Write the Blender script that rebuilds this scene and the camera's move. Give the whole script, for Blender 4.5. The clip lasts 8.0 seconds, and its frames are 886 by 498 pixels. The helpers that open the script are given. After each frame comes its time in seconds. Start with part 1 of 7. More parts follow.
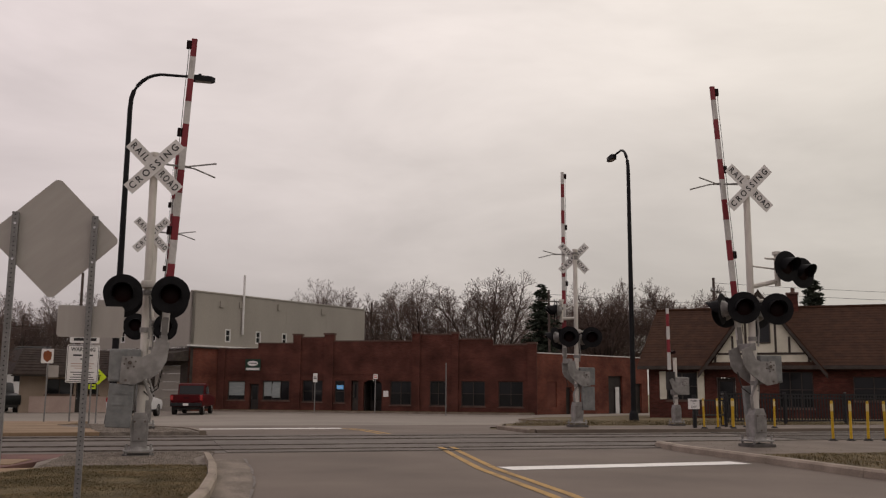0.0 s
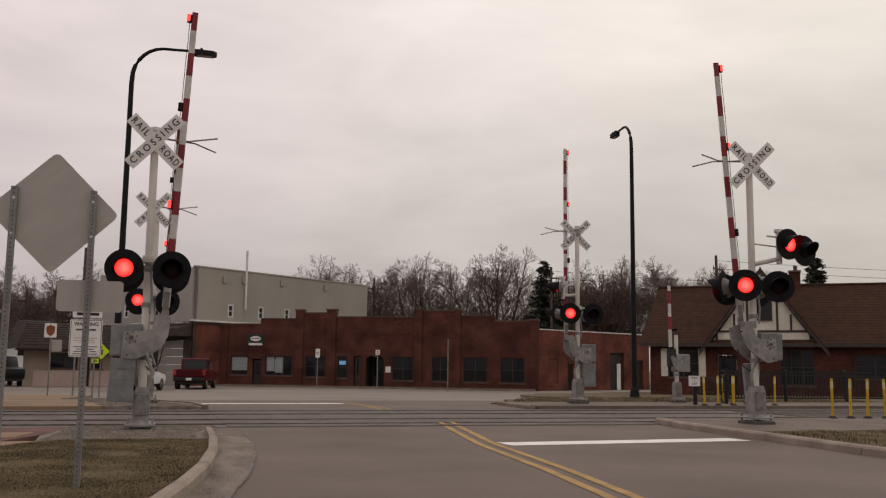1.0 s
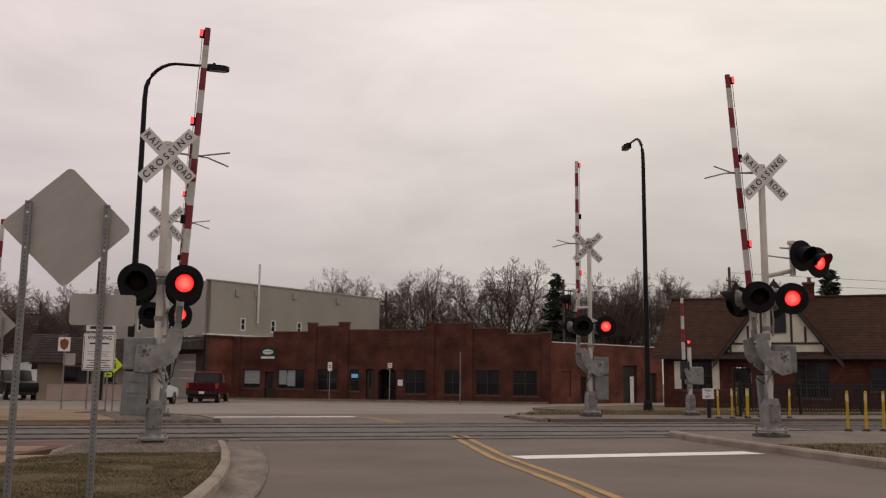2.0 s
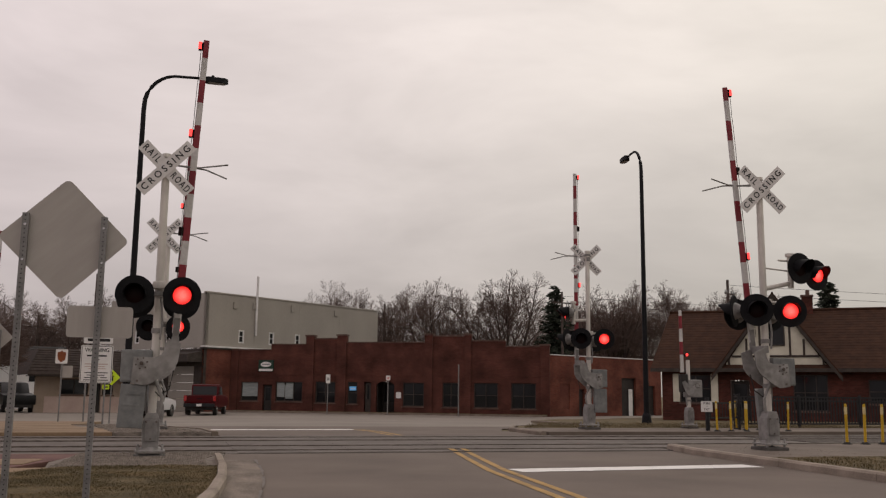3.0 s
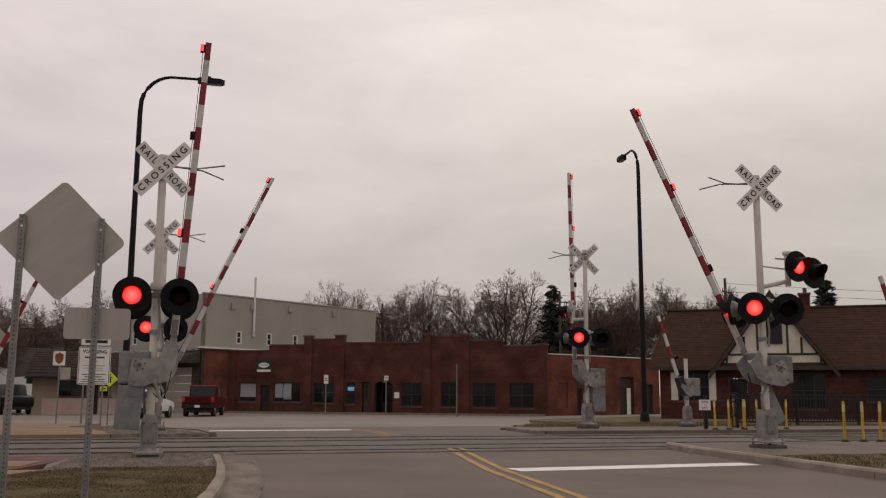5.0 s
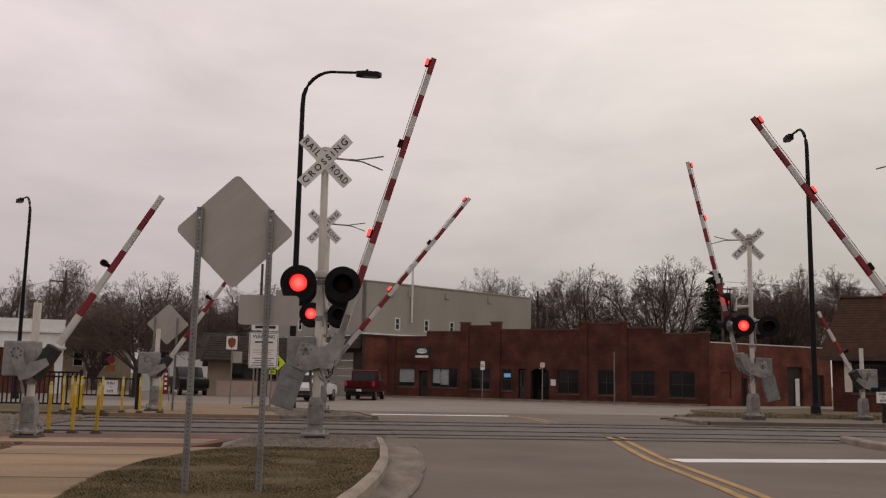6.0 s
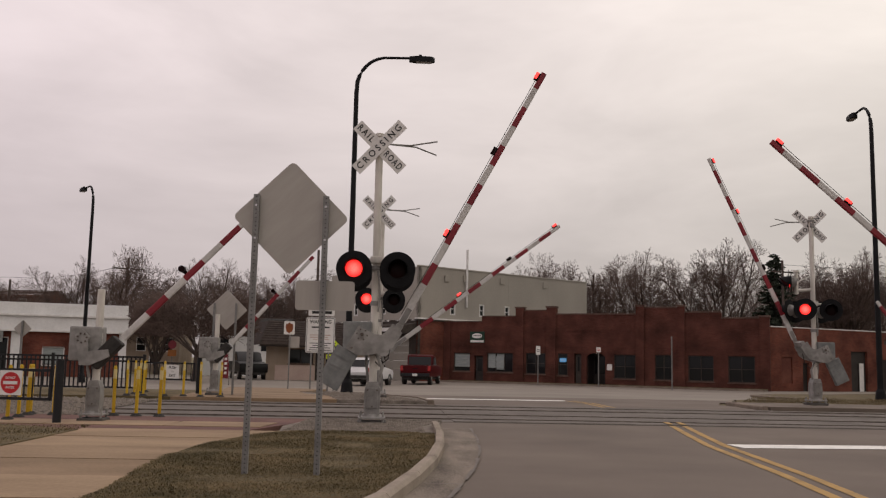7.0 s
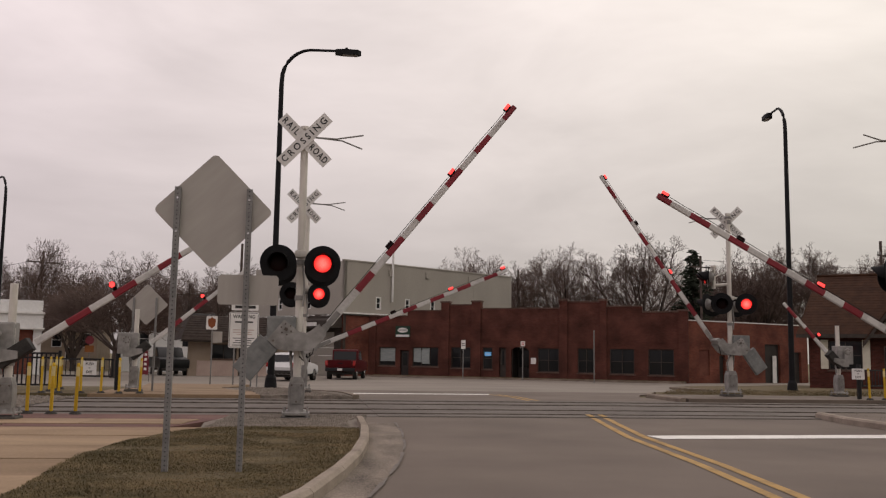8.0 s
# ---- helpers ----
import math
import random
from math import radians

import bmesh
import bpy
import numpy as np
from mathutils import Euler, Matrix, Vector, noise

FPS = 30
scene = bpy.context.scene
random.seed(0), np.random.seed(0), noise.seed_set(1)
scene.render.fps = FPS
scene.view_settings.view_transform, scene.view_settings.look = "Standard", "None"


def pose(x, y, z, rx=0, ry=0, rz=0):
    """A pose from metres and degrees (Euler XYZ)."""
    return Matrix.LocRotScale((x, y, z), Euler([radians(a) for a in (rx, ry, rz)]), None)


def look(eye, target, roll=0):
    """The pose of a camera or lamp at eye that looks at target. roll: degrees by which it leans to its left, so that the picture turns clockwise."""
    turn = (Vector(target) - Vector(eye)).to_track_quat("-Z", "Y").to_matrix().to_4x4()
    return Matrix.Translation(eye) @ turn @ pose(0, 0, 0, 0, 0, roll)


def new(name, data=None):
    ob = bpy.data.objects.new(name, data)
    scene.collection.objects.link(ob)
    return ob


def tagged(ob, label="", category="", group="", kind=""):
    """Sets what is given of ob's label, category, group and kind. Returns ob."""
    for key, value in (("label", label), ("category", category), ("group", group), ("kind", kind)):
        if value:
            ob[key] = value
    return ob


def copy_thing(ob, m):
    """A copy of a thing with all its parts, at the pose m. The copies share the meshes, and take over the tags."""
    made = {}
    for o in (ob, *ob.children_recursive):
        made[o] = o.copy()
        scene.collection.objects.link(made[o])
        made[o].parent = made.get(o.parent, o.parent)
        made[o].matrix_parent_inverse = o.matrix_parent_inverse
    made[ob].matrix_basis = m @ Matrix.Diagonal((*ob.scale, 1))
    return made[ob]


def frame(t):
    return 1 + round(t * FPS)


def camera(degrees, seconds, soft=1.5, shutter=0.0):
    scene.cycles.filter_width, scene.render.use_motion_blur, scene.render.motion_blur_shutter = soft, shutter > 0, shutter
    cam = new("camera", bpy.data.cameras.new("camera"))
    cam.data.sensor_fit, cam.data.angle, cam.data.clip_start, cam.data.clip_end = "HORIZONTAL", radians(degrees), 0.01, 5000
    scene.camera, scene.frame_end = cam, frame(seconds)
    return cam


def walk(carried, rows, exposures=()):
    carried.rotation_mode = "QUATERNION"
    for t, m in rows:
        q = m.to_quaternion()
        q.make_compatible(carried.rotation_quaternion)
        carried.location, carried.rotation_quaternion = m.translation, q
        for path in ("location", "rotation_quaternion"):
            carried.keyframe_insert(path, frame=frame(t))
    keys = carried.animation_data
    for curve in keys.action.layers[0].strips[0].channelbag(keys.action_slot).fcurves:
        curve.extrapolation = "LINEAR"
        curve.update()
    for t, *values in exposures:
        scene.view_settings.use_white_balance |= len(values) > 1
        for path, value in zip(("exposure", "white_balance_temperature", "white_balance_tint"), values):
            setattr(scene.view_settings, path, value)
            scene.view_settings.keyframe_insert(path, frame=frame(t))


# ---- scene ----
# ---- camera ----
cam = camera(51.1, 8.0, soft=1.25)
# seconds, turn, tilt, lean, and the small sideways drift of the hand
PATH = [
    (0, -17.14, 8.79, -0.44, -0.031), (0.5, -17.82, 8.09, -1.70, 0.013), (1, -16.99, 7.33, -0.71, 0.004), (1.5, -16.28, 7.62, -0.55, 0.005),
    (3, -16.33, 8.88, -0.65, 0.017), (3.5, -16.36, 8.98, -0.23, 0.021), (4, -16.47, 9.11, -0.40, 0.027), (4.2, -16.60, 9.16, -0.43, 0.027),
    (5.3, -16.15, 8.62, -0.16, 0.009), (5.5, -14.63, 8.47, -0.33, 0.002), (5.8, -10.20, 8.19, -0.85, -0.009), (6, -6.93, 7.94, -1.17, -0.016),
    (6.5, -3.55, 7.35, -1.22, -0.017), (7, -3.53, 6.94, -1.19, -0.013), (7.5, -4.46, 6.73, -0.91, -0.014), (8, -8.10, 6.68, -0.88, -0.008)]
walk(cam, [(t, pose(x, 0, 1.08, 90 + p, r, y)) for t, y, p, r, x in PATH], [(0, -0.3), (1.0, -0.24), (2.0, -0.27), (3.0, -0.3), (5.5, -0.33), (6.3, -0.27), (7.0, -0.19), (8.0, -0.15)])

# ---- world: a closed overcast sky, brighter towards the zenith, and a weak wide sun ----
world = bpy.data.worlds.new("overcast_sky")
scene.world = world
world.use_nodes = True
wt = world.node_tree
wt.nodes.clear()


def wnode(kind, **values):
    n = wt.nodes.new(kind)
    for k, v in values.items():
        n.inputs[k].default_value = v
    return n


def wmath(op, a, b):
    n = wt.nodes.new("ShaderNodeMath")
    n.operation = op
    for i, v in enumerate((a, b)):
        if isinstance(v, (int, float)):
            n.inputs[i].default_value = v
        else:
            wt.links.new(v, n.inputs[i])
    return n.outputs[0]


SUN_ELEV, SUN_TURN = 38.0, 40.0
w_co = wt.nodes.new("ShaderNodeTexCoord")
w_sep = wt.nodes.new("ShaderNodeSeparateXYZ")
wt.links.new(w_co.outputs["Generated"], w_sep.inputs[0])
w_sky = wt.nodes.new("ShaderNodeTexSky")
w_sky.sky_type, w_sky.sun_disc = "NISHITA", False
w_sky.sun_elevation, w_sky.sun_rotation = radians(SUN_ELEV), radians(SUN_TURN)
# cloud deck: two scales of soft billows, flattened towards the horizon
w_map = wnode("ShaderNodeMapping", Scale=(1.0, 1.0, 3.2))
wt.links.new(w_co.outputs["Generated"], w_map.inputs[0])
w_n1 = wnode("ShaderNodeTexNoise", Scale=2.6, Detail=5.0, Roughness=0.55, Distortion=0.3)
wt.links.new(w_map.outputs[0], w_n1.inputs["Vector"])
w_cloud = wmath("ADD", wmath("MULTIPLY", wmath("SUBTRACT", w_n1.outputs[0], 0.5), 0.72), 1.0)
w_up = wmath("MAXIMUM", w_sep.outputs[2], 0.0)
w_zen = wmath("ADD", wmath("MULTIPLY", wmath("POWER", w_up, 0.7), 1.25), 0.435)
w_lum = wmath("MULTIPLY", wmath("MINIMUM", w_zen, 1.08), w_cloud)
w_side = wmath("ADD", wmath("MULTIPLY", w_sep.outputs[0], 0.8), 0.45)
w_tint = wnode("ShaderNodeMix")
w_tint.data_type, w_tint.clamp_factor = "RGBA", True
w_tint.inputs[6].default_value, w_tint.inputs[7].default_value = (0.965, 0.82, 0.845, 1), (1.01, 0.925, 0.83, 1)
wt.links.new(w_side, w_tint.inputs[0])
w_deck = wnode("ShaderNodeBackground")
wt.links.new(w_tint.outputs[2], w_deck.inputs[0])
wt.links.new(w_lum, w_deck.inputs[1])
w_blue = wnode("ShaderNodeBackground", Strength=0.05)
wt.links.new(w_sky.outputs[0], w_blue.inputs[0])
w_mix = wnode("ShaderNodeMixShader", Fac=0.94)
wt.links.new(w_blue.outputs[0], w_mix.inputs[1])
wt.links.new(w_deck.outputs[0], w_mix.inputs[2])
w_out = wt.nodes.new("ShaderNodeOutputWorld")
wt.links.new(w_mix.outputs[0], w_out.inputs[0])

sun = new("sun", bpy.data.lights.new("sun", "SUN"))
sun.data.energy, sun.data.angle, sun.data.color = 0.5, radians(25), (1.0, 0.93, 0.84)
sun.matrix_basis = look((0, 0, 0), (-math.sin(radians(SUN_TURN)), -math.cos(radians(SUN_TURN)), -math.tan(radians(SUN_ELEV))))


# ---- materials ----
def mat(name, dark, light, scale=8.0, fine=60.0, rough=0.7, metal=0.0, bump=0.2, depth=0.004, spread=(0.35, 0.65), stretch=(1, 1, 1), vary=0.0, spec=0.3):
    m = bpy.data.materials.new(name)
    m.use_nodes = True
    nt = m.node_tree
    b = nt.nodes["Principled BSDF"]
    co = nt.nodes.new("ShaderNodeTexCoord")
    mp = nt.nodes.new("ShaderNodeMapping")
    mp.inputs["Scale"].default_value = stretch
    nt.links.new(co.outputs["Object"], mp.inputs[0])
    n1, n2 = nt.nodes.new("ShaderNodeTexNoise"), nt.nodes.new("ShaderNodeTexNoise")
    n1.inputs["Scale"].default_value, n2.inputs["Scale"].default_value = scale, fine
    n1.inputs["Detail"].default_value, n2.inputs["Detail"].default_value = 5, 3
    nt.links.new(mp.outputs[0], n1.inputs["Vector"])
    nt.links.new(mp.outputs[0], n2.inputs["Vector"])
    add = nt.nodes.new("ShaderNodeMath")
    add.operation = "MULTIPLY_ADD"
    add.inputs[1].default_value = 0.35
    nt.links.new(n2.outputs[0], add.inputs[0])
    mul = nt.nodes.new("ShaderNodeMath")
    mul.operation = "MULTIPLY"
    mul.inputs[1].default_value = 0.65
    nt.links.new(n1.outputs[0], mul.inputs[0])
    nt.links.new(mul.outputs[0], add.inputs[2])
    fac = add.outputs[0]
    if vary:
        oi = nt.nodes.new("ShaderNodeObjectInfo")
        va = nt.nodes.new("ShaderNodeMath")
        va.operation, va.inputs[1].default_value = "MULTIPLY_ADD", vary
        nt.links.new(oi.outputs["Random"], va.inputs[0])
        sb = nt.nodes.new("ShaderNodeMath")
        sb.operation, sb.inputs[1].default_value = "SUBTRACT", vary / 2
        nt.links.new(fac, va.inputs[2])
        nt.links.new(va.outputs[0], sb.inputs[0])
        fac = sb.outputs[0]
    ramp = nt.nodes.new("ShaderNodeValToRGB")
    ramp.color_ramp.elements[0].position, ramp.color_ramp.elements[1].position = spread
    ramp.color_ramp.elements[0].color, ramp.color_ramp.elements[1].color = (*dark, 1), (*light, 1)
    nt.links.new(fac, ramp.inputs[0])
    nt.links.new(ramp.outputs[0], b.inputs["Base Color"])
    b.inputs["Roughness"].default_value, b.inputs["Metallic"].default_value = rough, metal
    b.inputs["Specular IOR Level"].default_value = spec
    if bump:
        bp = nt.nodes.new("ShaderNodeBump")
        bp.inputs["Strength"].default_value, bp.inputs["Distance"].default_value = bump, depth
        nt.links.new(add.outputs[0], bp.inputs["Height"])
        nt.links.new(bp.outputs[0], b.inputs["Normal"])
    return m


def glow(name, colour, strength):
    m = bpy.data.materials.new(name)
    m.use_nodes = True
    b = m.node_tree.nodes["Principled BSDF"]
    b.inputs["Base Color"].default_value = (*colour, 1)
    b.inputs["Emission Color"].default_value, b.inputs["Emission Strength"].default_value = (*colour, 1), strength
    b.inputs["Roughness"].default_value = 0.4
    return m


def led(name):
    """A red diode lens: bright core, redder rim, with the grain of its diodes."""
    m = glow(name, (1.0, 0.03, 0.025), 1.0)
    nt = m.node_tree
    b = nt.nodes["Principled BSDF"]
    co = nt.nodes.new("ShaderNodeTexCoord")
    vl = nt.nodes.new("ShaderNodeVectorMath")
    vl.operation = "LENGTH"
    nt.links.new(co.outputs["Object"], vl.inputs[0])
    vo = nt.nodes.new("ShaderNodeTexVoronoi")
    vo.inputs["Scale"].default_value = 45
    nt.links.new(co.outputs["Object"], vo.inputs["Vector"])
    mr = nt.nodes.new("ShaderNodeMapRange")
    mr.inputs[1].default_value, mr.inputs[2].default_value, mr.inputs[3].default_value, mr.inputs[4].default_value = 0.01, 0.14, 15.0, 1.5
    nt.links.new(vl.outputs["Value"], mr.inputs[0])
    mg = nt.nodes.new("ShaderNodeMapRange")
    mg.inputs[1].default_value, mg.inputs[2].default_value, mg.inputs[3].default_value, mg.inputs[4].default_value = 0.0, 0.6, 1.25, 0.55
    nt.links.new(vo.outputs["Distance"], mg.inputs[0])
    mu = nt.nodes.new("ShaderNodeMath")
    mu.operation = "MULTIPLY"
    nt.links.new(mr.outputs[0], mu.inputs[0])
    nt.links.new(mg.outputs[0], mu.inputs[1])
    nt.links.new(mu.outputs[0], b.inputs["Emission Strength"])
    b.inputs["Emission Color"].default_value = (1.0, 0.027, 0.022, 1)
    return m


def glass(name, colour, rough=0.08, spec=0.6):
    m = bpy.data.materials.new(name)
    m.use_nodes = True
    b = m.node_tree.nodes["Principled BSDF"]
    b.inputs["Base Color"].default_value, b.inputs["Roughness"].default_value = (*colour, 1), rough
    b.inputs["Specular IOR Level"].default_value = spec
    return m


M_asphalt = mat("asphalt", (0.096, 0.077, 0.064), (0.166, 0.134, 0.112), 0.5, 90, 0.9, bump=0.3, spread=(0.3, 0.7))
M_asphalt_far = mat("worn_street_asphalt", (0.162, 0.14, 0.12), (0.25, 0.22, 0.19), 0.2, 40, 0.9, bump=0.2, spread=(0.3, 0.7))
M_concrete = mat("kerb_concrete", (0.115, 0.092, 0.071), (0.27, 0.222, 0.178), 1.6, 50, 0.9, bump=0.3, spread=(0.32, 0.7))
M_walk = mat("tan_sidewalk_concrete", (0.15, 0.099, 0.058), (0.33, 0.237, 0.15), 0.9, 45, 0.9, bump=0.25, spread=(0.3, 0.7), stretch=(0.5, 1.3, 1), vary=0.2)
M_kerb = mat("pale_worn_kerb", (0.155, 0.127, 0.1), (0.33, 0.277, 0.226), 1.8, 45, 0.9, bump=0.3, spread=(0.3, 0.66))
M_gutter = mat("stained_gutter_concrete", (0.07, 0.055, 0.043), (0.235, 0.195, 0.158), 1.3, 30, 0.85, bump=0.3, spread=(0.34, 0.62), stretch=(2.2, 0.6, 1))
M_walk_dull = mat("dull_grey_brown_walk", (0.092, 0.074, 0.06), (0.185, 0.15, 0.122), 0.8, 45, 0.9, bump=0.25, spread=(0.3, 0.7))
M_brickpave = mat("red_brick_paving", (0.072, 0.033, 0.028), (0.155, 0.08, 0.068), 1.2, 30, 0.9, bump=0.3, vary=0.3)
M_ballast = mat("grey_gravel", (0.085, 0.072, 0.06), (0.26, 0.225, 0.19), 6, 45, 0.95, bump=1.0, depth=0.03, spread=(0.3, 0.68))
M_trackstone = mat("oily_track_ballast", (0.022, 0.018, 0.015), (0.115, 0.095, 0.08), 5, 40, 0.95, bump=1.0, depth=0.03, spread=(0.35, 0.66))
M_panel = mat("crossing_panel_concrete", (0.09, 0.077, 0.068), (0.15, 0.131, 0.117), 0.9, 40, 0.9, bump=0.3)
M_rail = mat("worn_rail_steel", (0.07, 0.057, 0.047), (0.16, 0.134, 0.117), 5, 60, 0.6, metal=0.3, bump=0.1)
M_soil = mat("winter_turf_soil", (0.055, 0.044, 0.021), (0.15, 0.113, 0.058), 2.0, 35, 0.98, bump=0.8, depth=0.03)
M_grass = mat("winter_grass_blades", (0.066, 0.055, 0.024), (0.18, 0.134, 0.07), 1.3, 9, 0.95, bump=0, spread=(0.37, 0.62))
M_grass_far = mat("far_turf", (0.09, 0.075, 0.04), (0.20, 0.17, 0.09), 0.4, 12, 0.98, bump=0.5, depth=0.02)
M_white_line = mat("white_road_paint", (0.50, 0.49, 0.47), (0.74, 0.73, 0.70), 3, 70, 0.8, bump=0.1, spread=(0.25, 0.5))
M_yellow_line = mat("yellow_road_paint", (0.17, 0.115, 0.05), (0.38, 0.235, 0.075), 2.5, 60, 0.8, bump=0.1, spread=(0.28, 0.55))
M_silver = mat("aluminium_mast_paint", (0.38, 0.355, 0.32), (0.64, 0.61, 0.555), 2, 12, 0.55, bump=0.1, spread=(0.3, 0.6), stretch=(1, 1, 0.25))
M_cast = mat("grey_cast_metal", (0.12, 0.114, 0.107), (0.30, 0.29, 0.275), 2.5, 11, 0.55, bump=0.12, spread=(0.3, 0.65))
M_weight = mat("galvanised_counterweight", (0.115, 0.12, 0.118), (0.225, 0.23, 0.223), 2.5, 12, 0.6, bump=0.2)
M_flange = mat("dusty_flangeway_rubber", (0.06, 0.052, 0.045), (0.105, 0.091, 0.08), 3, 40, 0.9, bump=0.2)
M_footing = mat("stained_footing_concrete", (0.04, 0.037, 0.034), (0.11, 0.10, 0.092), 3, 40, 0.9, bump=0.3)
M_black = mat("black_signal_paint", (0.005, 0.005, 0.006), (0.013, 0.013, 0.014), 4, 30, 0.7, bump=0.05, spec=0.12)
M_pole_black = mat("black_lamp_pole", (0.005, 0.005, 0.006), (0.012, 0.012, 0.014), 2, 20, 0.6, bump=0.03, spec=0.15)
# stretched noise paints pale sheen streaks into the plate colour
M_signback = mat("dull_aluminium_sign_back", (0.30, 0.277, 0.252), (0.40, 0.375, 0.342), 1.5, 8, 0.42, metal=0.25, bump=0.05, spread=(0.3, 0.7), stretch=(1.6, 1.0, 0.3))
M_post = mat("galvanised_post", (0.13, 0.127, 0.124), (0.25, 0.245, 0.238), 4, 50, 0.55, metal=0.3, bump=0.15)
M_hole = mat("post_hole_shadow", (0.015, 0.015, 0.015), (0.03, 0.03, 0.03), 5, 40, 0.9, bump=0)
M_buck = mat("white_reflective_sheet", (0.50, 0.485, 0.465), (0.66, 0.645, 0.62), 2.5, 30, 0.5, bump=0.02, spread=(0.25, 0.55))
M_ink = mat("black_sign_letters", (0.012, 0.012, 0.012), (0.03, 0.03, 0.03), 6, 40, 0.6, bump=0)
M_arm_white = mat("white_gate_stripe", (0.33, 0.318, 0.305), (0.54, 0.525, 0.505), 3, 25, 0.5, bump=0.05, spread=(0.25, 0.55))
M_arm_red = mat("red_gate_stripe", (0.15, 0.013, 0.021), (0.23, 0.021, 0.031), 3, 25, 0.45, bump=0.05)
M_led = led("lit_red_lens")
M_armled = glow("lit_arm_lamp", (1.0, 0.045, 0.04), 2.2)
M_lens_off = glass("dark_red_lens", (0.008, 0.001, 0.001), 0.45, 0.1)
M_lens_clear = glass("grey_lens", (0.25, 0.25, 0.25), 0.2)
M_yellowpost = mat("yellow_bollard_plastic", (0.42, 0.26, 0.012), (0.58, 0.375, 0.024), 3, 30, 0.55, bump=0.05, vary=0.2)
M_band = mat("pale_reflective_band", (0.50, 0.40, 0.16), (0.62, 0.52, 0.26), 5, 30, 0.5, bump=0)
M_rubber = mat("black_rubber", (0.016, 0.015, 0.014), (0.04, 0.037, 0.034), 5, 40, 0.8, bump=0.1)
M_brick = mat("dark_red_brick", (0.10, 0.034, 0.024), (0.21, 0.08, 0.055), 1.1, 14, 0.92, bump=0.4, depth=0.01, spread=(0.3, 0.7), vary=0.35)
M_brick_side = mat("orange_red_brick", (0.18, 0.062, 0.042), (0.29, 0.11, 0.075), 0.8, 14, 0.92, bump=0.4, depth=0.01, spread=(0.3, 0.7))
M_mortar = mat("grey_brown_mortar", (0.10, 0.06, 0.048), (0.18, 0.105, 0.08), 1.2, 20, 0.95, bump=0.3)
M_coping = mat("weathered_coping_stone", (0.075, 0.043, 0.034), (0.14, 0.088, 0.071), 1.5, 25, 0.9, bump=0.3)
M_greige = mat("grey_beige_cladding", (0.30, 0.28, 0.245), (0.355, 0.33, 0.29), 0.5, 12, 0.8, bump=0.1, stretch=(1, 1, 0.4))
M_trimdark = mat("dark_brown_trim", (0.03, 0.024, 0.02), (0.06, 0.048, 0.04), 3, 30, 0.7, bump=0.1)
M_trimwhite = mat("white_trim_paint", (0.55, 0.54, 0.52), (0.74, 0.73, 0.71), 2, 25, 0.6, bump=0.05)
M_stucco = mat("cream_stucco", (0.48, 0.46, 0.37), (0.64, 0.62, 0.51), 1.6, 30, 0.9, bump=0.3)
M_shingle = mat("brown_roof_shingle", (0.027, 0.0115, 0.006), (0.054, 0.024, 0.012), 2.6, 16, 0.95, bump=0.6, depth=0.02, vary=0.08)
M_pane = glass("window_pane", (0.012, 0.013, 0.014), 0.06, 0.28)
M_blind = mat("pale_window_blind", (0.22, 0.25, 0.25), (0.33, 0.36, 0.35), 2, 20, 0.6, bump=0.05, stretch=(1, 1, 8))
M_door = mat("dark_painted_door", (0.018, 0.014, 0.012), (0.035, 0.028, 0.025), 2, 20, 0.6, bump=0.05)
M_bark = mat("grey_brown_bark", (0.05, 0.038, 0.033), (0.11, 0.085, 0.074), 3, 20, 0.95, bump=0.4)
M_twig = mat("brown_winter_twigs", (0.085, 0.06, 0.051), (0.155, 0.112, 0.097), 1, 8, 0.95, bump=0)
M_needle = mat("dark_fir_needles", (0.014, 0.02, 0.013), (0.045, 0.055, 0.036), 2, 14, 0.9, bump=0)
M_red_car = mat("dark_red_car_paint", (0.05, 0.001, 0.0025), (0.07, 0.0018, 0.0035), 1, 20, 0.4, bump=0, spec=0.14)
M_white_car = mat("white_car_paint", (0.62, 0.62, 0.63), (0.70, 0.70, 0.71), 1, 20, 0.25, bump=0, spec=0.5)
M_black_car = mat("dark_car_paint", (0.006, 0.0065, 0.007), (0.012, 0.013, 0.013), 1, 20, 0.35, bump=0, spec=0.2)
M_chrome = mat("dull_chrome", (0.35, 0.35, 0.35), (0.5, 0.5, 0.5), 3, 30, 0.25, metal=0.9, bump=0)
M_tail = glass("red_tail_lens", (0.32, 0.012, 0.012), 0.2)
M_white_wall = mat("white_painted_siding", (0.60, 0.60, 0.59), (0.74, 0.74, 0.73), 0.6, 10, 0.8, bump=0.1)
M_signwhite = mat("white_sign_face", (0.60, 0.59, 0.57), (0.74, 0.73, 0.71), 2, 20, 0.5, bump=0)
M_signred = mat("red_sign_face", (0.40, 0.02, 0.025), (0.5, 0.03, 0.035), 2, 20, 0.5, bump=0)
M_fadedred = mat("faded_dark_red", (0.10, 0.012, 0.018), (0.17, 0.02, 0.03), 2, 20, 0.6, bump=0)
M_orange = mat("orange_sign_face", (0.17, 0.06, 0.012), (0.26, 0.09, 0.018), 2, 20, 0.5, bump=0)
M_signyellow = mat("fluorescent_yellow_sign", (0.55, 0.72, 0.02), (0.66, 0.85, 0.03), 2, 20, 0.5, bump=0)
M_signbrown = mat("brown_sign_ink", (0.16, 0.045, 0.015), (0.24, 0.07, 0.02), 2, 20, 0.6, bump=0)
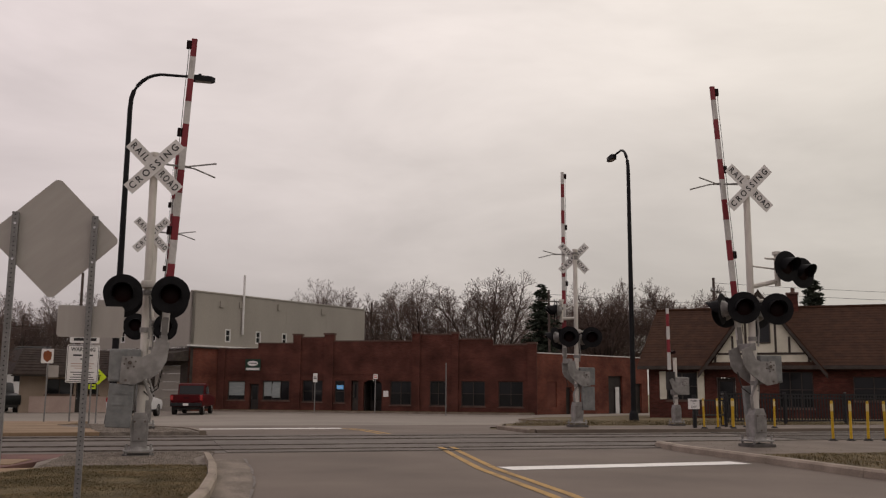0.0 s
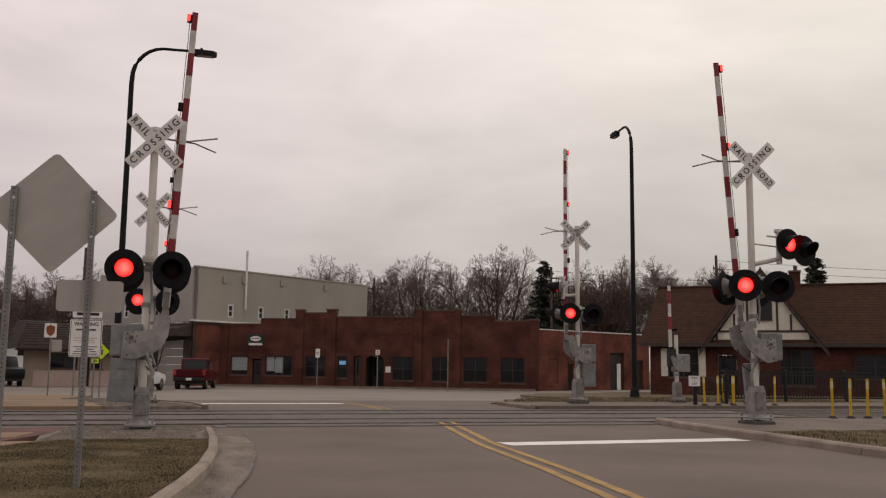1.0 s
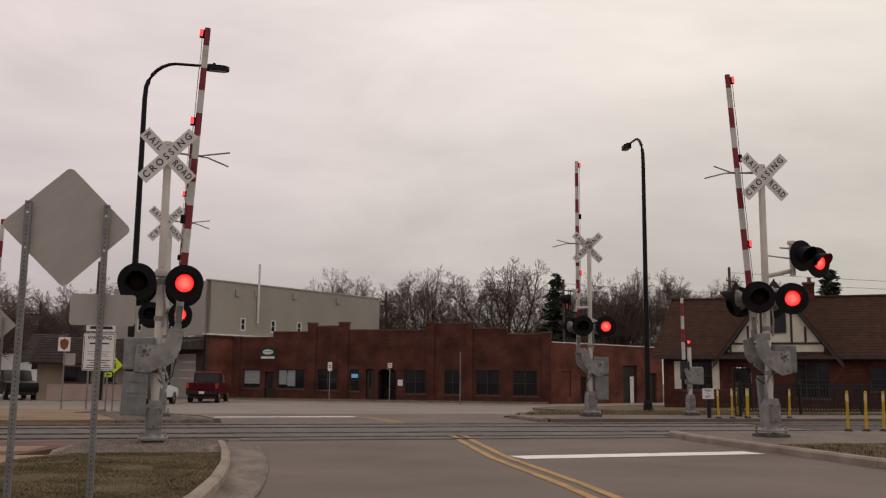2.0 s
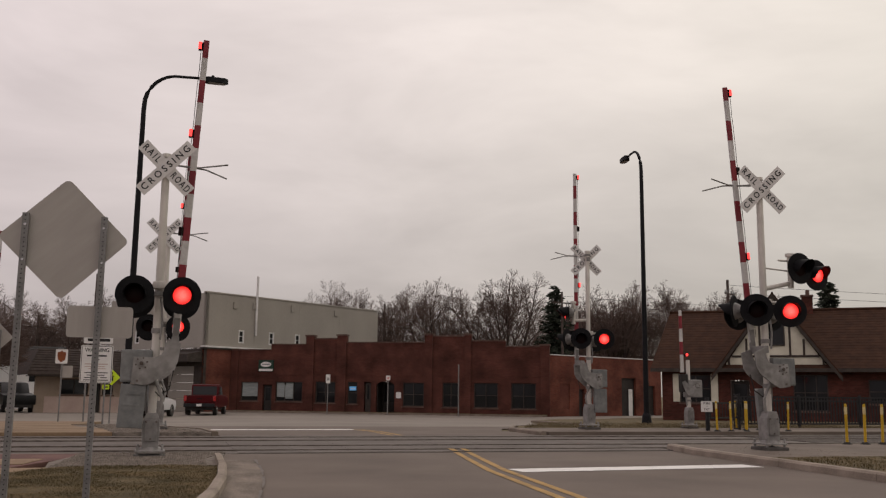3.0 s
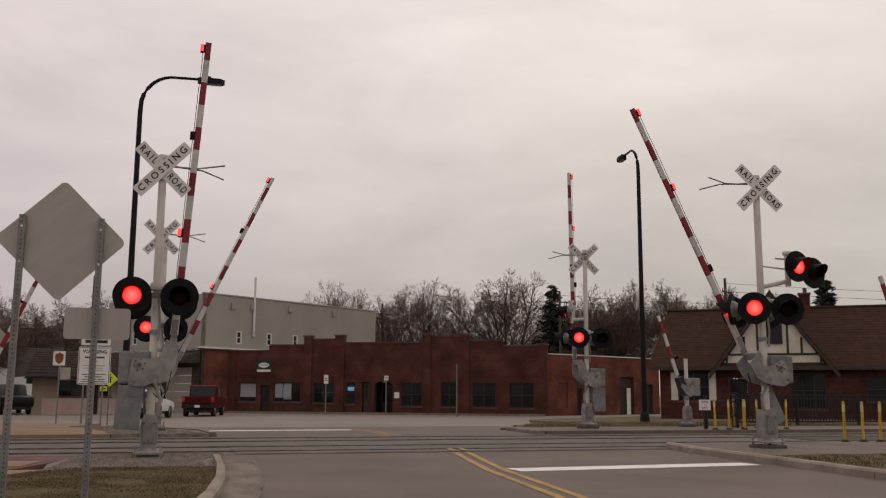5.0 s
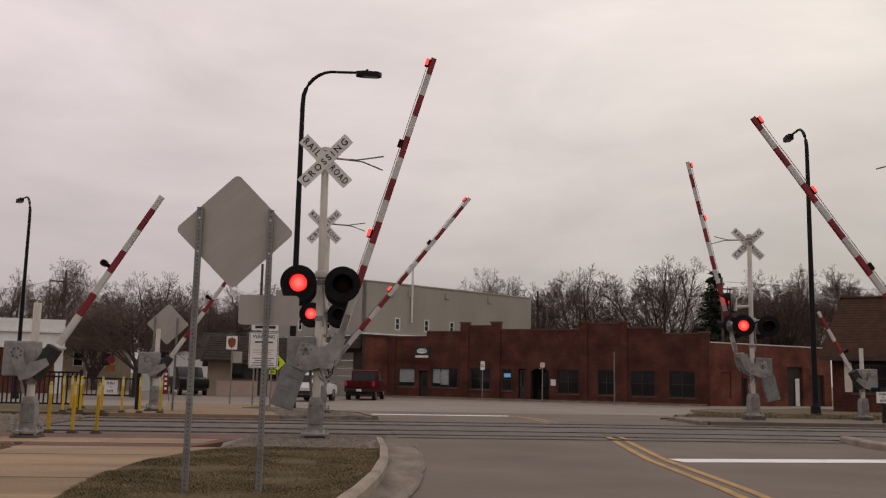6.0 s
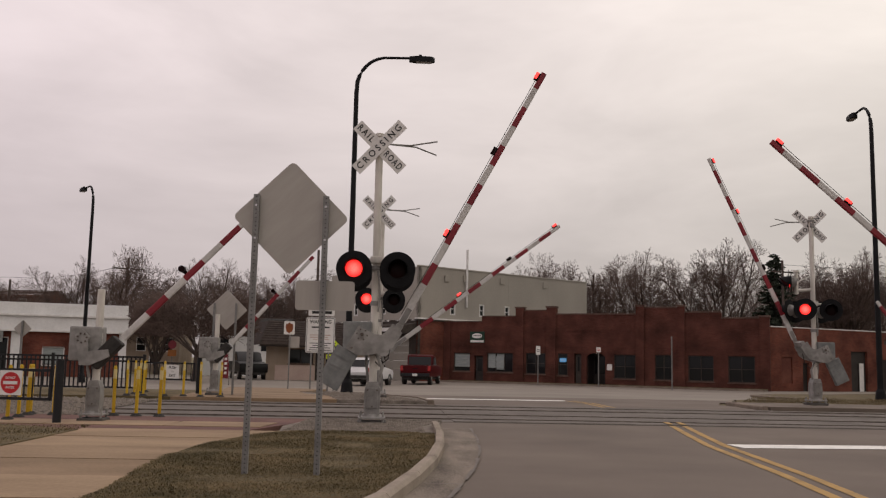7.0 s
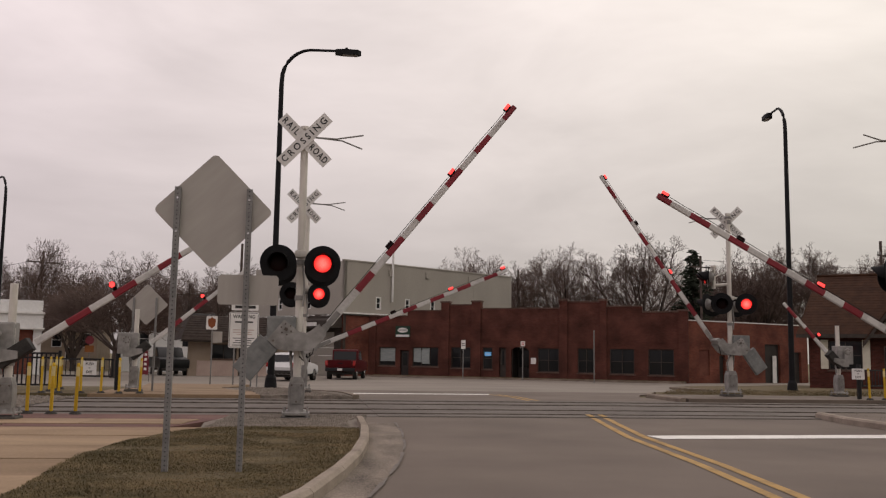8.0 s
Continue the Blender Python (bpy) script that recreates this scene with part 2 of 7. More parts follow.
M_signgreen = mat("dark_green_sign", (0.008, 0.03, 0.018), (0.015, 0.045, 0.028), 2, 20, 0.5, bump=0)
M_blue = glow("blue_window_sign", (0.10, 0.30, 0.55), 0.5)
M_thatch = mat("dark_awning_shake", (0.02, 0.0145, 0.012), (0.05, 0.036, 0.03), 3, 20, 0.95, bump=0.5, depth=0.02)
M_tanwall = mat("tan_brick_wall", (0.26, 0.20, 0.15), (0.36, 0.29, 0.23), 1, 20, 0.9, bump=0.2)
M_pinkwall = mat("pinkish_painted_wall", (0.40, 0.30, 0.26), (0.5, 0.39, 0.34), 1, 20, 0.9, bump=0.2)
M_fence = mat("black_fence_steel", (0.006, 0.006, 0.007), (0.015, 0.015, 0.017), 4, 40, 0.5, bump=0.03)


# ---- mesh tools ----
def box(bm, x0, x1, y0, y1, z0, z1, bevel=0.0):
    r = bmesh.ops.create_cube(bm, size=1, matrix=Matrix.Translation(((x0 + x1) / 2, (y0 + y1) / 2, (z0 + z1) / 2)) @ Matrix.Diagonal((abs(x1 - x0), abs(y1 - y0), abs(z1 - z0), 1)))
    if bevel:
        es = list({e for v in r["verts"] for e in v.link_edges})
        bmesh.ops.bevel(bm, geom=es, offset=bevel, segments=2, affect="EDGES", profile=0.6)
    return bm


def cyl(bm, a, b, r0, r1=None, seg=14):
    """A capped round bar from a to b."""
    a, b = Vector(a), Vector(b)
    d = b - a
    m = Matrix.Translation((a + b) / 2) @ d.to_track_quat("Z", "Y").to_matrix().to_4x4()
    bmesh.ops.create_cone(bm, cap_ends=True, segments=seg, radius1=r0, radius2=r0 if r1 is None else r1, depth=d.length, matrix=m)
    return bm


def tube(bm, pts, r, seg=8, r_end=None):
    """A bent pipe through pts."""
    pts = [Vector(p) for p in pts]
    rings = []
    for i, p in enumerate(pts):
        d = (pts[min(i + 1, len(pts) - 1)] - pts[max(i - 1, 0)]).normalized()
        side = d.cross(Vector((0.31, 0.2, 0.93)) if abs(d.z) < 0.9 else Vector((1, 0.1, 0))).normalized()
        up = d.cross(side)
        rr = r if r_end is None else r + (r_end - r) * i / (len(pts) - 1)
        rings.append([bm.verts.new(p + (side * math.cos(2 * math.pi * k / seg) + up * math.sin(2 * math.pi * k / seg)) * rr) for k in range(seg)])
    for A, B in zip(rings, rings[1:]):
        for k in range(seg):
            bm.faces.new((A[k], A[(k + 1) % seg], B[(k + 1) % seg], B[k]))
    bm.faces.new(rings[0][::-1])
    bm.faces.new(rings[-1])
    return bm


def prism(bm, outline, y0, y1, axis="y"):
    """A flat outline (a, b) thickened: axis y: points (a, y, b); axis z: (a, b, z); axis x: (x, a, b)."""
    def at(p, d):
        return (p[0], d, p[1]) if axis == "y" else (p[0], p[1], d) if axis == "z" else (d, p[0], p[1])
    A = [bm.verts.new(at(p, y0)) for p in outline]
    B = [bm.verts.new(at(p, y1)) for p in outline]
    n = len(outline)
    bm.faces.new(A)
    bm.faces.new(B[::-1])
    for i in range(n):
        bm.faces.new((A[i], B[i], B[(i + 1) % n], A[(i + 1) % n]))
    return bm


def part(name, bm, material, parent=None, label="", smooth=False, at=None):
    bmesh.ops.recalc_face_normals(bm, faces=bm.faces)
    me = bpy.data.meshes.new(name)
    bm.to_mesh(me)
    bm.free()
    me.materials.append(material)
    if smooth:
        me.shade_smooth()
        me.set_sharp_from_angle(angle=radians(35))
    ob = new(name, me)
    ob.parent = parent
    if at is not None:
        ob.matrix_basis = at
    if label:
        tagged(ob, label)
    return ob


def again(ob, m, parent=None):
    """Another object on the same mesh."""
    o = new(ob.name.split(".")[0], ob.data)
    o.parent = parent if parent else ob.parent
    o.matrix_basis = m
    if "label" in ob:
        o["label"] = ob["label"]
    return o


def thing(name, m, label, category, group="", kind=""):
    e = new(name)
    e.matrix_basis = m
    return tagged(e, label, category, group, kind)


def bmn():
    return bmesh.new()


def letters(text, size, material, parent, m, name="lettering", spacing=1.0, thick=0.003, width=None, bold=0.022):
    """Raised letters, centred, in the parent's XZ plane, read from -Y."""
    cu = bpy.data.curves.new(name, "FONT")
    cu.body, cu.size, cu.align_x, cu.align_y, cu.extrude, cu.space_character = text, size, "CENTER", "CENTER", thick, spacing
    cu.resolution_u, cu.offset = 3, size * bold
    tmp = bpy.data.objects.new(name, cu)
    scene.collection.objects.link(tmp)
    bpy.context.view_layer.update()
    me = bpy.data.meshes.new_from_object(tmp.evaluated_get(bpy.context.evaluated_depsgraph_get()))
    bpy.data.objects.remove(tmp)
    if width:
        xs = [v.co.x for v in me.vertices]
        k = width / (max(xs) - min(xs))
        for v in me.vertices:
            v.co.x *= k
    me.materials.clear()
    me.materials.append(material)
    ob = new(name, me)
    ob.parent = parent
    ob.matrix_basis = m @ pose(0, 0, 0, 90, 0, 0)
    return ob


def gz(v):
    """Height of the ground: level over the crossing, falling gently to the far street."""
    return 0.0 if v < 26.1 else -0.42 * min(1.0, (v - 26.1) / 26.1)


def slab(name, outline, top, thick, material, label="", category="", step=3.0, parent=None, kind="structure"):
    """A sheet of paving with thickness that follows the ground; outline as (u, v), counter-clockwise."""
    bm = bmn()
    vs = [bm.verts.new((p[0], p[1], 0)) for p in outline]
    bm.faces.new(vs)
    if max(p[1] for p in outline) > 26.1:
        for y in np.arange(26.1, 56, 3.73):
            bmesh.ops.bisect_plane(bm, geom=list(bm.verts) + list(bm.edges) + list(bm.faces), plane_co=(0, y, 0), plane_no=(0, 1, 0))
    for v in bm.verts:
        v.co.z = top + gz(v.co.y)
    r = bmesh.ops.extrude_face_region(bm, geom=list(bm.faces))
    for v in r["geom"]:
        if isinstance(v, bmesh.types.BMVert):
            v.co.z -= thick
    ob = part(name, bm, material, parent)
    return tagged(ob, label, category, "", kind)


def kerb(name, line, width, top, material, label, low=-0.1, gap=2.4, seg_name="kerb_stone"):
    """Separate kerb stones along a line (u, v), the kerb lying to the left of it."""
    holder = thing(name, pose(0, 0, 0), label, "kerb", "", "structure")
    pts = [Vector((p[0], p[1])) for p in line]
    for a, b in zip(pts, pts[1:]):
        d = (b - a).normalized()
        nrm = Vector((-d.y, d.x))
        n = max(1, round((b - a).length / gap))
        for i in range(n):
            p, q = a + (b - a) * (i / n), a + (b - a) * ((i + 1) / n)
            q = q - d * 0.012
            bm = bmn()
            corners = [p, q, q + nrm * width, p + nrm * width]
            lo = [bm.verts.new((c.x, c.y, low + gz(c.y))) for c in corners]
            mid = [bm.verts.new((c.x, c.y, top - 0.03 + gz(c.y))) for c in corners]
            ins = [p + nrm * 0.03, q + nrm * 0.03, q + nrm * width, p + nrm * width]
            hi = [bm.verts.new((c.x, c.y, top + gz(c.y))) for c in ins]
            for A, B in ((lo, mid), (mid, hi)):
                for k in range(4):
                    bm.faces.new((A[k], A[(k + 1) % 4], B[(k + 1) % 4], B[k]))
            bm.faces.new(hi)
            part(seg_name, bm, material, holder)
    return holder


# ---- ground, road and paving ----
def ground():
    bm = bmn()
    us = [-900, -300, -120, -60, -30, -15, 0, 15, 30, 60, 120, 300, 900]
    vs = [-300, -60, -20, 0, 13, 26.1, 32.6, 39.1, 45.6, 52.2, 65, 95, 200, 500, 1500]
    grid = [[bm.verts.new((u, v, gz(v) - 0.05)) for u in us] for v in vs]
    for A, B in zip(grid, grid[1:]):
        for k in range(len(us) - 1):
            bm.faces.new((A[k], A[k + 1], B[k + 1], B[k]))
    tagged(part("ground", bm, M_grass_far), "flat winter turf and soil reaching the horizon", "ground", "", "structure")


ground()
LEFT = [(-13.0, -37.26), (-2.7, -3.73), (-1.25, 1.86), (-0.5, 5.12), (0.05, 6.95), (0.33, 8.36), (0.55, 9.73), (0.73, 11.41), (0.84, 13.3), (0.88, 15.3)]
RIGHT = [(0.5, -37.26), (8.6, -3.73), (9.05, 10.43), (9.3, 12.85), (9.55, 15.84), (9.9, 17.33)]
slab("road", [(p[0] + 0.27, p[1]) for p in LEFT] + [(0.8, 15.34), (1.0, 16.88), (1.3, 16.95), (1.3, 23.66), (1.2, 26.08), (0.6, 28.88), (-1.2, 31.67), (-1.2, 33.53), (12, 33.53), (10.8, 30.18), (9.9, 27.01), (9.6, 23.66), (9.9, 16.95)][0:8] + [(-40, 31.3), (-40, 33.53), (60, 33.53), (60, 31.67), (13.2, 31.67), (10.9, 29.99), (9.8, 27.01), (9.7, 23.66), (9.9, 17.33)] + RIGHT[::-1][1:], 0.0, 0.04, M_asphalt, "grey worn asphalt road over the level crossing", "road")
slab("street", [(-90, 33.54), (90, 33.54), (90, 61.48), (36, 69.86), (25.3, 60.64), (4.5, 71.63), (-8, 76.38), (-90, 79.18)], -0.004, 0.05, M_asphalt_far, "pale worn asphalt of the cross street", "road")

# gutter apron and kerb at the corner
GUTTER = [(p[0] + 0.36 + 0.022 * max(0.0, p[1] - 8), p[1]) for p in LEFT]
slab("gutter", GUTTER + LEFT[::-1], 0.012, 0.05, M_gutter, "stained pale concrete gutter apron beside the kerb", "gutter")
kerb("kerb_corner", LEFT, 0.11, 0.12, M_kerb, "worn pale concrete kerb round the grass corner")
kerb("kerb_east", [(p[0], p[1]) for p in RIGHT[::-1]], 0.17, 0.12, M_kerb, "worn concrete kerb along the road")
kerb("kerb_far_west", [(1.25, 23.75), (1.05, 25.71), (0.3, 27.95), (-1.6, 30.18), (-2.7, 30.69)], 0.16, 0.11, M_concrete, "pale concrete kerb at the far corner")
kerb("kerb_far_east", [(21.5, 49.84), (17.6, 44.25), (16.6, 37.26), (14.6, 32.42), (11.2, 29.9), (10.0, 27.01), (9.75, 23.75)], 0.16, 0.11, M_concrete, "pale concrete kerb round the far grass corner")
kerb("kerb_street", [(24.9, 60.08), (14.5, 65.58), (4.2, 70.98)], 0.2, 0.12, M_concrete, "low concrete kerb before the brick shops")
slab("pavement_shops", [(24.95, 60.17), (25.65, 61.35), (5.0, 72.28), (4.25, 71.12)], 0.1, 0.1, M_concrete, "narrow concrete pavement along the shopfront", "pavement")


# dark weedy joint along the gutter's edge
bm = bmn()
edge = GUTTER
for (a, b), (c, d) in zip(edge, edge[1:]):
    n = max(2, int((d - b) / 0.25))
    for i in range(n):
        if (i * 7 + int(b * 3)) % 5 == 0:
            continue
        p, q = Vector((a + (c - a) * i / n, b + (d - b) * i / n)), Vector((a + (c - a) * (i + 1) / n, b + (d - b) * (i + 1) / n))
        w = 0.012 + 0.012 * ((i * 13) % 4) / 3
        v = [bm.verts.new((x, y, 0.016)) for x, y in ((p.x - w, p.y), (p.x + w, p.y), (q.x + w, q.y), (q.x - w, q.y))]
        bm.faces.new(v)
for a, b in zip(LEFT[4:], GUTTER[4:]):
    v = [bm.verts.new((x, y, 0.0135)) for x, y in ((a[0] + 0.02, a[1]), (b[0] - 0.03, b[1] - 0.02), (b[0] - 0.03, b[1] + 0.004), (a[0] + 0.02, a[1] + 0.024))]
    bm.faces.new(v)
tagged(part("gutter_joint", bm, M_rail), "dark dirty joint between gutter and asphalt", "joint", "", "structure")
slab("weed_strip", [(25.45, 61.01), (25.64, 61.33), (5.0, 72.24), (4.8, 71.91)], 0.13, 0.05, M_soil, "thin strip of weeds at the foot of the shops", "weeds")
# grass verge, gravel and walks of the near corner
def turf(name, outline, top, label):
    return slab(name, outline, top, 0.12, M_soil, label, "grass verge")


WALK_EDGE = [(-2.4, 2.8), (-2.12, 7.4), (-2.22, 8.9), (-2.18, 10.6), (-2.03, 11.5), (-1.8, 12.5), (-1.35, 13.3)]
turf("grass_verge", [(-2.95, -2.79), (-2.86, -3.73), (-1.4, 1.86), (-0.62, 5.12), (-0.07, 6.95), (0.21, 8.36), (0.43, 9.73), (0.61, 11.41), (0.72, 13.38)] + WALK_EDGE[::-1], 0.07, "straw-coloured winter turf beside the kerb")
turf("grass_plot", [(-14, 0), (-4.6, 0), (-4.35, 7.45), (-4.25, 10.81), (-4.2, 13.23), (-5.6, 13.97), (-14, 14.25)], 0.06, "straw-coloured winter turf beside the walk")
slab("gravel", [(-1.5, 13.3), (0.73, 13.3), (0.77, 15.3), (0.87, 15.36), (1.02, 16.86), (-1.25, 16.86), (-1.6, 14.9)], 0.03, 0.1, M_ballast, "grey gravel round the gate mast", "gravel")

sidewalk = thing("sidewalk", pose(0, 0, 0), "tan concrete sidewalk in scored flags", "sidewalk", "", "structure")
for i in range(-2, 11):
    v0 = -0.93 + i * 1.323
    bm = bmn()
    right = -2.9 if i < 0 else -2.3 if i < 3 else -2.0 if i < 6 else -1.5
    pts = [(-4.28 + 0.004 * i, v0), (right, v0), (right, v0 + 1.295), (-4.28 + 0.004 * i, v0 + 1.295)]
    prism(bm, pts, -0.05, 0.05 - 0.004 * (i % 2), "z")
    part("flag", bm, M_walk, sidewalk)

brick_walk = thing("brick_walk", pose(0, 0, 0), "red brick paving band before the tracks", "paving", "", "structure")
bm = bmn()
prism(bm, [(-14, 13.62), (-2.1, 13.62), (-1.4, 15.84), (-1.3, 16.86), (-14, 16.86)], -0.06, 0.025, "z")
part("paving_bed", bm, M_brickpave, brick_walk)
for k, (a, b) in enumerate(((-9.6, -7.4), (-7.36, -5.2), (-5.16, -3.4), (-3.36, -1.9))):
    bm = bmn()
    prism(bm, [(a, 14.53), (b, 14.53), (b + 0.15, 15.56), (a + 0.05, 15.56)], 0.0, 0.034, "z")
    part("flag", bm, M_walk, brick_walk)

# far side walks
slab("grass_far_west", [(-30, 23.57), (-5.32, 23.57), (-5.32, 30.69), (-30, 30.74)], 0.085, 0.14, M_soil, "dull winter turf behind the fence", "grass verge")
slab("sidewalk_far_west", [(-5.3, 23.57), (-1.2, 23.57), (-1.5, 26.08), (-2.4, 28.32), (-2.75, 30.74), (-2.3, 37.73), (-6.3, 38.38), (-5.3, 30.69)], 0.09, 0.14, M_walk, "tan concrete plaza beyond the tracks", "sidewalk")
slab("gravel_far_west", [(-1.18, 23.57), (1.07, 23.57), (0.88, 25.62), (0.2, 27.76), (-1.6, 29.99), (-2.73, 30.55), (-2.38, 28.32), (-1.48, 26.08)], 0.08, 0.13, M_ballast, "grey gravel and soil corner round the far mast", "gravel")
slab("sidewalk_near_east", [(10.1, 17.42), (9.75, 15.84), (9.5, 13.6), (9.55, 13.6), (40, 13.6), (40, 17.42)], 0.1, 0.16, M_walk_dull, "dull concrete walk beside the tracks", "sidewalk")
slab("grass_near_east", [(9.25, 10.43), (9.2, -3.73), (40, -3.73), (40, 13.58), (9.5, 13.58), (9.47, 12.85)], 0.1, 0.16, M_soil, "winter turf behind the kerb", "grass verge")
slab("sidewalk_far_east", [(9.95, 23.66), (40, 23.66), (40, 26.64), (10.2, 26.64), (10.1, 26.45)], 0.1, 0.16, M_walk_dull, "dull concrete walk beyond the tracks", "sidewalk")
slab("grass_far_east", [(10.2, 26.66), (60, 26.66), (60, 41.92), (30, 55.89), (21.7, 49.74), (17.8, 44.15), (16.8, 37.17), (14.8, 32.32), (11.35, 29.71)], 0.1, 0.16, M_soil, "straw-coloured turf at the far corner", "grass verge")

# tracks: two, flush in the road
bm = bmn()
prism(bm, [(-60, 16.88), (60, 16.88), (60, 23.55), (-60, 23.55)], -0.06, 0.006, "z")
tagged(part("track_bed", bm, M_panel), "grey concrete and asphalt bed of the two tracks", "track bed", "", "structure")
for v in (17.63, 19.065, 21.14, 22.575):
    track_rail = thing("rail", pose(0, v, 0), "worn steel rail set flush in the crossing", "rail", "rails of the crossing", "structure")
    bm = bmn()
    box(bm, -60, 60, -0.036, 0.036, -0.03, 0.035, 0.008)
    part("rail_head", bm, M_rail, track_rail)
    bm = bmn()
    box(bm, -60, 60, 0.04, 0.085, -0.03, 0.012)
    part("flangeway", bm, M_flange, track_rail, "dark flangeway strip beside the rail")
for v0, v1 in ((17.77, 18.95), (21.28, 22.46), (19.24, 21.0), (16.95, 17.55), (22.75, 23.47)):
    for i in range(8):
        u = 1.25 + i * 1.08
        bm = bmn()
        box(bm, u, u + 1.077, v0, v1, -0.03, 0.016 + 0.001 * ((i * 7) % 3))
        tagged(part("crossing_panel", bm, M_panel), "worn concrete crossing panel between the rails", "crossing panel", "crossing panels", "structure")

for v0, v1 in ((16.95, 17.55), (17.77, 18.95), (19.24, 21.0), (21.28, 22.46), (22.75, 23.47)):
    for u0, u1 in ((-60, -5.5), (15.2, 60)):
        bm = bmn()
        box(bm, u0, u1, v0, v1, -0.03, 0.018)
        tagged(part("ballast", bm, M_trackstone), "dark oily ballast between the rails", "ballast", "", "structure")

# paint
def paint(name, line, width, material, label, z=0.006):
    bm = bmn()
    pts = [Vector((p[0], p[1])) for p in line]
    L, R = [], []
    for i, p in enumerate(pts):
        d = (pts[min(i + 1, len(pts) - 1)] - pts[max(i - 1, 0)]).normalized()
        nrm = Vector((-d.y, d.x)) * width / 2
        zz = gz(p.y) + z
        L.append(bm.verts.new((p.x + nrm.x, p.y + nrm.y, zz)))
        R.append(bm.verts.new((p.x - nrm.x, p.y - nrm.y, zz)))
    for i in range(len(pts) - 1):
        bm.faces.new((L[i], R[i], R[i + 1], L[i + 1]))
    tagged(part(name, bm, material), label, "road marking", "road markings", "structure")


for off in (-0.12, 0.12):
    paint("yellow_line", [(5.36 + off, 16.9), (4.98 + off, 14.9), (4.60 + off, 12.81), (4.2 + off, 9.45), (3.92 + off, 7.64), (3.3 + off, 3.73), (2.4 + off, -1.86), (-6.2 + off, -36.33)], 0.11, M_yellow_line, "faded yellow centre line on the asphalt")
    paint("yellow_line", [(5.46 + off, 17.62), (5.36 + off, 16.95)], 0.11, M_yellow_line, "faded yellow centre line on the asphalt", 0.03)
    paint("yellow_line", [(5.75 + off, 23.75), (5.72 + off, 26.08), (5.65 + off, 28.5)], 0.11, M_yellow_line, "faded yellow centre line on the asphalt")
paint("stop_line", [(4.85, 12.78), (9.0, 13.09)], 0.55, M_white_line, "worn white stop line across the lane")
paint("stop_line", [(1.1, 28.22), (5.55, 28.6)], 0.5, M_white_line, "worn white stop line across the lane")


# ---- crossing gates ----
MOVES = []  # (moving part, rows) keyed in motions()
SWITCH = [0.14, 0.27, 0.87, 1.47, 2.07, 2.67, 3.27, 3.87, 4.47, 5.05, 5.64, 6.24, 6.84, 7.42]


def flash_rows(which, hidden, shown):
    """A lamp that steps forward when lit. which 0: lit in the first phase and every second one; 1: in the others."""
    rows = [(0.0, hidden)]
    now = hidden
    for i, t in enumerate(SWITCH):
        nxt = shown if i % 2 == which else hidden
        if nxt is not now:
            rows += [(t - 1 / 30, now), (t, nxt)]
            now = nxt
    rows.append((8.0, now))
    return [r for k, r in enumerate(rows) if k == 0 or r[0] > rows[k - 1][0] + 0.01]


def signal_light(parent, m, which, keyed=True):
    """A flashing light, looking along its own -Y: round black screen, hood, lens and lamp."""
    bm = bmn()
    cyl(bm, (0, 0.0, 0), (0, 0.02, 0), 0.305, seg=40)
    light = part("signal_light", bm, M_black, parent, "round black flashing light with a hood", True, m)
    bm = bmn()
    cyl(bm, (0, 0.021, 0), (0, 0.07, 0), 0.165, 0.15, 24)
    cyl(bm, (0, 0.07, 0), (0, 0.16, 0), 0.15, 0.09, 24)
    box(bm, -0.04, 0.04, 0.10, 0.2, 0.02, 0.10, 0.01)
    part("housing", bm, M_cast, light, "grey cast lamp housing", True)
    bm = bmn()
    n, r = 22, 0.175
    for rr, lift in ((r, 0), (r - 0.008, 0)):
        rows = []
        for j in range(n + 1):
            a = radians(-25 + 230 * j / n)
            ln = 0.08 + 0.22 * max(0.0, math.sin((a + 0.45) * 0.75))
            rows.append((bm.verts.new((rr * math.cos(a), 0.0, rr * math.sin(a))), bm.verts.new((rr * 0.97 * math.cos(a), -ln, rr * 0.97 * math.sin(a) - ln * 0.08))))
        for A, B in zip(rows, rows[1:]):
            bm.faces.new((A[0], B[0], B[1], A[1]))
    part("hood", bm, M_black, light, "", True)
    bm = bmn()
    bmesh.ops.create_uvsphere(bm, u_segments=28, v_segments=10, radius=0.15, matrix=Matrix.Diagonal((1, 0.18, 1, 1)))
    part("lens", bm, M_lens_off, light, "dark red round lens", True)
    bm = bmn()
    cyl(bm, (0, -0.012, 0), (0, 0.0, 0), 0.148, seg=32)
    lamp = part("lamp", bm, M_led, light, "lit red lamp face", False, pose(0, 0.06, 0))
    if keyed:
        MOVES.append((lamp, flash_rows(which, pose(0, 0.06, 0), pose(0, -0.024, 0))))
    return light


def arm_lamp(parent, x, z, s, mode):
    """A small lamp on the upper edge of a gate arm. mode 0 or 1: flashing phase; 2: steady once the lights start."""
    bm = bmn()
    box(bm, x - s * 0.075, x + s * 0.012, 0.19, 0.25, z - 0.075, z + 0.075, 0.012)
    lamp_box = part("arm_lamp", bm, M_lens_off, parent, "small red lamp on the arm")
    bm = bmn()
    box(bm, x - s * 0.066, x - s * 0.008, 0.193, 0.247, z - 0.066, z + 0.066, 0.01)
    g = part("glow", bm, M_armled, lamp_box, "lit red lamp face", False, pose(0, 0, 0))
    hid, out = pose(0, 0, 0), pose(-s * 0.014, -0.008, 0.012)
    MOVES.append((g, [(0.0, hid), (0.1, hid), (0.14, out), (8.0, out)] if mode == 2 else flash_rows(mode, hid, out)))


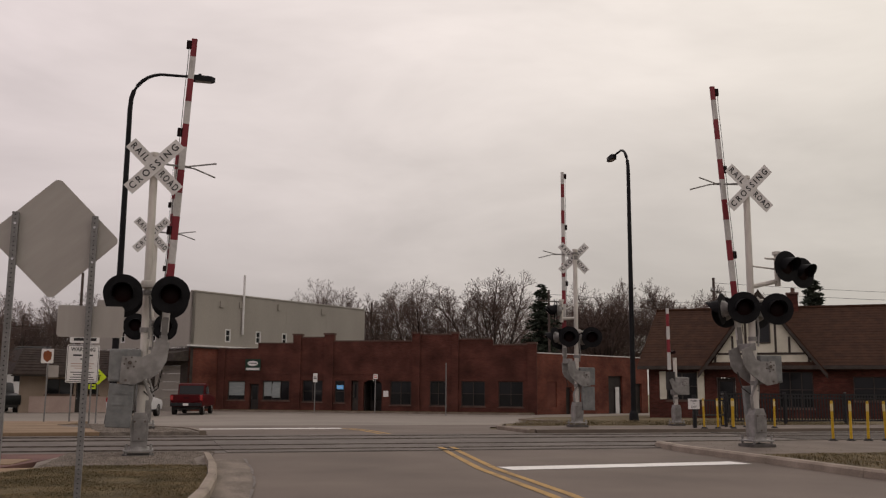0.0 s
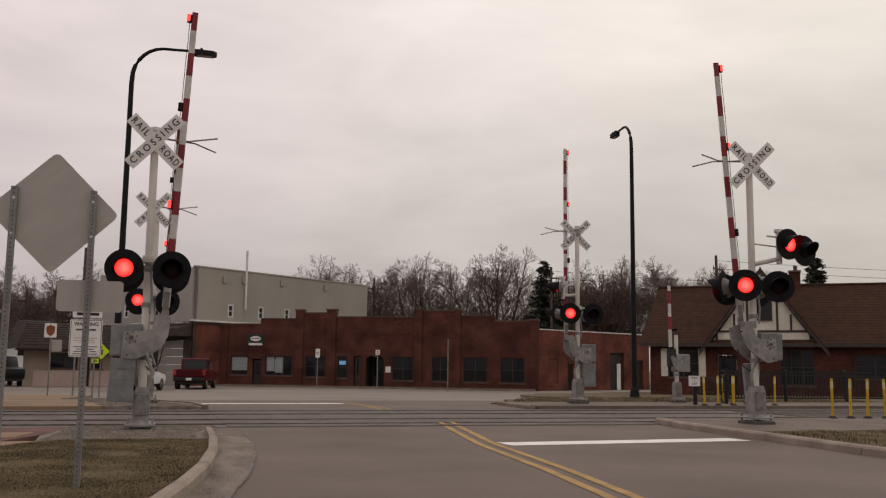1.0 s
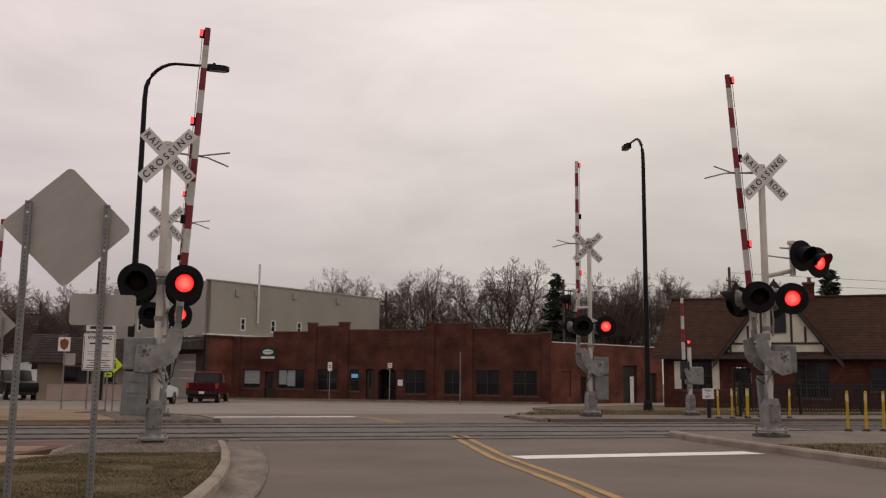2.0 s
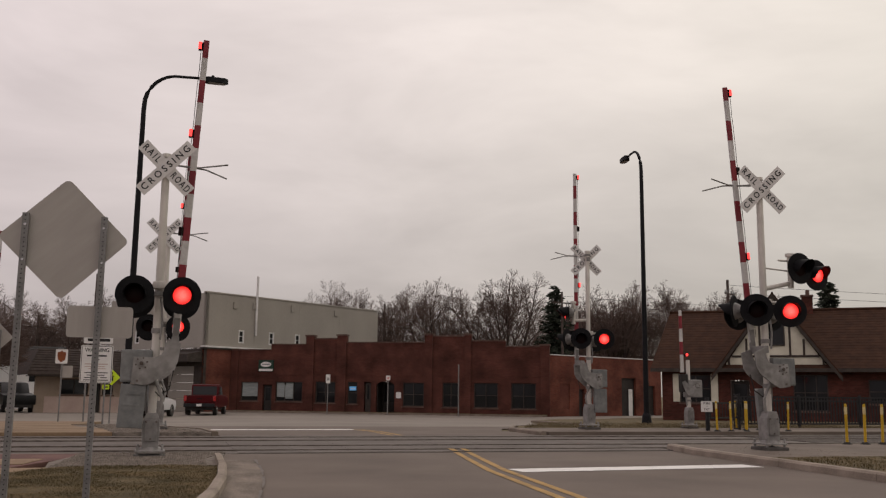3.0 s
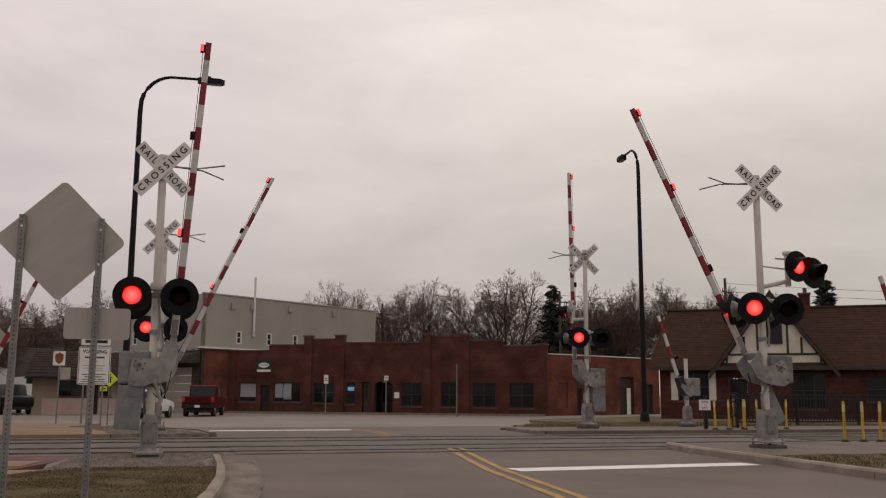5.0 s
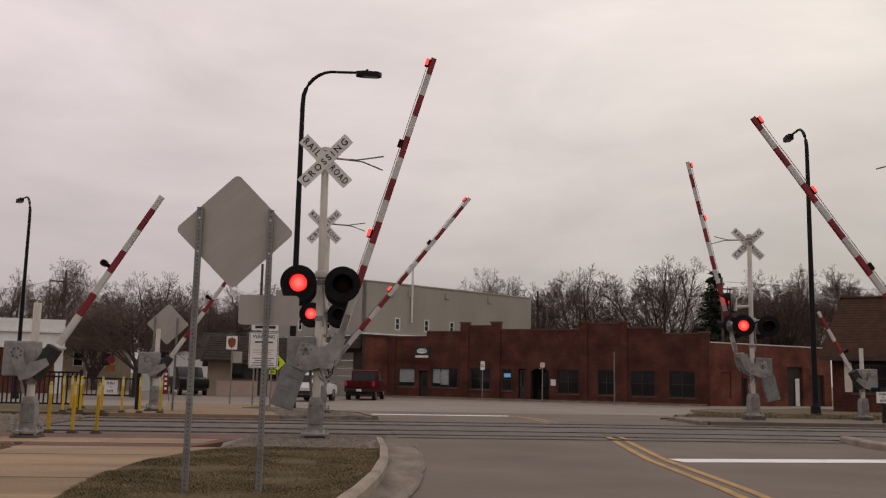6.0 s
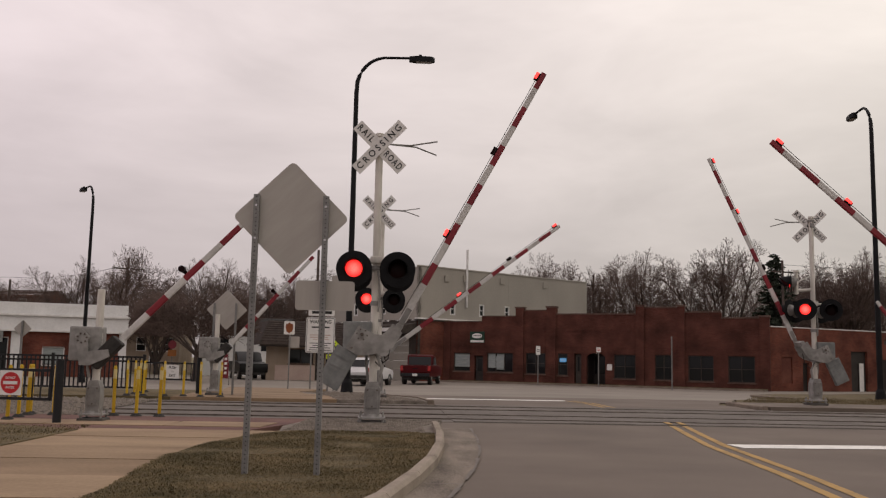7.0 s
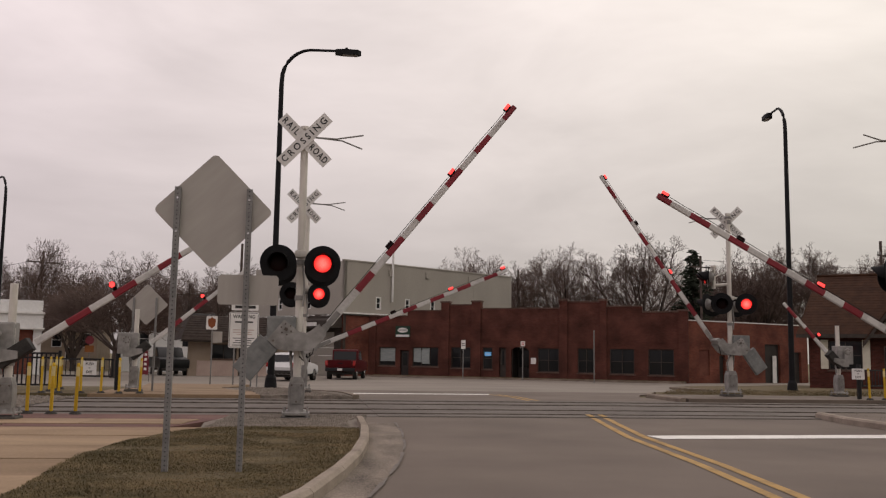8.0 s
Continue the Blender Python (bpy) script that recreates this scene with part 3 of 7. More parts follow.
def gate_arm(parent, s, px, pz, length, rows, y=0.22, phase=0, lamps=True, wide=0.13, stripe=0.41, plain=0.75, root=(0.48, 0.45), more=1.15, hang=(-0.28, 0.11, -0.21, -0.08)):
    """The moving assembly: casting, counterweight and striped arm, turning about the pivot at (px, pz)."""
    bm = bmn()
    shape = [(-0.13, 0.10), (-0.13, -0.33), (0.09, -0.35), (0.22, -0.28), (0.36, -0.17), (0.50, -0.05), (0.56, 0.06), (0.58, 0.36), (0.36, 0.42), (0.33, 0.25), (0.29, 0.16), (0.19, 0.11)]
    shape = [(s * a, b) for a, b in shape]
    prism(bm, shape, -0.23, -0.20)
    prism(bm, shape, y - 0.03, y)
    cyl(bm, (0, -0.25, 0), (0, y + 0.02, 0), 0.05, seg=16)
    arm = part("gate_arm", bm, M_cast, parent, "pale grey cast lever turning on the gate mechanism", False, pose(px, 0, pz))
    for k in range(8):
        a = k * math.pi / 3 + 0.3
        bm = bmn()
        if k == 6:
            cyl(bm, (0, -0.262, 0), (0, -0.245, 0), 0.032, seg=10)
        elif k == 7:
            cyl(bm, (s * -0.04, -0.245, -0.28), (s * -0.04, -0.228, -0.28), 0.02, seg=8)
        else:
            cyl(bm, (0.088 * math.cos(a), -0.245, 0.088 * math.sin(a)), (0.088 * math.cos(a), -0.228, 0.088 * math.sin(a)), 0.015, seg=6)
        part("bolt", bm, M_rail, arm, "rusty bolt head")
    bm = bmn()
    box(bm, s * hang[0], s * hang[1], hang[2], hang[3], -1.03, -0.34, 0.015)
    for z in (-0.50, -0.68):
        box(bm, s * (hang[0] + 0.06), s * (hang[1] - 0.08), hang[2] - 0.012, hang[2] + 0.01, z, z + 0.03)
    part("counterweight", bm, M_weight, arm, "galvanised steel counterweight plates")
    bm = bmn()
    rx, rz = s * root[0], root[1]
    box(bm, rx - 0.06, rx + 0.06, -0.2, y + 0.02, rz - 0.12, rz + 0.02, 0.012)
    box(bm, rx - 0.05, rx + 0.05, y - 0.035, y + 0.035, rz, rz + 0.35, 0.008)
    part("arm_bracket", bm, M_cast, arm)
    # striped arm: a plain foot, then red and white lengths, a little slimmer to the tip
    z, k = rz + 0.1, 0
    end = rz + 0.1 + length
    while z < end - 0.01:
        ln = plain if k == 0 else min(stripe, end - z)
        bm = bmn()
        w0, w1 = (wide * (1 - 0.22 * (q - rz) / length) / 2 for q in (z, z + ln))
        v = [bm.verts.new((rx + dx * w, y + dy * 0.028, q)) for q, w in ((z, w0), (z + ln, w1)) for dx, dy in ((-1, -0.6), (-0.7, -1), (0.7, -1), (1, -0.6), (1, 0.6), (0.7, 1), (-0.7, 1), (-1, 0.6))]
        for j in range(8):
            bm.faces.new((v[j], v[(j + 1) % 8], v[8 + (j + 1) % 8], v[8 + j]))
        bm.faces.new(v[:8][::-1])
        bm.faces.new(v[8:])
        red = k % 2 == 1
        part("red_stripe" if red else "white_stripe", bm, M_arm_red if red else M_arm_white, arm, "red length of the arm" if red else "white length of the arm")
        z += ln
        k += 1
    if lamps:
        for q, mode in ((end - 0.12, 2), (end - 1.72, 1 if phase == 0 else 0), (end - 3.45, 0 if phase == 0 else 1)):
            w = wide * (1 - 0.22 * (q - rz) / length) / 2
            arm_lamp(arm, rx - s * w, q, s, mode)
        bm = bmn()
        tube(bm, [(rx - s * (wide / 2 + 0.012 + 0.004 * math.sin(i * 2.3)), y - 0.03, rz + 0.2 + i * (length - 0.3) / 14) for i in range(15)], 0.006, 5)
        part("arm_cable", bm, M_rubber, arm, "thin black cable along the arm")
    MOVES.append((arm, [(t, pose(px, 0, pz, 0, s * (a + more), 0)) for t, a in rows]))
    return arm


def mechanism(parent, s, px, pz):
    bm = bmn()
    box(bm, px - s * 0.32, px + s * 0.16, -0.17, 0.15, pz - 0.30, pz + 0.22, 0.02)
    box(bm, px - s * 0.30, px - s * 0.0, -0.18, -0.16, pz - 0.27, pz + 0.19, 0.006)
    part("mechanism_box", bm, M_weight, parent, "grey steel gate mechanism box")


def mast_base(parent):
    bm = bmn()
    box(bm, -0.25, 0.25, -0.25, 0.25, -0.25, 0.06, 0.02)
    part("foundation", bm, M_footing, parent, "stained concrete foundation block")
    bm = bmn()
    box(bm, -0.23, 0.23, -0.23, 0.23, 0.10, 0.135, 0.01)
    prism(bm, [(-0.125, 0.17), (0.125, 0.17), (0.14, 0.42), (0.128, 0.60), (0.085, 0.72), (-0.085, 0.72), (-0.128, 0.60), (-0.14, 0.42)], -0.14, 0.14)
    cyl(bm, (0, 0, 0.1), (0, 0, 0.18), 0.2, 0.16, 16)
    for x in (-0.19, 0.19):
        for y in (-0.19, 0.19):
            cyl(bm, (x, y, 0.06), (x, y, 0.21), 0.024, seg=6)
    part("base_casting", bm, M_cast, parent, "worn cast-iron junction base on bolts")
    bm = bmn()
    box(bm, -0.1, 0.1, -0.158, -0.138, 0.27, 0.62, 0.012)
    cover = part("cover_plate", bm, M_cast, parent, "paler cover plate on the base")
    for x, z in ((-0.08, 0.58), (0.08, 0.58), (0.0, 0.31)):
        bm = bmn()
        cyl(bm, (x, -0.172, z), (x, -0.155, z), 0.017, seg=8)
        part("bolt", bm, M_rail, cover, "rusty bolt head")


def crossbuck(parent, m):
    """Two crossed white boards lettered on the face."""
    for i, (tilt, y) in enumerate(((45, 0.0), (-45, -0.014))):
        bm = bmn()
        box(bm, -0.575, 0.575, -0.004, 0.004, -0.108, 0.108, 0.003)
        board = part("crossbuck_board", bm, M_buck, parent, "white reflective crossbuck board", False, m @ pose(0, y, 0, 0, tilt, 0))
        bm = bmn()
        box(bm, -0.565, 0.565, 0.006, 0.008, -0.1, 0.1)
        part("board_back", bm, M_signback, board)
        if i == 0:
            letters("RAIL", 0.165, M_ink, board, pose(-0.35, -0.006, 0), width=0.36, spacing=1.4, bold=0.012)
            letters("ROAD", 0.165, M_ink, board, pose(0.345, -0.006, 0), width=0.39, spacing=1.3, bold=0.012)
        else:
            letters("CROSSING", 0.165, M_ink, board, pose(0, -0.006, 0), width=1.03, spacing=1.5, bold=0.012)


def vehicle_gate(u, v, z, s, length, rows, phase, label, turn=0.0, buck=-0.10, root=(0.48, 0.45), more=1.15, hang=(-0.28, 0.11, -0.21, -0.08), top=5.22, buck_x=0.0):
    g = thing("crossing_gate", pose(u, v, z, 0, 0, 0), label, "crossing gate", "crossing gates of the road")
    mast_base(g)
    bm = bmn()
    cyl(bm, (0, 0, 0.6), (0, 0, top), 0.068, 0.064, 20)
    cyl(bm, (0, 0, top), (0, 0, top + 0.06), 0.082, 0.078, 20)
    part("mast", bm, M_silver, g, "tall aluminium-painted mast", True)
    for zz in (2.05, 1.2, 2.66):
        bm = bmn()
        cyl(bm, (0, 0, zz - 0.04), (0, 0, zz + 0.04), 0.085, seg=18)
        part("clamp", bm, M_cast, g, "grey clamp on the mast", True)
    for line, r in (([(s * 0.1, -0.05, 0.7), (s * 0.15, -0.1, 0.95), (s * 0.07, -0.12, 1.15), (-s * 0.04, -0.1, 1.32)], 0.03), ([(-s * 0.08, 0.06, 0.7), (-s * 0.12, 0.05, 1.05), (-s * 0.11, 0.04, 1.3)], 0.024), ([(0.06, -0.09, 1.9), (0.08, -0.1, 2.2), (0.04, -0.1, 2.6)], 0.018)):
        bm = bmn()
        tube(bm, line, r, 8)
        part("conduit", bm, M_cast, g, "bent grey conduit", True)
    bm = bmn()
    cyl(bm, (-0.4, -0.09, 2.80), (0.4, -0.09, 2.80), 0.022, seg=10)
    box(bm, -0.1, 0.1, -0.12, 0.11, 2.74, 2.86, 0.02)
    for x in (-0.36, 0.36):
        cyl(bm, (x, -0.09, 2.80), (x, -0.09, 2.62), 0.02, seg=10)
        cyl(bm, (x, 0.09, 2.80), (x, 0.09, 2.62), 0.02, seg=10)
    cyl(bm, (-0.4, 0.09, 2.80), (0.4, 0.09, 2.80), 0.022, seg=10)
    part("light_bracket", bm, M_silver, g, "", True)
    for x, which in ((-0.37, 0), (0.37, 1)):
        signal_light(g, pose(x, -0.30, 2.62, 0, 0, turn), which)
        signal_light(g, pose(x, 0.34, 2.58, 0, 0, 180), which)
    crossbuck(g, pose(buck_x, buck, top - 0.2, 0, 0, -11))
    bm = bmn()
    box(bm, -0.05, 0.05, -0.09, 0.0, top - 0.26, top - 0.14)
    part("board_clamp", bm, M_cast, g)
    # fork that steadies the raised arm
    bm = bmn()
    zf = top - 0.05
    cyl(bm, (0, 0, zf - 0.05), (0, 0, zf + 0.01), 0.09, seg=16)
    tube(bm, [(0, 0.08, zf - 0.01), (s * 0.25, 0.22, zf - 0.02), (s * 0.55, 0.22, zf - 0.03), (s * 1.02, 0.06, zf + 0.02)], 0.014, 8)
    tube(bm, [(s * 0.1, 0.12, zf - 0.04), (s * 0.5, 0.24, zf - 0.04), (s * 0.65, 0.25, zf - 0.05), (s * 1.02, 0.40, zf - 0.15)], 0.014, 8)
    part("arm_fork", bm, M_cast, g, "thin grey steel fork", True)
    px, pz = -s * 0.2, 1.51
    mechanism(g, s, px, pz)
    gate_arm(g, s, px, pz, length, rows, phase=phase, root=root, more=more, hang=hang)
    bm = bmn()
    tube(bm, [(px + s * 0.5, 0.1, pz - 0.1), (px + s * 0.45, 0.05, pz - 0.4), (px + s * 0.3, 0, pz - 0.52), (0.03, -0.06, pz - 0.45)], 0.012, 6)
    part("loose_cable", bm, M_rubber, g, "loose black cable loop")
    return g


def rows_of(raised, start, keyed):
    """Angles from upright: standing raised until start, then as keyed, (seconds, degrees)."""
    return [(0.0, raised), (start, raised)] + keyed


NL = vehicle_gate(-0.22, 16.0, 0.0, 1, 5.18, rows_of(1.6, 4.75, [(5.3, 6.1), (5.5, 9.4), (6.0, 15.4), (6.5, 21.6), (7.0, 27.2), (7.5, 32.2), (8.0, 37.8)]), 0, "silver-masted road crossing gate with lettered crossbuck, arm lowering", top=4.98)
FL = vehicle_gate(-0.2, 25.34, 0.1, 1, 5.58, rows_of(0.5, 3.4, [(3.6, 2.6), (3.8, 6.6), (4.0, 10.0), (4.2, 12.8), (5.3, 27.4), (5.5, 30.2), (6.0, 36.8), (6.5, 44.2), (7.0, 51.6), (7.5, 58.6), (8.0, 65.8)]), 0, "silver-masted road crossing gate beyond the tracks, arm nearly down", buck_x=-0.1)
RN = vehicle_gate(11.01, 15.46, 0.10, -1, 5.13, rows_of(2.2, 3.3, [(3.5, 3.2), (3.8, 8.2), (4.0, 11.0), (4.2, 13.6), (5.3, 27.3), (5.5, 29.6), (6.0, 35.4), (6.5, 41.4), (7.0, 47.2), (7.5, 53.6), (8.0, 59.6)]), 1, "silver-masted road crossing gate with extra side lights, arm lowering", -27.0, -0.10, (0.30, 0.45), 2.3, (0.15, 0.40, 0.095, 0.185))
RF = vehicle_gate(11.93, 25.34, 0.11, -1, 5.64, rows_of(-1.1, 4.75, [(5.3, 3.0), (5.5, 6.2), (6.0, 12.6), (6.5, 18.6), (7.0, 23.9), (7.5, 29.2), (8.0, 34.2)]), 1, "silver-masted road crossing gate across the road, arm lowering", -22.0, 0.10)


def side_lights(g, root, post, discs, face):
    """A bracket off the mast with two further lights on a short post."""
    bm = bmn()
    cyl(bm, (0, 0, root), (post[0], post[1], post[2] - 0.28), 0.045, seg=12)
    cyl(bm, (0, 0, root + 0.42), (post[0], post[1], post[2] - 0.05), 0.016, seg=8)
    cyl(bm, (post[0], post[1], post[2] - 0.38), (post[0], post[1], post[2] + 0.26), 0.055, seg=14)
    cyl(bm, (post[0], post[1], post[2] + 0.24), (post[0], post[1], post[2] + 0.3), 0.085, seg=14)
    d = Vector((math.cos(radians(face)), math.sin(radians(face)), 0))
    c = Vector(post) + Vector((0, 0, 0.15))
    cyl(bm, c - d * 0.3, c + d * 0.4, 0.02, seg=8)
    part("side_bracket", bm, M_silver, g, "pipe bracket for the side lights", True)
    for (x, y, z), which in discs:
        signal_light(g, pose(x, y, z, 0, 0, face), which)


side_lights(RN, 3.06, (0.60, -0.05, 3.48), [((0.68, -0.25, 3.47), 0), ((1.16, -0.10, 3.38), 1)], 8)
bm = bmn()
cyl(bm, (0, 0.05, 2.66), (-0.58, 0.1, 2.66), 0.025, seg=10)
part("side_bracket", bm, M_silver, RN, "", True)
signal_light(RN, pose(-0.60, 0.10, 2.62, 0, 0, -138), 0)
side_lights(RF, 3.2, (-0.40, 0.15, 3.45), [((-0.62, 0.02, 3.40), 0), ((-0.48, 0.50, 3.40), 1)], -113)
signal_light(RF, pose(-0.6, 0.2, 2.62, 0, 0, -140), 0)


# ---- buildings ----
def brickmat(name, c1, c2, mortar, wide=0.22, high=0.072):
    """Brickwork for walls seen from afar: courses in the wall's own x and z."""
    m = bpy.data.materials.new(name)
    m.use_nodes = True
    nt = m.node_tree
    b = nt.nodes["Principled BSDF"]
    co, sep, cmb = nt.nodes.new("ShaderNodeTexCoord"), nt.nodes.new("ShaderNodeSeparateXYZ"), nt.nodes.new("ShaderNodeCombineXYZ")
    nt.links.new(co.outputs["Object"], sep.inputs[0])
    ad = nt.nodes.new("ShaderNodeMath")
    nt.links.new(sep.outputs[0], ad.inputs[0])
    nt.links.new(sep.outputs[1], ad.inputs[1])
    nt.links.new(ad.outputs[0], cmb.inputs[0])
    nt.links.new(sep.outputs[2], cmb.inputs[1])
    br = nt.nodes.new("ShaderNodeTexBrick")
    for k, v in (("Scale", 1.0), ("Brick Width", wide), ("Row Height", high), ("Mortar Size", 0.008), ("Bias", -0.1)):
        br.inputs[k].default_value = v
    br.inputs["Color1"].default_value, br.inputs["Color2"].default_value, br.inputs["Mortar"].default_value = (*c1, 1), (*c2, 1), (*mortar, 1)
    nt.links.new(cmb.outputs[0], br.inputs["Vector"])
    n1 = nt.nodes.new("ShaderNodeTexNoise")
    n1.inputs["Scale"].default_value, n1.inputs["Detail"].default_value = 0.7, 6
    nt.links.new(co.outputs["Object"], n1.inputs["Vector"])
    mr = nt.nodes.new("ShaderNodeMapRange")
    mr.inputs[1].default_value, mr.inputs[2].default_value, mr.inputs[3].default_value, mr.inputs[4].default_value = 0.3, 0.7, 0.5, 1.3
    nt.links.new(n1.outputs[0], mr.inputs[0])
    mx = nt.nodes.new("ShaderNodeMix")
    mx.data_type, mx.blend_type = "RGBA", "MULTIPLY"
    mx.inputs[0].default_value = 1.0
    nt.links.new(br.outputs["Color"], mx.inputs[6])
    nt.links.new(mr.outputs[0], mx.inputs[7])
    nt.links.new(mx.outputs[2], b.inputs["Base Color"])
    b.inputs["Roughness"].default_value, b.inputs["Specular IOR Level"].default_value = 0.92, 0.2
    bp = nt.nodes.new("ShaderNodeBump")
    bp.inputs["Strength"].default_value, bp.inputs["Distance"].default_value, bp.invert = 0.6, 0.01, True
    nt.links.new(br.outputs["Fac"], bp.inputs["Height"])
    nt.links.new(bp.outputs[0], b.inputs["Normal"])
    return m


M_brickfront = brickmat("dark_shop_brick", (0.078, 0.027, 0.0195), (0.104, 0.037, 0.0265), (0.092, 0.042, 0.033))
M_brickflank = brickmat("orange_flank_brick", (0.125, 0.037, 0.024), (0.175, 0.056, 0.037), (0.135, 0.066, 0.05))
M_brickdepot = brickmat("dark_depot_brick", (0.06, 0.0185, 0.0135), (0.105, 0.033, 0.024), (0.07, 0.036, 0.028))


def wall_cells(bm, x0, x1, z0, tops, holes, thick):
    """A wall in its own XZ plane, y 0 to thick: tops = [(x from, x to, height)], holes = [(x0, x1, z0, z1)]."""
    xs = sorted({x0, x1, *[a for t in tops for a in t[:2]], *[a for h in holes for a in h[:2]]})
    for a, b in zip(xs, xs[1:]):
        mid = (a + b) / 2
        top = max(t[2] for t in tops if t[0] <= mid <= t[1])
        zs = [z0]
        for h in sorted((h for h in holes if h[0] < mid < h[1]), key=lambda h: h[2]):
            box(bm, a, b, 0, thick, zs[-1], h[2]) if h[2] - zs[-1] > 0.005 else None
            zs.append(h[3])
        box(bm, a, b, 0, thick, zs[-1], top)
    bmesh.ops.remove_doubles(bm, verts=bm.verts, dist=1e-4)
    return bm


def window(parent, x0, x1, z0, z1, y=0.14, cols=2, rows=2, frame_mat=None, blind=None, sill=True, fw=0.06):
    fm = frame_mat or M_trimdark
    bm = bmn()
    for a, b, c, d in ((x0, x0 + fw, z0, z1), (x1 - fw, x1, z0, z1), (x0 + fw, x1 - fw, z0, z0 + fw), (x0 + fw, x1 - fw, z1 - fw, z1)):
        box(bm, a, b, y - 0.05, y + 0.03, c, d)
    win = part("window", bm, fm, parent, "window in a dark frame" if fm is M_trimdark else "small white-framed window")
    for i in range(1, cols):
        x = x0 + (x1 - x0) * i / cols
        bm = bmn()
        box(bm, x - 0.025, x + 0.025, y - 0.04, y + 0.02, z0 + fw, z1 - fw)
        part("mullion", bm, fm, win)
    for j in range(1, rows):
        z = z0 + (z1 - z0) * (0.5 if rows == 2 else j / rows)
        bm = bmn()
        box(bm, x0 + fw, x1 - fw, y - 0.035, y + 0.015, z - 0.022, z + 0.022)
        part("glazing_bar", bm, fm, win)
    for i in range(cols):
        a, b = x0 + (x1 - x0) * i / cols, x0 + (x1 - x0) * (i + 1) / cols
        bm = bmn()
        box(bm, a + 0.02, b - 0.02, y + 0.022, y + 0.034, z0 + 0.02, z1 - 0.02)
        part("pane", bm, M_pane, win, "dark reflecting pane")
        if blind and i in blind:
            bm = bmn()
            low = z0 + 0.04 + (z1 - z0) * 0.25 * random.random()
            box(bm, a + 0.05, b - 0.05, y + 0.012, y + 0.02, low, z1 - 0.055)
            part("blind", bm, M_blind, win, "pale slatted blind")
    if sill:
        bm = bmn()
        box(bm, x0 - 0.08, x1 + 0.08, -0.06, y, z0 - 0.09, z0 - 0.004, 0.01)
        part("sill", bm, M_coping, win)
    return win


def door(parent, x0, x1, z0, z1, y=0.2, material=None, glazed=True):
    bm = bmn()
    box(bm, x0, x1, y, y + 0.05, z0, z1, 0.006)
    d = part("door", bm, material or M_door, parent, "painted shop door")
    if glazed:
        bm = bmn()
        box(bm, x0 + 0.14, x1 - 0.14, y - 0.008, y - 0.002, z0 + 0.9, z1 - 0.18)
        part("pane", bm, M_pane, d)
    bm = bmn()
    cyl(bm, (x0 + 0.1, y - 0.06, z0 + 1.0), (x0 + 0.1, y, z0 + 1.0), 0.03, seg=10)
    part("handle", bm, M_chrome, d)
    return d


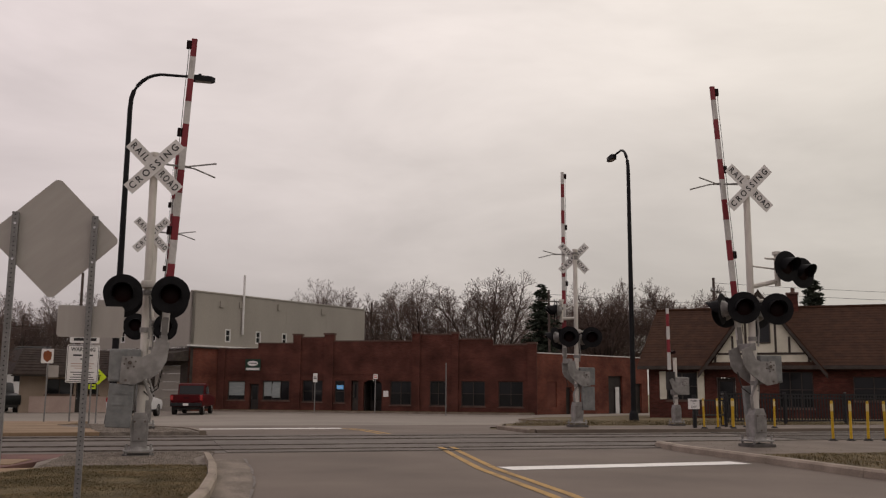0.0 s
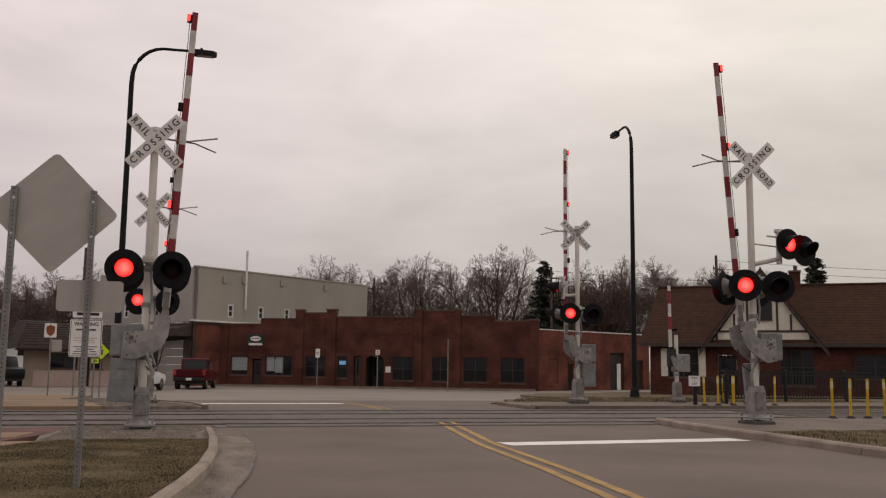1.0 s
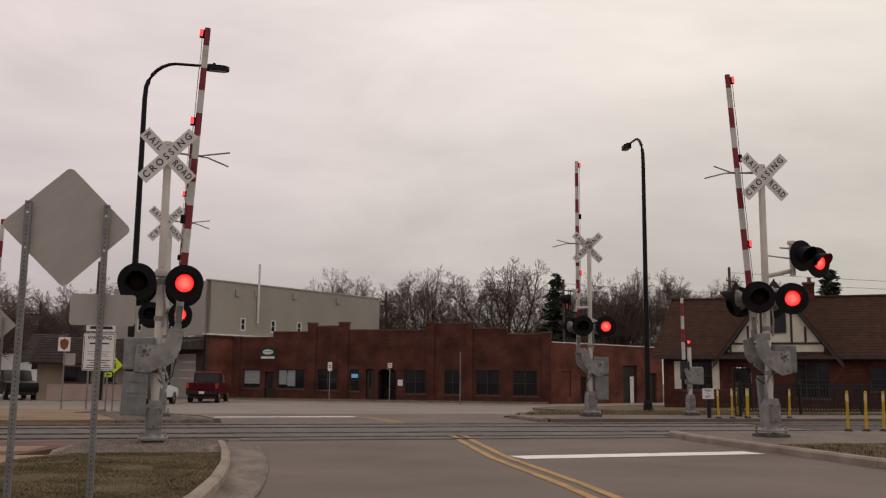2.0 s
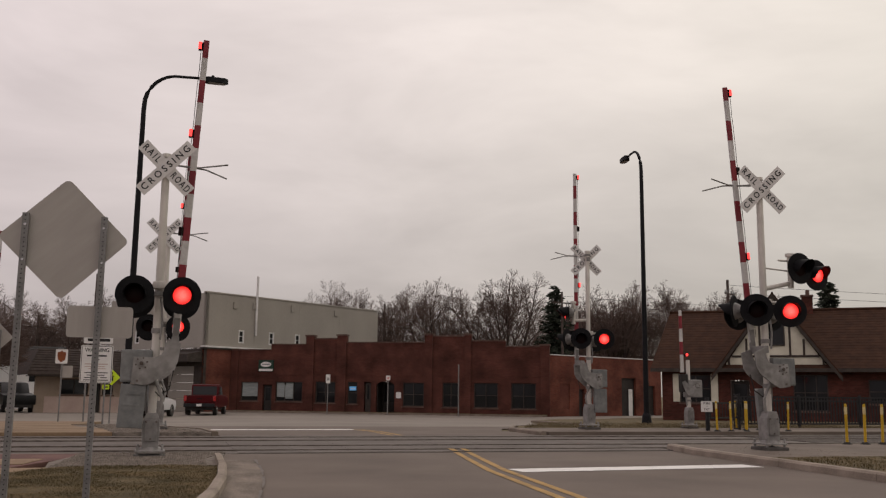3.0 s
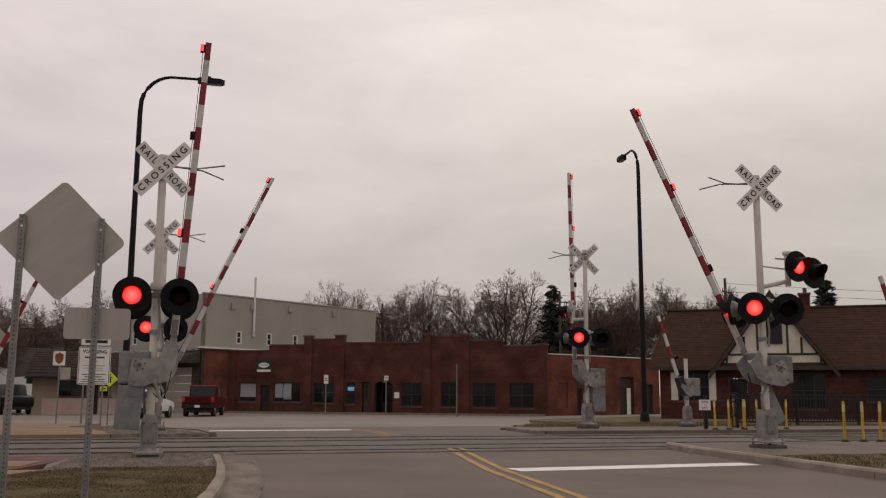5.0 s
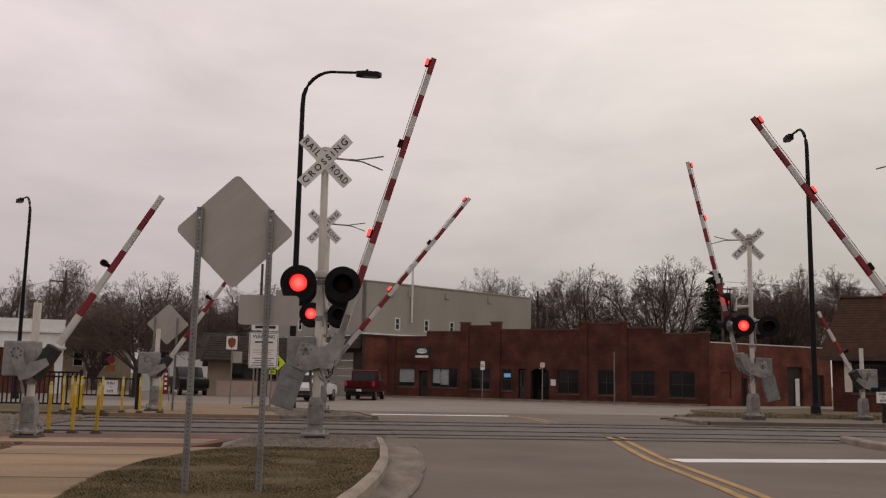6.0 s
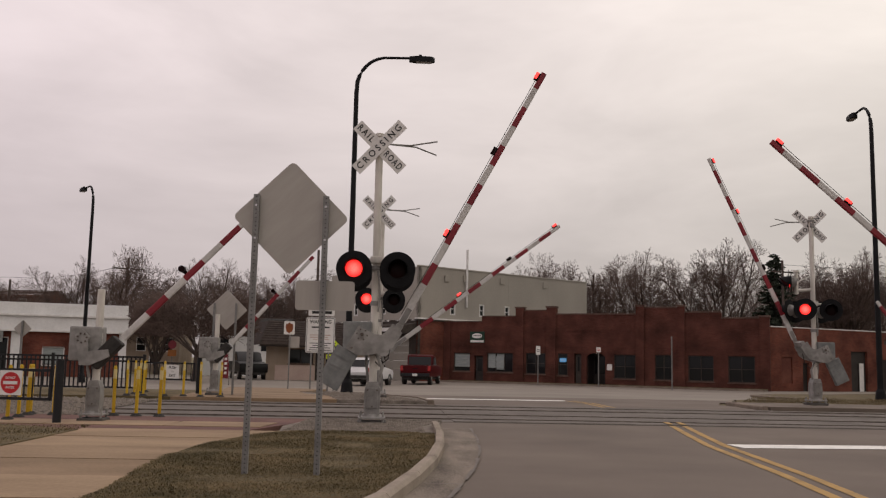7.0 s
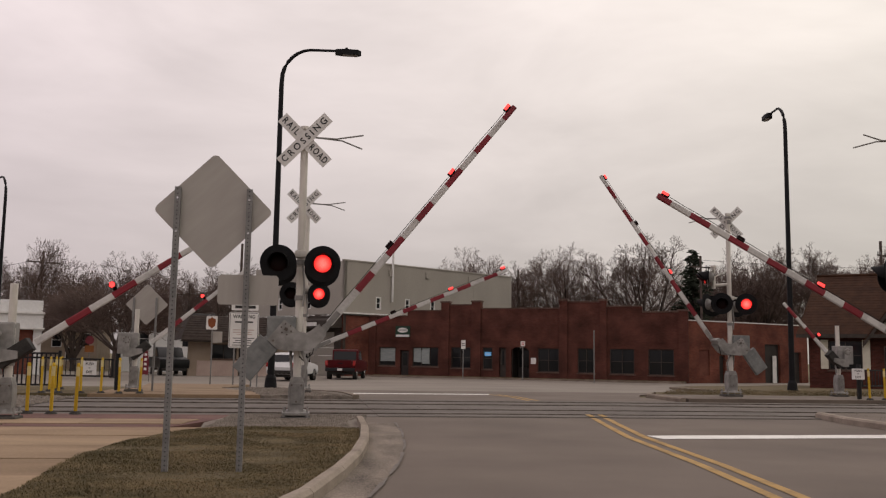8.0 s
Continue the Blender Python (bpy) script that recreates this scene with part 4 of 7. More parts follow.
def brick_shops():
    # own frame: x from the far end (0) to the street corner (24), y into the building
    L = 24.1
    ang = math.degrees(math.atan2(-9.13, 17.22))
    o = Vector((25.7, 61.39)) - Vector((math.cos(radians(ang)), math.sin(radians(ang)))) * L
    b = thing("brick_shops", pose(o.x, o.y, 0, 0, 0, ang), "long single-storey dark red brick shop row with stepped parapet", "shop building")

    def X(s):
        return L - s * 1.2

    def Z(z):
        return 1.08 + (z - 1.08) * 1.2
    low = -0.7
    secs = [(19.98, 17.35, 3.66), (17.35, 15.0, 4.0), (15.0, 12.4, 4.36), (12.4, 7.42, 4.12), (7.42, 4.57, 4.50), (4.57, 2.5, 4.22), (2.5, -0.0, 3.88)]
    wins = [(19.27, 18.13, 0.52, 1.69, 1, 1, (0,)), (16.96, 15.21, 0.51, 1.71, 3, 1, (0, 1)), (14.35, 13.07, 0.45, 1.74, 2, 2, None), (12.27, 11.65, 0.41, 1.74, 1, 2, None),
            (8.77, 7.47, 0.31, 1.72, 2, 2, None), (6.32, 5.3, 0.29, 1.74, 2, 2, None), (4.40, 2.97, 0.27, 1.74, 2, 2, None), (2.16, 0.7, 0.25, 1.74, 2, 2, None)]
    doors = [(17.82, 17.21, -0.2, 1.52), (11.22, 10.78, -0.05, 1.75), (10.46, 9.3, -0.2, 1.80)]
    holes = [(X(w[0]), X(w[1]), Z(w[2]), Z(w[3])) for w in wins] + [(X(d[0]), X(d[1]), Z(d[2]), Z(d[3])) for d in doors]
    tops = [(X(a), X(c), Z(h)) for a, c, h in secs]
    bm = bmn()
    wall_cells(bm, X(19.98), X(0), low, tops, holes, 0.3)
    part("front_wall", bm, M_brickfront, b, "dark red brick front wall")
    for a, c, h in tops:
        bm = bmn()
        box(bm, a + 0.02, c - 0.02, -0.05, 0.35, h + 0.002, h + 0.09, 0.012)
        part("coping", bm, M_coping, b)
    for s0, s1, h in ((19.98, 19.5, 3.66), (15.02, 14.49, 4.52), (12.99, 12.39, 4.55), (7.42, 6.94, 4.58), (4.98, 4.57, 4.58), (0.42, -0.12, 3.95)):
        bm = bmn()
        box(bm, X(s0), X(s1), -0.14, 0.38, low, Z(h), 0.01)
        pier = part("pilaster", bm, M_brickfront, b, "brick pilaster")
        bm = bmn()
        box(bm, X(s0) - 0.06, X(s1) + 0.06, -0.2, 0.42, Z(h) + 0.002, Z(h) + 0.12, 0.015)
        part("cap", bm, M_coping, pier)
    # corbelled string course and panel frames in the parapet
    for a, c, h in tops:
        bm = bmn()
        box(bm, a + 0.3, c - 0.3, -0.035, -0.002, Z(2.12), Z(2.12) + 0.09)
        part("string_course", bm, M_brickfront, b)
        bm = bmn()
        box(bm, a + 0.5, c - 0.5, -0.025, -0.002, Z(3.1), Z(3.1) + 0.07)
        part("string_course", bm, M_brickfront, b)
    for w in wins:
        window(b, X(w[0]), X(w[1]), Z(w[2]), Z(w[3]), cols=w[4], rows=w[5], blind=w[6])
        bm = bmn()
        box(bm, X(w[0]) - 0.1, X(w[1]) + 0.1, -0.02, -0.002, Z(w[3]) + 0.01, Z(w[3]) + 0.2)
        part("lintel", bm, M_brickfront, b)
    for i, d in enumerate(doors):
        door(b, X(d[0]) + 0.05, X(d[1]) - 0.05, Z(d[2]), Z(d[3]) - 0.05, y=0.2 if i < 2 else 1.7, material=M_trimdark if i == 1 else M_door)
    # arched head of the deep entrance
    xa, xb, zt = X(10.46), X(9.3), Z(1.80)
    bm = bmn()
    n, mid, half = 12, (xa + xb) / 2, (xb - xa) / 2
    for i in range(n):
        for j0, j1 in ((i, i + 1),):
            c0, c1 = math.cos(math.pi * j0 / n), math.cos(math.pi * j1 / n)
            s0, s1 = math.sin(math.pi * j0 / n) * 0.35, math.sin(math.pi * j1 / n) * 0.35
            prism(bm, [(mid - half * c0, zt - 0.35 + s0), (mid - half * c1, zt - 0.35 + s1), (mid - half * c1, zt + 0.01), (mid - half * c0, zt + 0.01)], 0.02, 0.28)
    part("arch", bm, M_brickfront, b, "shallow brick arch over the entrance")
    bm = bmn()
    for x in (xa - 0.05, xb - 0.05):
        box(bm, x, x + 0.1, 0.3, 1.8, Z(-0.3), zt + 0.1)
    box(bm, xa - 0.05, xb + 0.05, 0.3, 1.8, zt + 0.02, zt + 0.1)
    part("porch_lining", bm, M_door, b)
    # signs on the wall
    bm = bmn()
    box(bm, X(18.13), X(17.13), -0.09, -0.03, Z(2.34), Z(3.05), 0.01)
    sg = part("wall_sign", bm, M_signgreen, b, "dark green wall sign with a pale oval")
    bm = bmn()
    c = (X(17.63), Z(2.78))
    prism(bm, [(c[0] + 0.42 * math.cos(2 * math.pi * k / 24), c[1] + 0.19 * math.sin(2 * math.pi * k / 24)) for k in range(24)], -0.1, -0.092)
    part("oval", bm, M_signwhite, sg)
    bm = bmn()
    box(bm, X(18.08), X(17.18), -0.1, -0.092, Z(2.36), Z(2.50))
    part("writing_bar", bm, M_signwhite, sg)
    bm = bmn()
    box(bm, X(17.9), X(17.35), -0.104, -0.101, Z(2.765), Z(2.805))
    part("writing_bar", bm, M_ink, sg)
    bm = bmn()
    box(bm, X(12.17), X(11.75), 0.10, 0.115, Z(1.22), Z(1.46))
    bs = part("window_sign", bm, M_blue, b, "small lit blue window sign")
    bm = bmn()
    box(bm, X(12.1), X(11.82), 0.094, 0.099, Z(1.32), Z(1.36))
    part("writing_bar", bm, M_signwhite, bs)
    bm = bmn()
    box(bm, X(9.19), X(8.88), -0.03, -0.004, Z(0.78), Z(1.14))
    part("notice", bm, M_signwhite, b, "white notice plate")
    bm = bmn()
    box(bm, X(16.4), X(15.85), 0.10, 0.112, Z(0.75), Z(1.5))
    part("poster", bm, M_blind, b, "pale poster behind the glass")
    # flank along the side street
    fl = math.degrees(math.atan2(4.28, 9.45)) - ang
    k = 1.2
    bm = bmn()
    holes2 = [(1.05 * k, 1.92 * k, Z(0.27), Z(1.76)), (2.76 * k, 3.28 * k, Z(-0.25), Z(1.44)), (6.86 * k, 8.31 * k, Z(-0.25), Z(2.2)), (9.43 * k, 10.35 * k, Z(-0.35), Z(1.74))]
    wall_cells(bm, 0.05, 11.0 * k, low, [(0, 11.0 * k, Z(3.42))], holes2, 0.3)
    fw = part("flank_wall", bm, M_brickflank, b, "orange-red brick flank wall", False, pose(X(0), 0.0, 0, 0, 0, fl))
    bm = bmn()
    box(bm, 0.3, 11.0 * k, -0.05, 0.35, Z(3.42) + 0.002, Z(3.42) + 0.07, 0.01)
    part("coping", bm, M_trimwhite, fw)
    x0, x1, z0, z1 = holes2[0]
    bm = bmn()
    box(bm, x0, x1, 0.08, 0.12, z0, z1)
    part("window_board", bm, M_brick, fw, "boarded window")
    for i, (x0, x1, z0, z1) in enumerate(holes2[1:]):
        bm = bmn()
        box(bm, x0, x1, 0.2, 0.25, z0, z1)
        part("doorway", bm, M_door, fw, "dark recessed doorway")
    bm = bmn()
    box(bm, 7.68 * k, 8.05 * k, 0.1, 0.14, Z(-0.2), Z(1.5))
    part("white_door", bm, M_trimwhite, fw, "narrow white door leaf")
    # roof and back
    bm = bmn()
    fx, fy = math.cos(radians(fl)), math.sin(radians(fl))
    A = (X(0) + 11.0 * k * fx, 11.0 * k * fy)
    prism(bm, [(0.1, 0.32), (X(0) - 0.3, 0.32), (A[0] - 0.3, A[1] + 0.3), (A[0] - 9, A[1] + 9), (0.1, 16)], Z(3.3), Z(3.38), "z")
    part("roof", bm, M_rubber, b, "flat dark roof")
    bm = bmn()
    prism(bm, [(A[0] - 0.3, A[1] + 0.3), (A[0] - 9, A[1] + 9), (A[0] - 9.2, A[1] + 8.8), (A[0] - 0.5, A[1] + 0.1)], low, Z(3.3), "z")
    part("back_wall", bm, M_brickflank, b)
    return b


brick_shops()


def grey_hall():
    """Two-storey clad hall behind the shops, over a brick and garage ground floor."""
    c = Vector((2.4, 71.07))
    b = thing("grey_hall", pose(c.x, c.y, 0, 0, 0, 35.6), "tall grey-beige clad hall over a brick ground floor", "commercial building")
    H, C = 8.35, 4.3
    bm = bmn()
    holes = []
    for s in (3.15, 6.2, 9.0):
        holes.append((s, s + 0.55, 4.75, 5.75))
    wall_cells(bm, 0, 19.0, C, [(0, 19, H)], holes, 0.25)
    side = part("clad_flank", bm, M_greige, b, "smooth grey-beige cladding")
    for h in holes:
        window(side, *h, y=0.06, cols=1, rows=2, frame_mat=M_trimwhite, sill=False, fw=0.1)
    for s, z in ((2.5, H - 1.0), (4.4, H - 0.9), (8.4, H - 0.8), (13.4, H - 0.8)):
        bm = bmn()
        box(bm, s, s + 0.4, -0.12, -0.004, z, z + 0.5, 0.02)
        part("wall_vent", bm, M_greige, side)
    bm = bmn()
    cyl(bm, (4.75, -0.12, 5.4), (4.75, -0.12, H + 1.7), 0.09, seg=10)
    part("flue", bm, M_trimwhite, side, "white flue pipe above the roofline", True)
    for k in range(1, 4):
        bm = bmn()
        box(bm, k * 4.7, k * 4.7 + 0.015, -0.008, -0.003, C + 0.1, H - 0.1)
        part("cladding_joint", bm, M_greige, side)
    bm = bmn()
    box(bm, 0, 19, 0.02, 0.24, -0.7, C - 0.12)
    part("brick_flank", bm, M_brickflank, b)
    bm = bmn()
    box(bm, -0.15, 19, -0.12, 0.3, C - 0.12, C, 0.02)
    part("belt_course", bm, M_trimdark, b, "dark belt course under the cladding")
    bm = bmn()
    box(bm, -0.2, 19, -0.16, 0.2, C + 0.003, C + 0.12, 0.01)
    part("belt_trim", bm, M_trimwhite, b, "thin white trim over the belt course")
    bm = bmn()
    box(bm, -0.05, 19, -0.06, 0.3, H + 0.002, H + 0.12, 0.02)
    part("coping", bm, M_greige, b)
    # front, turned the other way
    F = 12.5
    bm = bmn()
    fh = [(7.6, 8.2, 4.75, 5.75), (3.6, 4.2, 4.75, 5.75)]
    wall_cells(bm, 0.25, F, C, [(0, F, H)], fh, 0.25)
    fr = part("clad_front", bm, M_greige, b, "smooth grey-beige cladding", False, pose(0, 0, 0, 0, 0, -90) @ pose(-F, 0, 0))
    for h in fh:
        window(fr, *h, y=0.06, cols=1, rows=2, frame_mat=M_trimwhite, sill=False, fw=0.1)
    bm = bmn()
    gh = [(8.2, 11.4, -0.7, 2.9), (3.6, 6.9, -0.7, 2.9)]
    wall_cells(bm, 0, F, -0.7, [(0, F, C - 0.12)], gh, 0.25)
    gf = part("garage_front", bm, M_trimdark, b, "dark painted garage front", False, pose(0, 0, 0, 0, 0, -90) @ pose(-F, 0, 0))
    for h in gh:
        for k in range(6):
            bm = bmn()
            z = h[2] + (h[3] - h[2]) * k / 6
            box(bm, h[0], h[1], 0.1, 0.14, z + 0.01, z + (h[3] - h[2]) / 6 - 0.01, 0.004)
            part("door_panel", bm, M_greige, gf, "beige garage door panel")
    bm = bmn()
    prism(bm, [(-1.3, 3.2), (0.0, 3.2), (0.0, 4.0), (-1.3, 3.75)], 1.0, F - 0.2, "x")
    part("awning", bm, M_trimdark, gf, "dark boxed awning")
    for a in (2.4, 8.9):
        bm = bmn()
        box(bm, a, a + 2.0, -1.34, -1.302, 3.33, 3.62)
        part("awning_light", bm, M_trimwhite, gf, "pale strip on the awning")
    bm = bmn()
    prism(bm, [(0.1, 0.1), (19, 0.1), (19, F), (0.1, F)], H - 0.3, H - 0.2, "z")
    part("roof", bm, M_rubber, b)
    bm = bmn()
    box(bm, 18.8, 19, 0.25, F, C, H)
    part("end_wall", bm, M_greige, b)


grey_hall()


def depot():
    """Brick station house with a big brown roof and a half-timbered front gable."""
    P = Vector((26.95, 47.62))
    b = thing("station_house", pose(P.x, P.y, 0, 0, 0, -38), "brown-roofed brick station house with half-timbered cream gable", "house")
    k = 1.2

    def Z(z):
        return 1.08 + (z - 1.08) * k
    E, R, W, D = Z(2.22) + 0.32, Z(4.88) + 0.5, 20.0, 8.0
    bm = bmn()
    holes = [(0.83 * k, 2.24 * k, Z(0.8), Z(2.1)), (3.1 * k, 3.95 * k, -0.5, Z(1.86)), (5.82 * k, 7.28 * k, Z(0.5), Z(2.12)), (8.92 * k, 10.6 * k, Z(0.85), Z(1.9)), (12 * k, 13.5 * k, Z(0.85), Z(1.9))]
    wall_cells(bm, 0, W, -0.6, [(0, W, E)], holes, 0.3)
    part("front_wall", bm, M_brickdepot, b, "dark red brick wall")
    bm = bmn()
    box(bm, 0.0, 0.3, 0.3, D, -0.6, E)
    part("end_wall", bm, M_brickdepot, b)
    for h, n in ((holes[0], 2), (holes[2], 3), (holes[3], 2), (holes[4], 2)):
        window(b, *h, cols=n, rows=2)
    h = holes[1]
    door(b, h[0] + 0.03, h[1] - 0.03, h[2] + 0.1, h[3] - 0.05, y=0.35)
    for a in (0.51, 2.24):
        bm = bmn()
        box(bm, a * k, a * k + 0.38, -0.06, -0.004, Z(0.84), Z(2.14), 0.01)
        part("shutter", bm, M_stucco, b, "cream window shutter")
    # main roof: hipped end, shingle courses
    ov = 0.55
    zb = E - 0.12
    rid = D / 2
    bm = bmn()
    vs = [bm.verts.new(p) for p in ((-ov, -ov, zb - 0.03), (W, -ov, zb - 0.03), (W, rid, R - 0.03), (-ov + 0.55, rid, R - 0.03))]
    bm.faces.new(vs)
    slope = part("roof_slope", bm, M_shingle, b, "brown shingled roof slope")
    n = 22
    for i in range(n):
        t0, t1 = i / n, (i + 1) / n + 0.012
        y0, y1 = -ov + (rid + ov) * t0, -ov + (rid + ov) * t1
        z0, z1 = zb + (R - zb) * t0, zb + (R - zb) * t1
        x0, x1 = -ov + 0.55 * t0, -ov + 0.55 * t1
        bm = bmn()
        v = [bm.verts.new(p) for p in ((x0, y0, z0 + 0.012), (W, y0, z0 + 0.012), (W, y1, z1), (x1, y1, z1), (x0, y0, z0 - 0.012), (W, y0, z0 - 0.012))]
        bm.faces.new((v[0], v[1], v[2], v[3]))
        bm.faces.new((v[4], v[5], v[1], v[0]))
        part("shingle_course", bm, M_shingle, slope)
    bm = bmn()
    a = [(-ov, -ov, zb), (-ov + 0.55, rid, R), (-ov, D + ov, zb)]
    vs = [bm.verts.new(p) for p in a]
    bm.faces.new(vs)
    v2 = [bm.verts.new(p) for p in ((-ov + 0.55, rid, R), (W, rid, R), (W, D + ov, zb), (-ov, D + ov, zb))]
    bm.faces.new(v2)
    part("roof_back", bm, M_shingle, b)
    bm = bmn()
    box(bm, -ov, W, -ov - 0.03, -ov + 0.02, zb - 0.2, zb + 0.0)
    part("fascia", bm, M_trimdark, b)
    bm = bmn()
    box(bm, -ov, W, -ov + 0.02, 0.0, zb - 0.09, zb - 0.05)
    part("soffit", bm, M_trimdark, b)
    bm = bmn()
    tube(bm, [(-ov + 0.55, rid, R + 0.02), (W, rid, R + 0.02)], 0.09, 6)
    part("ridge", bm, M_shingle, b)
    # front gable
    gx, gh, gw = 5.1 * k, Z(5.62) + 0.25, 2.5 * k
    ge = Z(2.30)
    bm = bmn()
    prism(bm, [(gx - gw + 0.2, ge), (gx + gw - 0.2, ge), (gx, gh - 0.28)], -0.30, -0.10)
    gab = part("gable", bm, M_stucco, b, "cream stucco gable")
    for sgn in (-1, 1):
        for i in range(16):
            bm = bmn()
            t0, t1 = i / 16, (i + 1) / 16 + 0.01
            xa, xb = gx + sgn * (gw + 0.35) * (1 - t0), gx + sgn * (gw + 0.35) * (1 - t1)
            za, zc = ge - 0.3 + (gh - ge + 0.3) * t0, ge - 0.3 + (gh - ge + 0.3) * t1
            v = [bm.verts.new(p) for p in ((xa, -0.62, za + 0.02), (xb, -0.62, zc), (xb, rid, zc), (xa, rid, za + 0.02), (xa, -0.62, za - 0.06), (xb, -0.62, zc - 0.08))]
            bm.faces.new((v[0], v[1], v[2], v[3]))
            bm.faces.new((v[4], v[5], v[1], v[0]))
            part("shingle_course", bm, M_shingle, gab, "brown shingle course of the gable roof")
        bm = bmn()
        d = Vector((sgn * (gw + 0.35), 0, -(gh - ge + 0.3)))
        prism(bm, [(gx + sgn * (gw + 0.35), ge - 0.33), (gx + sgn * (gw + 0.35), ge - 0.62), (gx, gh - 0.34), (gx, gh - 0.04)], -0.60, -0.54)
        part("bargeboard", bm, M_trimdark, gab, "dark bargeboard")

    def timber(x0, z0, x1, z1, w=0.12):
        bm = bmn()
        dx, dz = x1 - x0, z1 - z0
        ln = math.hypot(dx, dz)
        nx, nz = -dz / ln * w / 2, dx / ln * w / 2
        prism(bm, [(x0 + nx, z0 + nz), (x1 + nx, z1 + nz), (x1 - nx, z1 - nz), (x0 - nx, z0 - nz)], -0.335, -0.302)
        part("timber", bm, M_trimdark, gab, "dark-stained half-timber")
    timber(gx - gw + 0.25, ge + 0.04, gx + gw - 0.25, ge + 0.04, 0.16)
    timber(gx - gw + 0.75, Z(2.93), gx + gw - 0.75, Z(2.93))
    for q in (-2.15, -1.45, -0.75, 0.8, 1.5, 2.2):
        top = gh - 0.45 - abs(q) * (gh - ge) / gw
        if top > Z(2.95):
            timber(gx + q, Z(2.95), gx + q, top)
        if abs(q) > 2:
            timber(gx + q + (0.25 if q > 0 else -0.25), ge, gx + q + (0.25 if q > 0 else -0.25), Z(2.93))
    window(gab, gx - 0.5, gx + 0.55, Z(3.4), Z(4.5), y=-0.33, cols=1, rows=1, sill=False)
    # chimney
    bm = bmn()
    cx = 6.3 * k
    box(bm, cx, cx + 0.62, rid - 0.3, rid + 0.3, R - 0.3, Z(5.95), 0.01)
    ch = part("chimney", bm, M_brickdepot, b, "brick chimney")
    bm = bmn()
    box(bm, cx - 0.05, cx + 0.67, rid - 0.36, rid + 0.36, Z(5.95) + 0.002, Z(5.95) + 0.1, 0.01)
    part("chimney_cap", bm, M_coping, ch)
    bm = bmn()
    cyl(bm, (cx + 0.35, rid, Z(6.03)), (cx + 0.35, rid, Z(6.03) + 0.3), 0.12, seg=10)
    part("chimney_pot", bm, M_coping, ch)
    return b


depot()


def flat_shop(name, x0, y0, x1, y1, label, build):
    d = Vector((x1 - x0, y1 - y0))
    b = thing(name, pose(x0, y0, 0, 0, 0, math.degrees(math.atan2(d.y, d.x))), label, "building")
    build(b, d.length)
    return b


def white_shop(b, L):
    k = 1.25

    def Z(z):
        return 1.08 + (z - 1.08) * k
    bm = bmn()
    w0 = L - 6.4 * k + 0.58
    holes = [(w0 + 1.75 * k, w0 + 2.85 * k, Z(0.45), Z(1.45)), (w0 - 1.6 * k, w0 + 0.15, Z(0.2), Z(1.9))]
    wall_cells(bm, 0, L - 0.5, -0.6, [(0, L - 0.5, Z(2.25))], holes, 0.3)
    part("brick_wall", bm, M_brickflank, b, "red brick shop wall")
    window(b, *holes[0], cols=1, rows=1, frame_mat=M_trimwhite, blind=(0,))
    window(b, *holes[1], cols=2, rows=1, frame_mat=M_trimwhite)
    bm = bmn()
    box(bm, holes[1][0] - 0.2, holes[1][1] - 0.3, -0.5, -0.42, Z(1.62), Z(2.2), 0.02)
    part("banner", bm, M_weight, b, "faded blue-grey banner")
    bm = bmn()
    box(bm, L - 0.5, L, -0.1, 8, -0.6, Z(2.25))
    part("corner_pier", bm, M_white_wall, b, "white painted corner pier")
    bm = bmn()
    box(bm, w0 + 0.3, w0 + 0.9, -0.06, -0.004, -0.6, Z(2.25))
    part("white_pier", bm, M_white_wall, b)
    bm = bmn()
    box(bm, 0, L + 0.05, -0.35, 8, Z(2.25) + 0.002, Z(3.0))
    part("fascia", bm, M_white_wall, b, "broad white painted fascia")
    for z0, z1, o in ((3.0, 3.12, 0.52), (2.2, 2.3, 0.42)):
        bm = bmn()
        box(bm, -0.1, L + 0.15, -o, 8, Z(z0) + 0.004, Z(z1), 0.02)
        part("cornice", bm, M_trimwhite, b)
    bm = bmn()
    box(bm, 0, L, -0.25, 8, Z(3.12) + 0.004, Z(3.72), 0.02)
    part("parapet", bm, M_white_wall, b, "white parapet")


flat_shop("white_shop", -34, 59.24, -17.5, 64.12, "red brick shop with broad white fascia and parapet", white_shop)


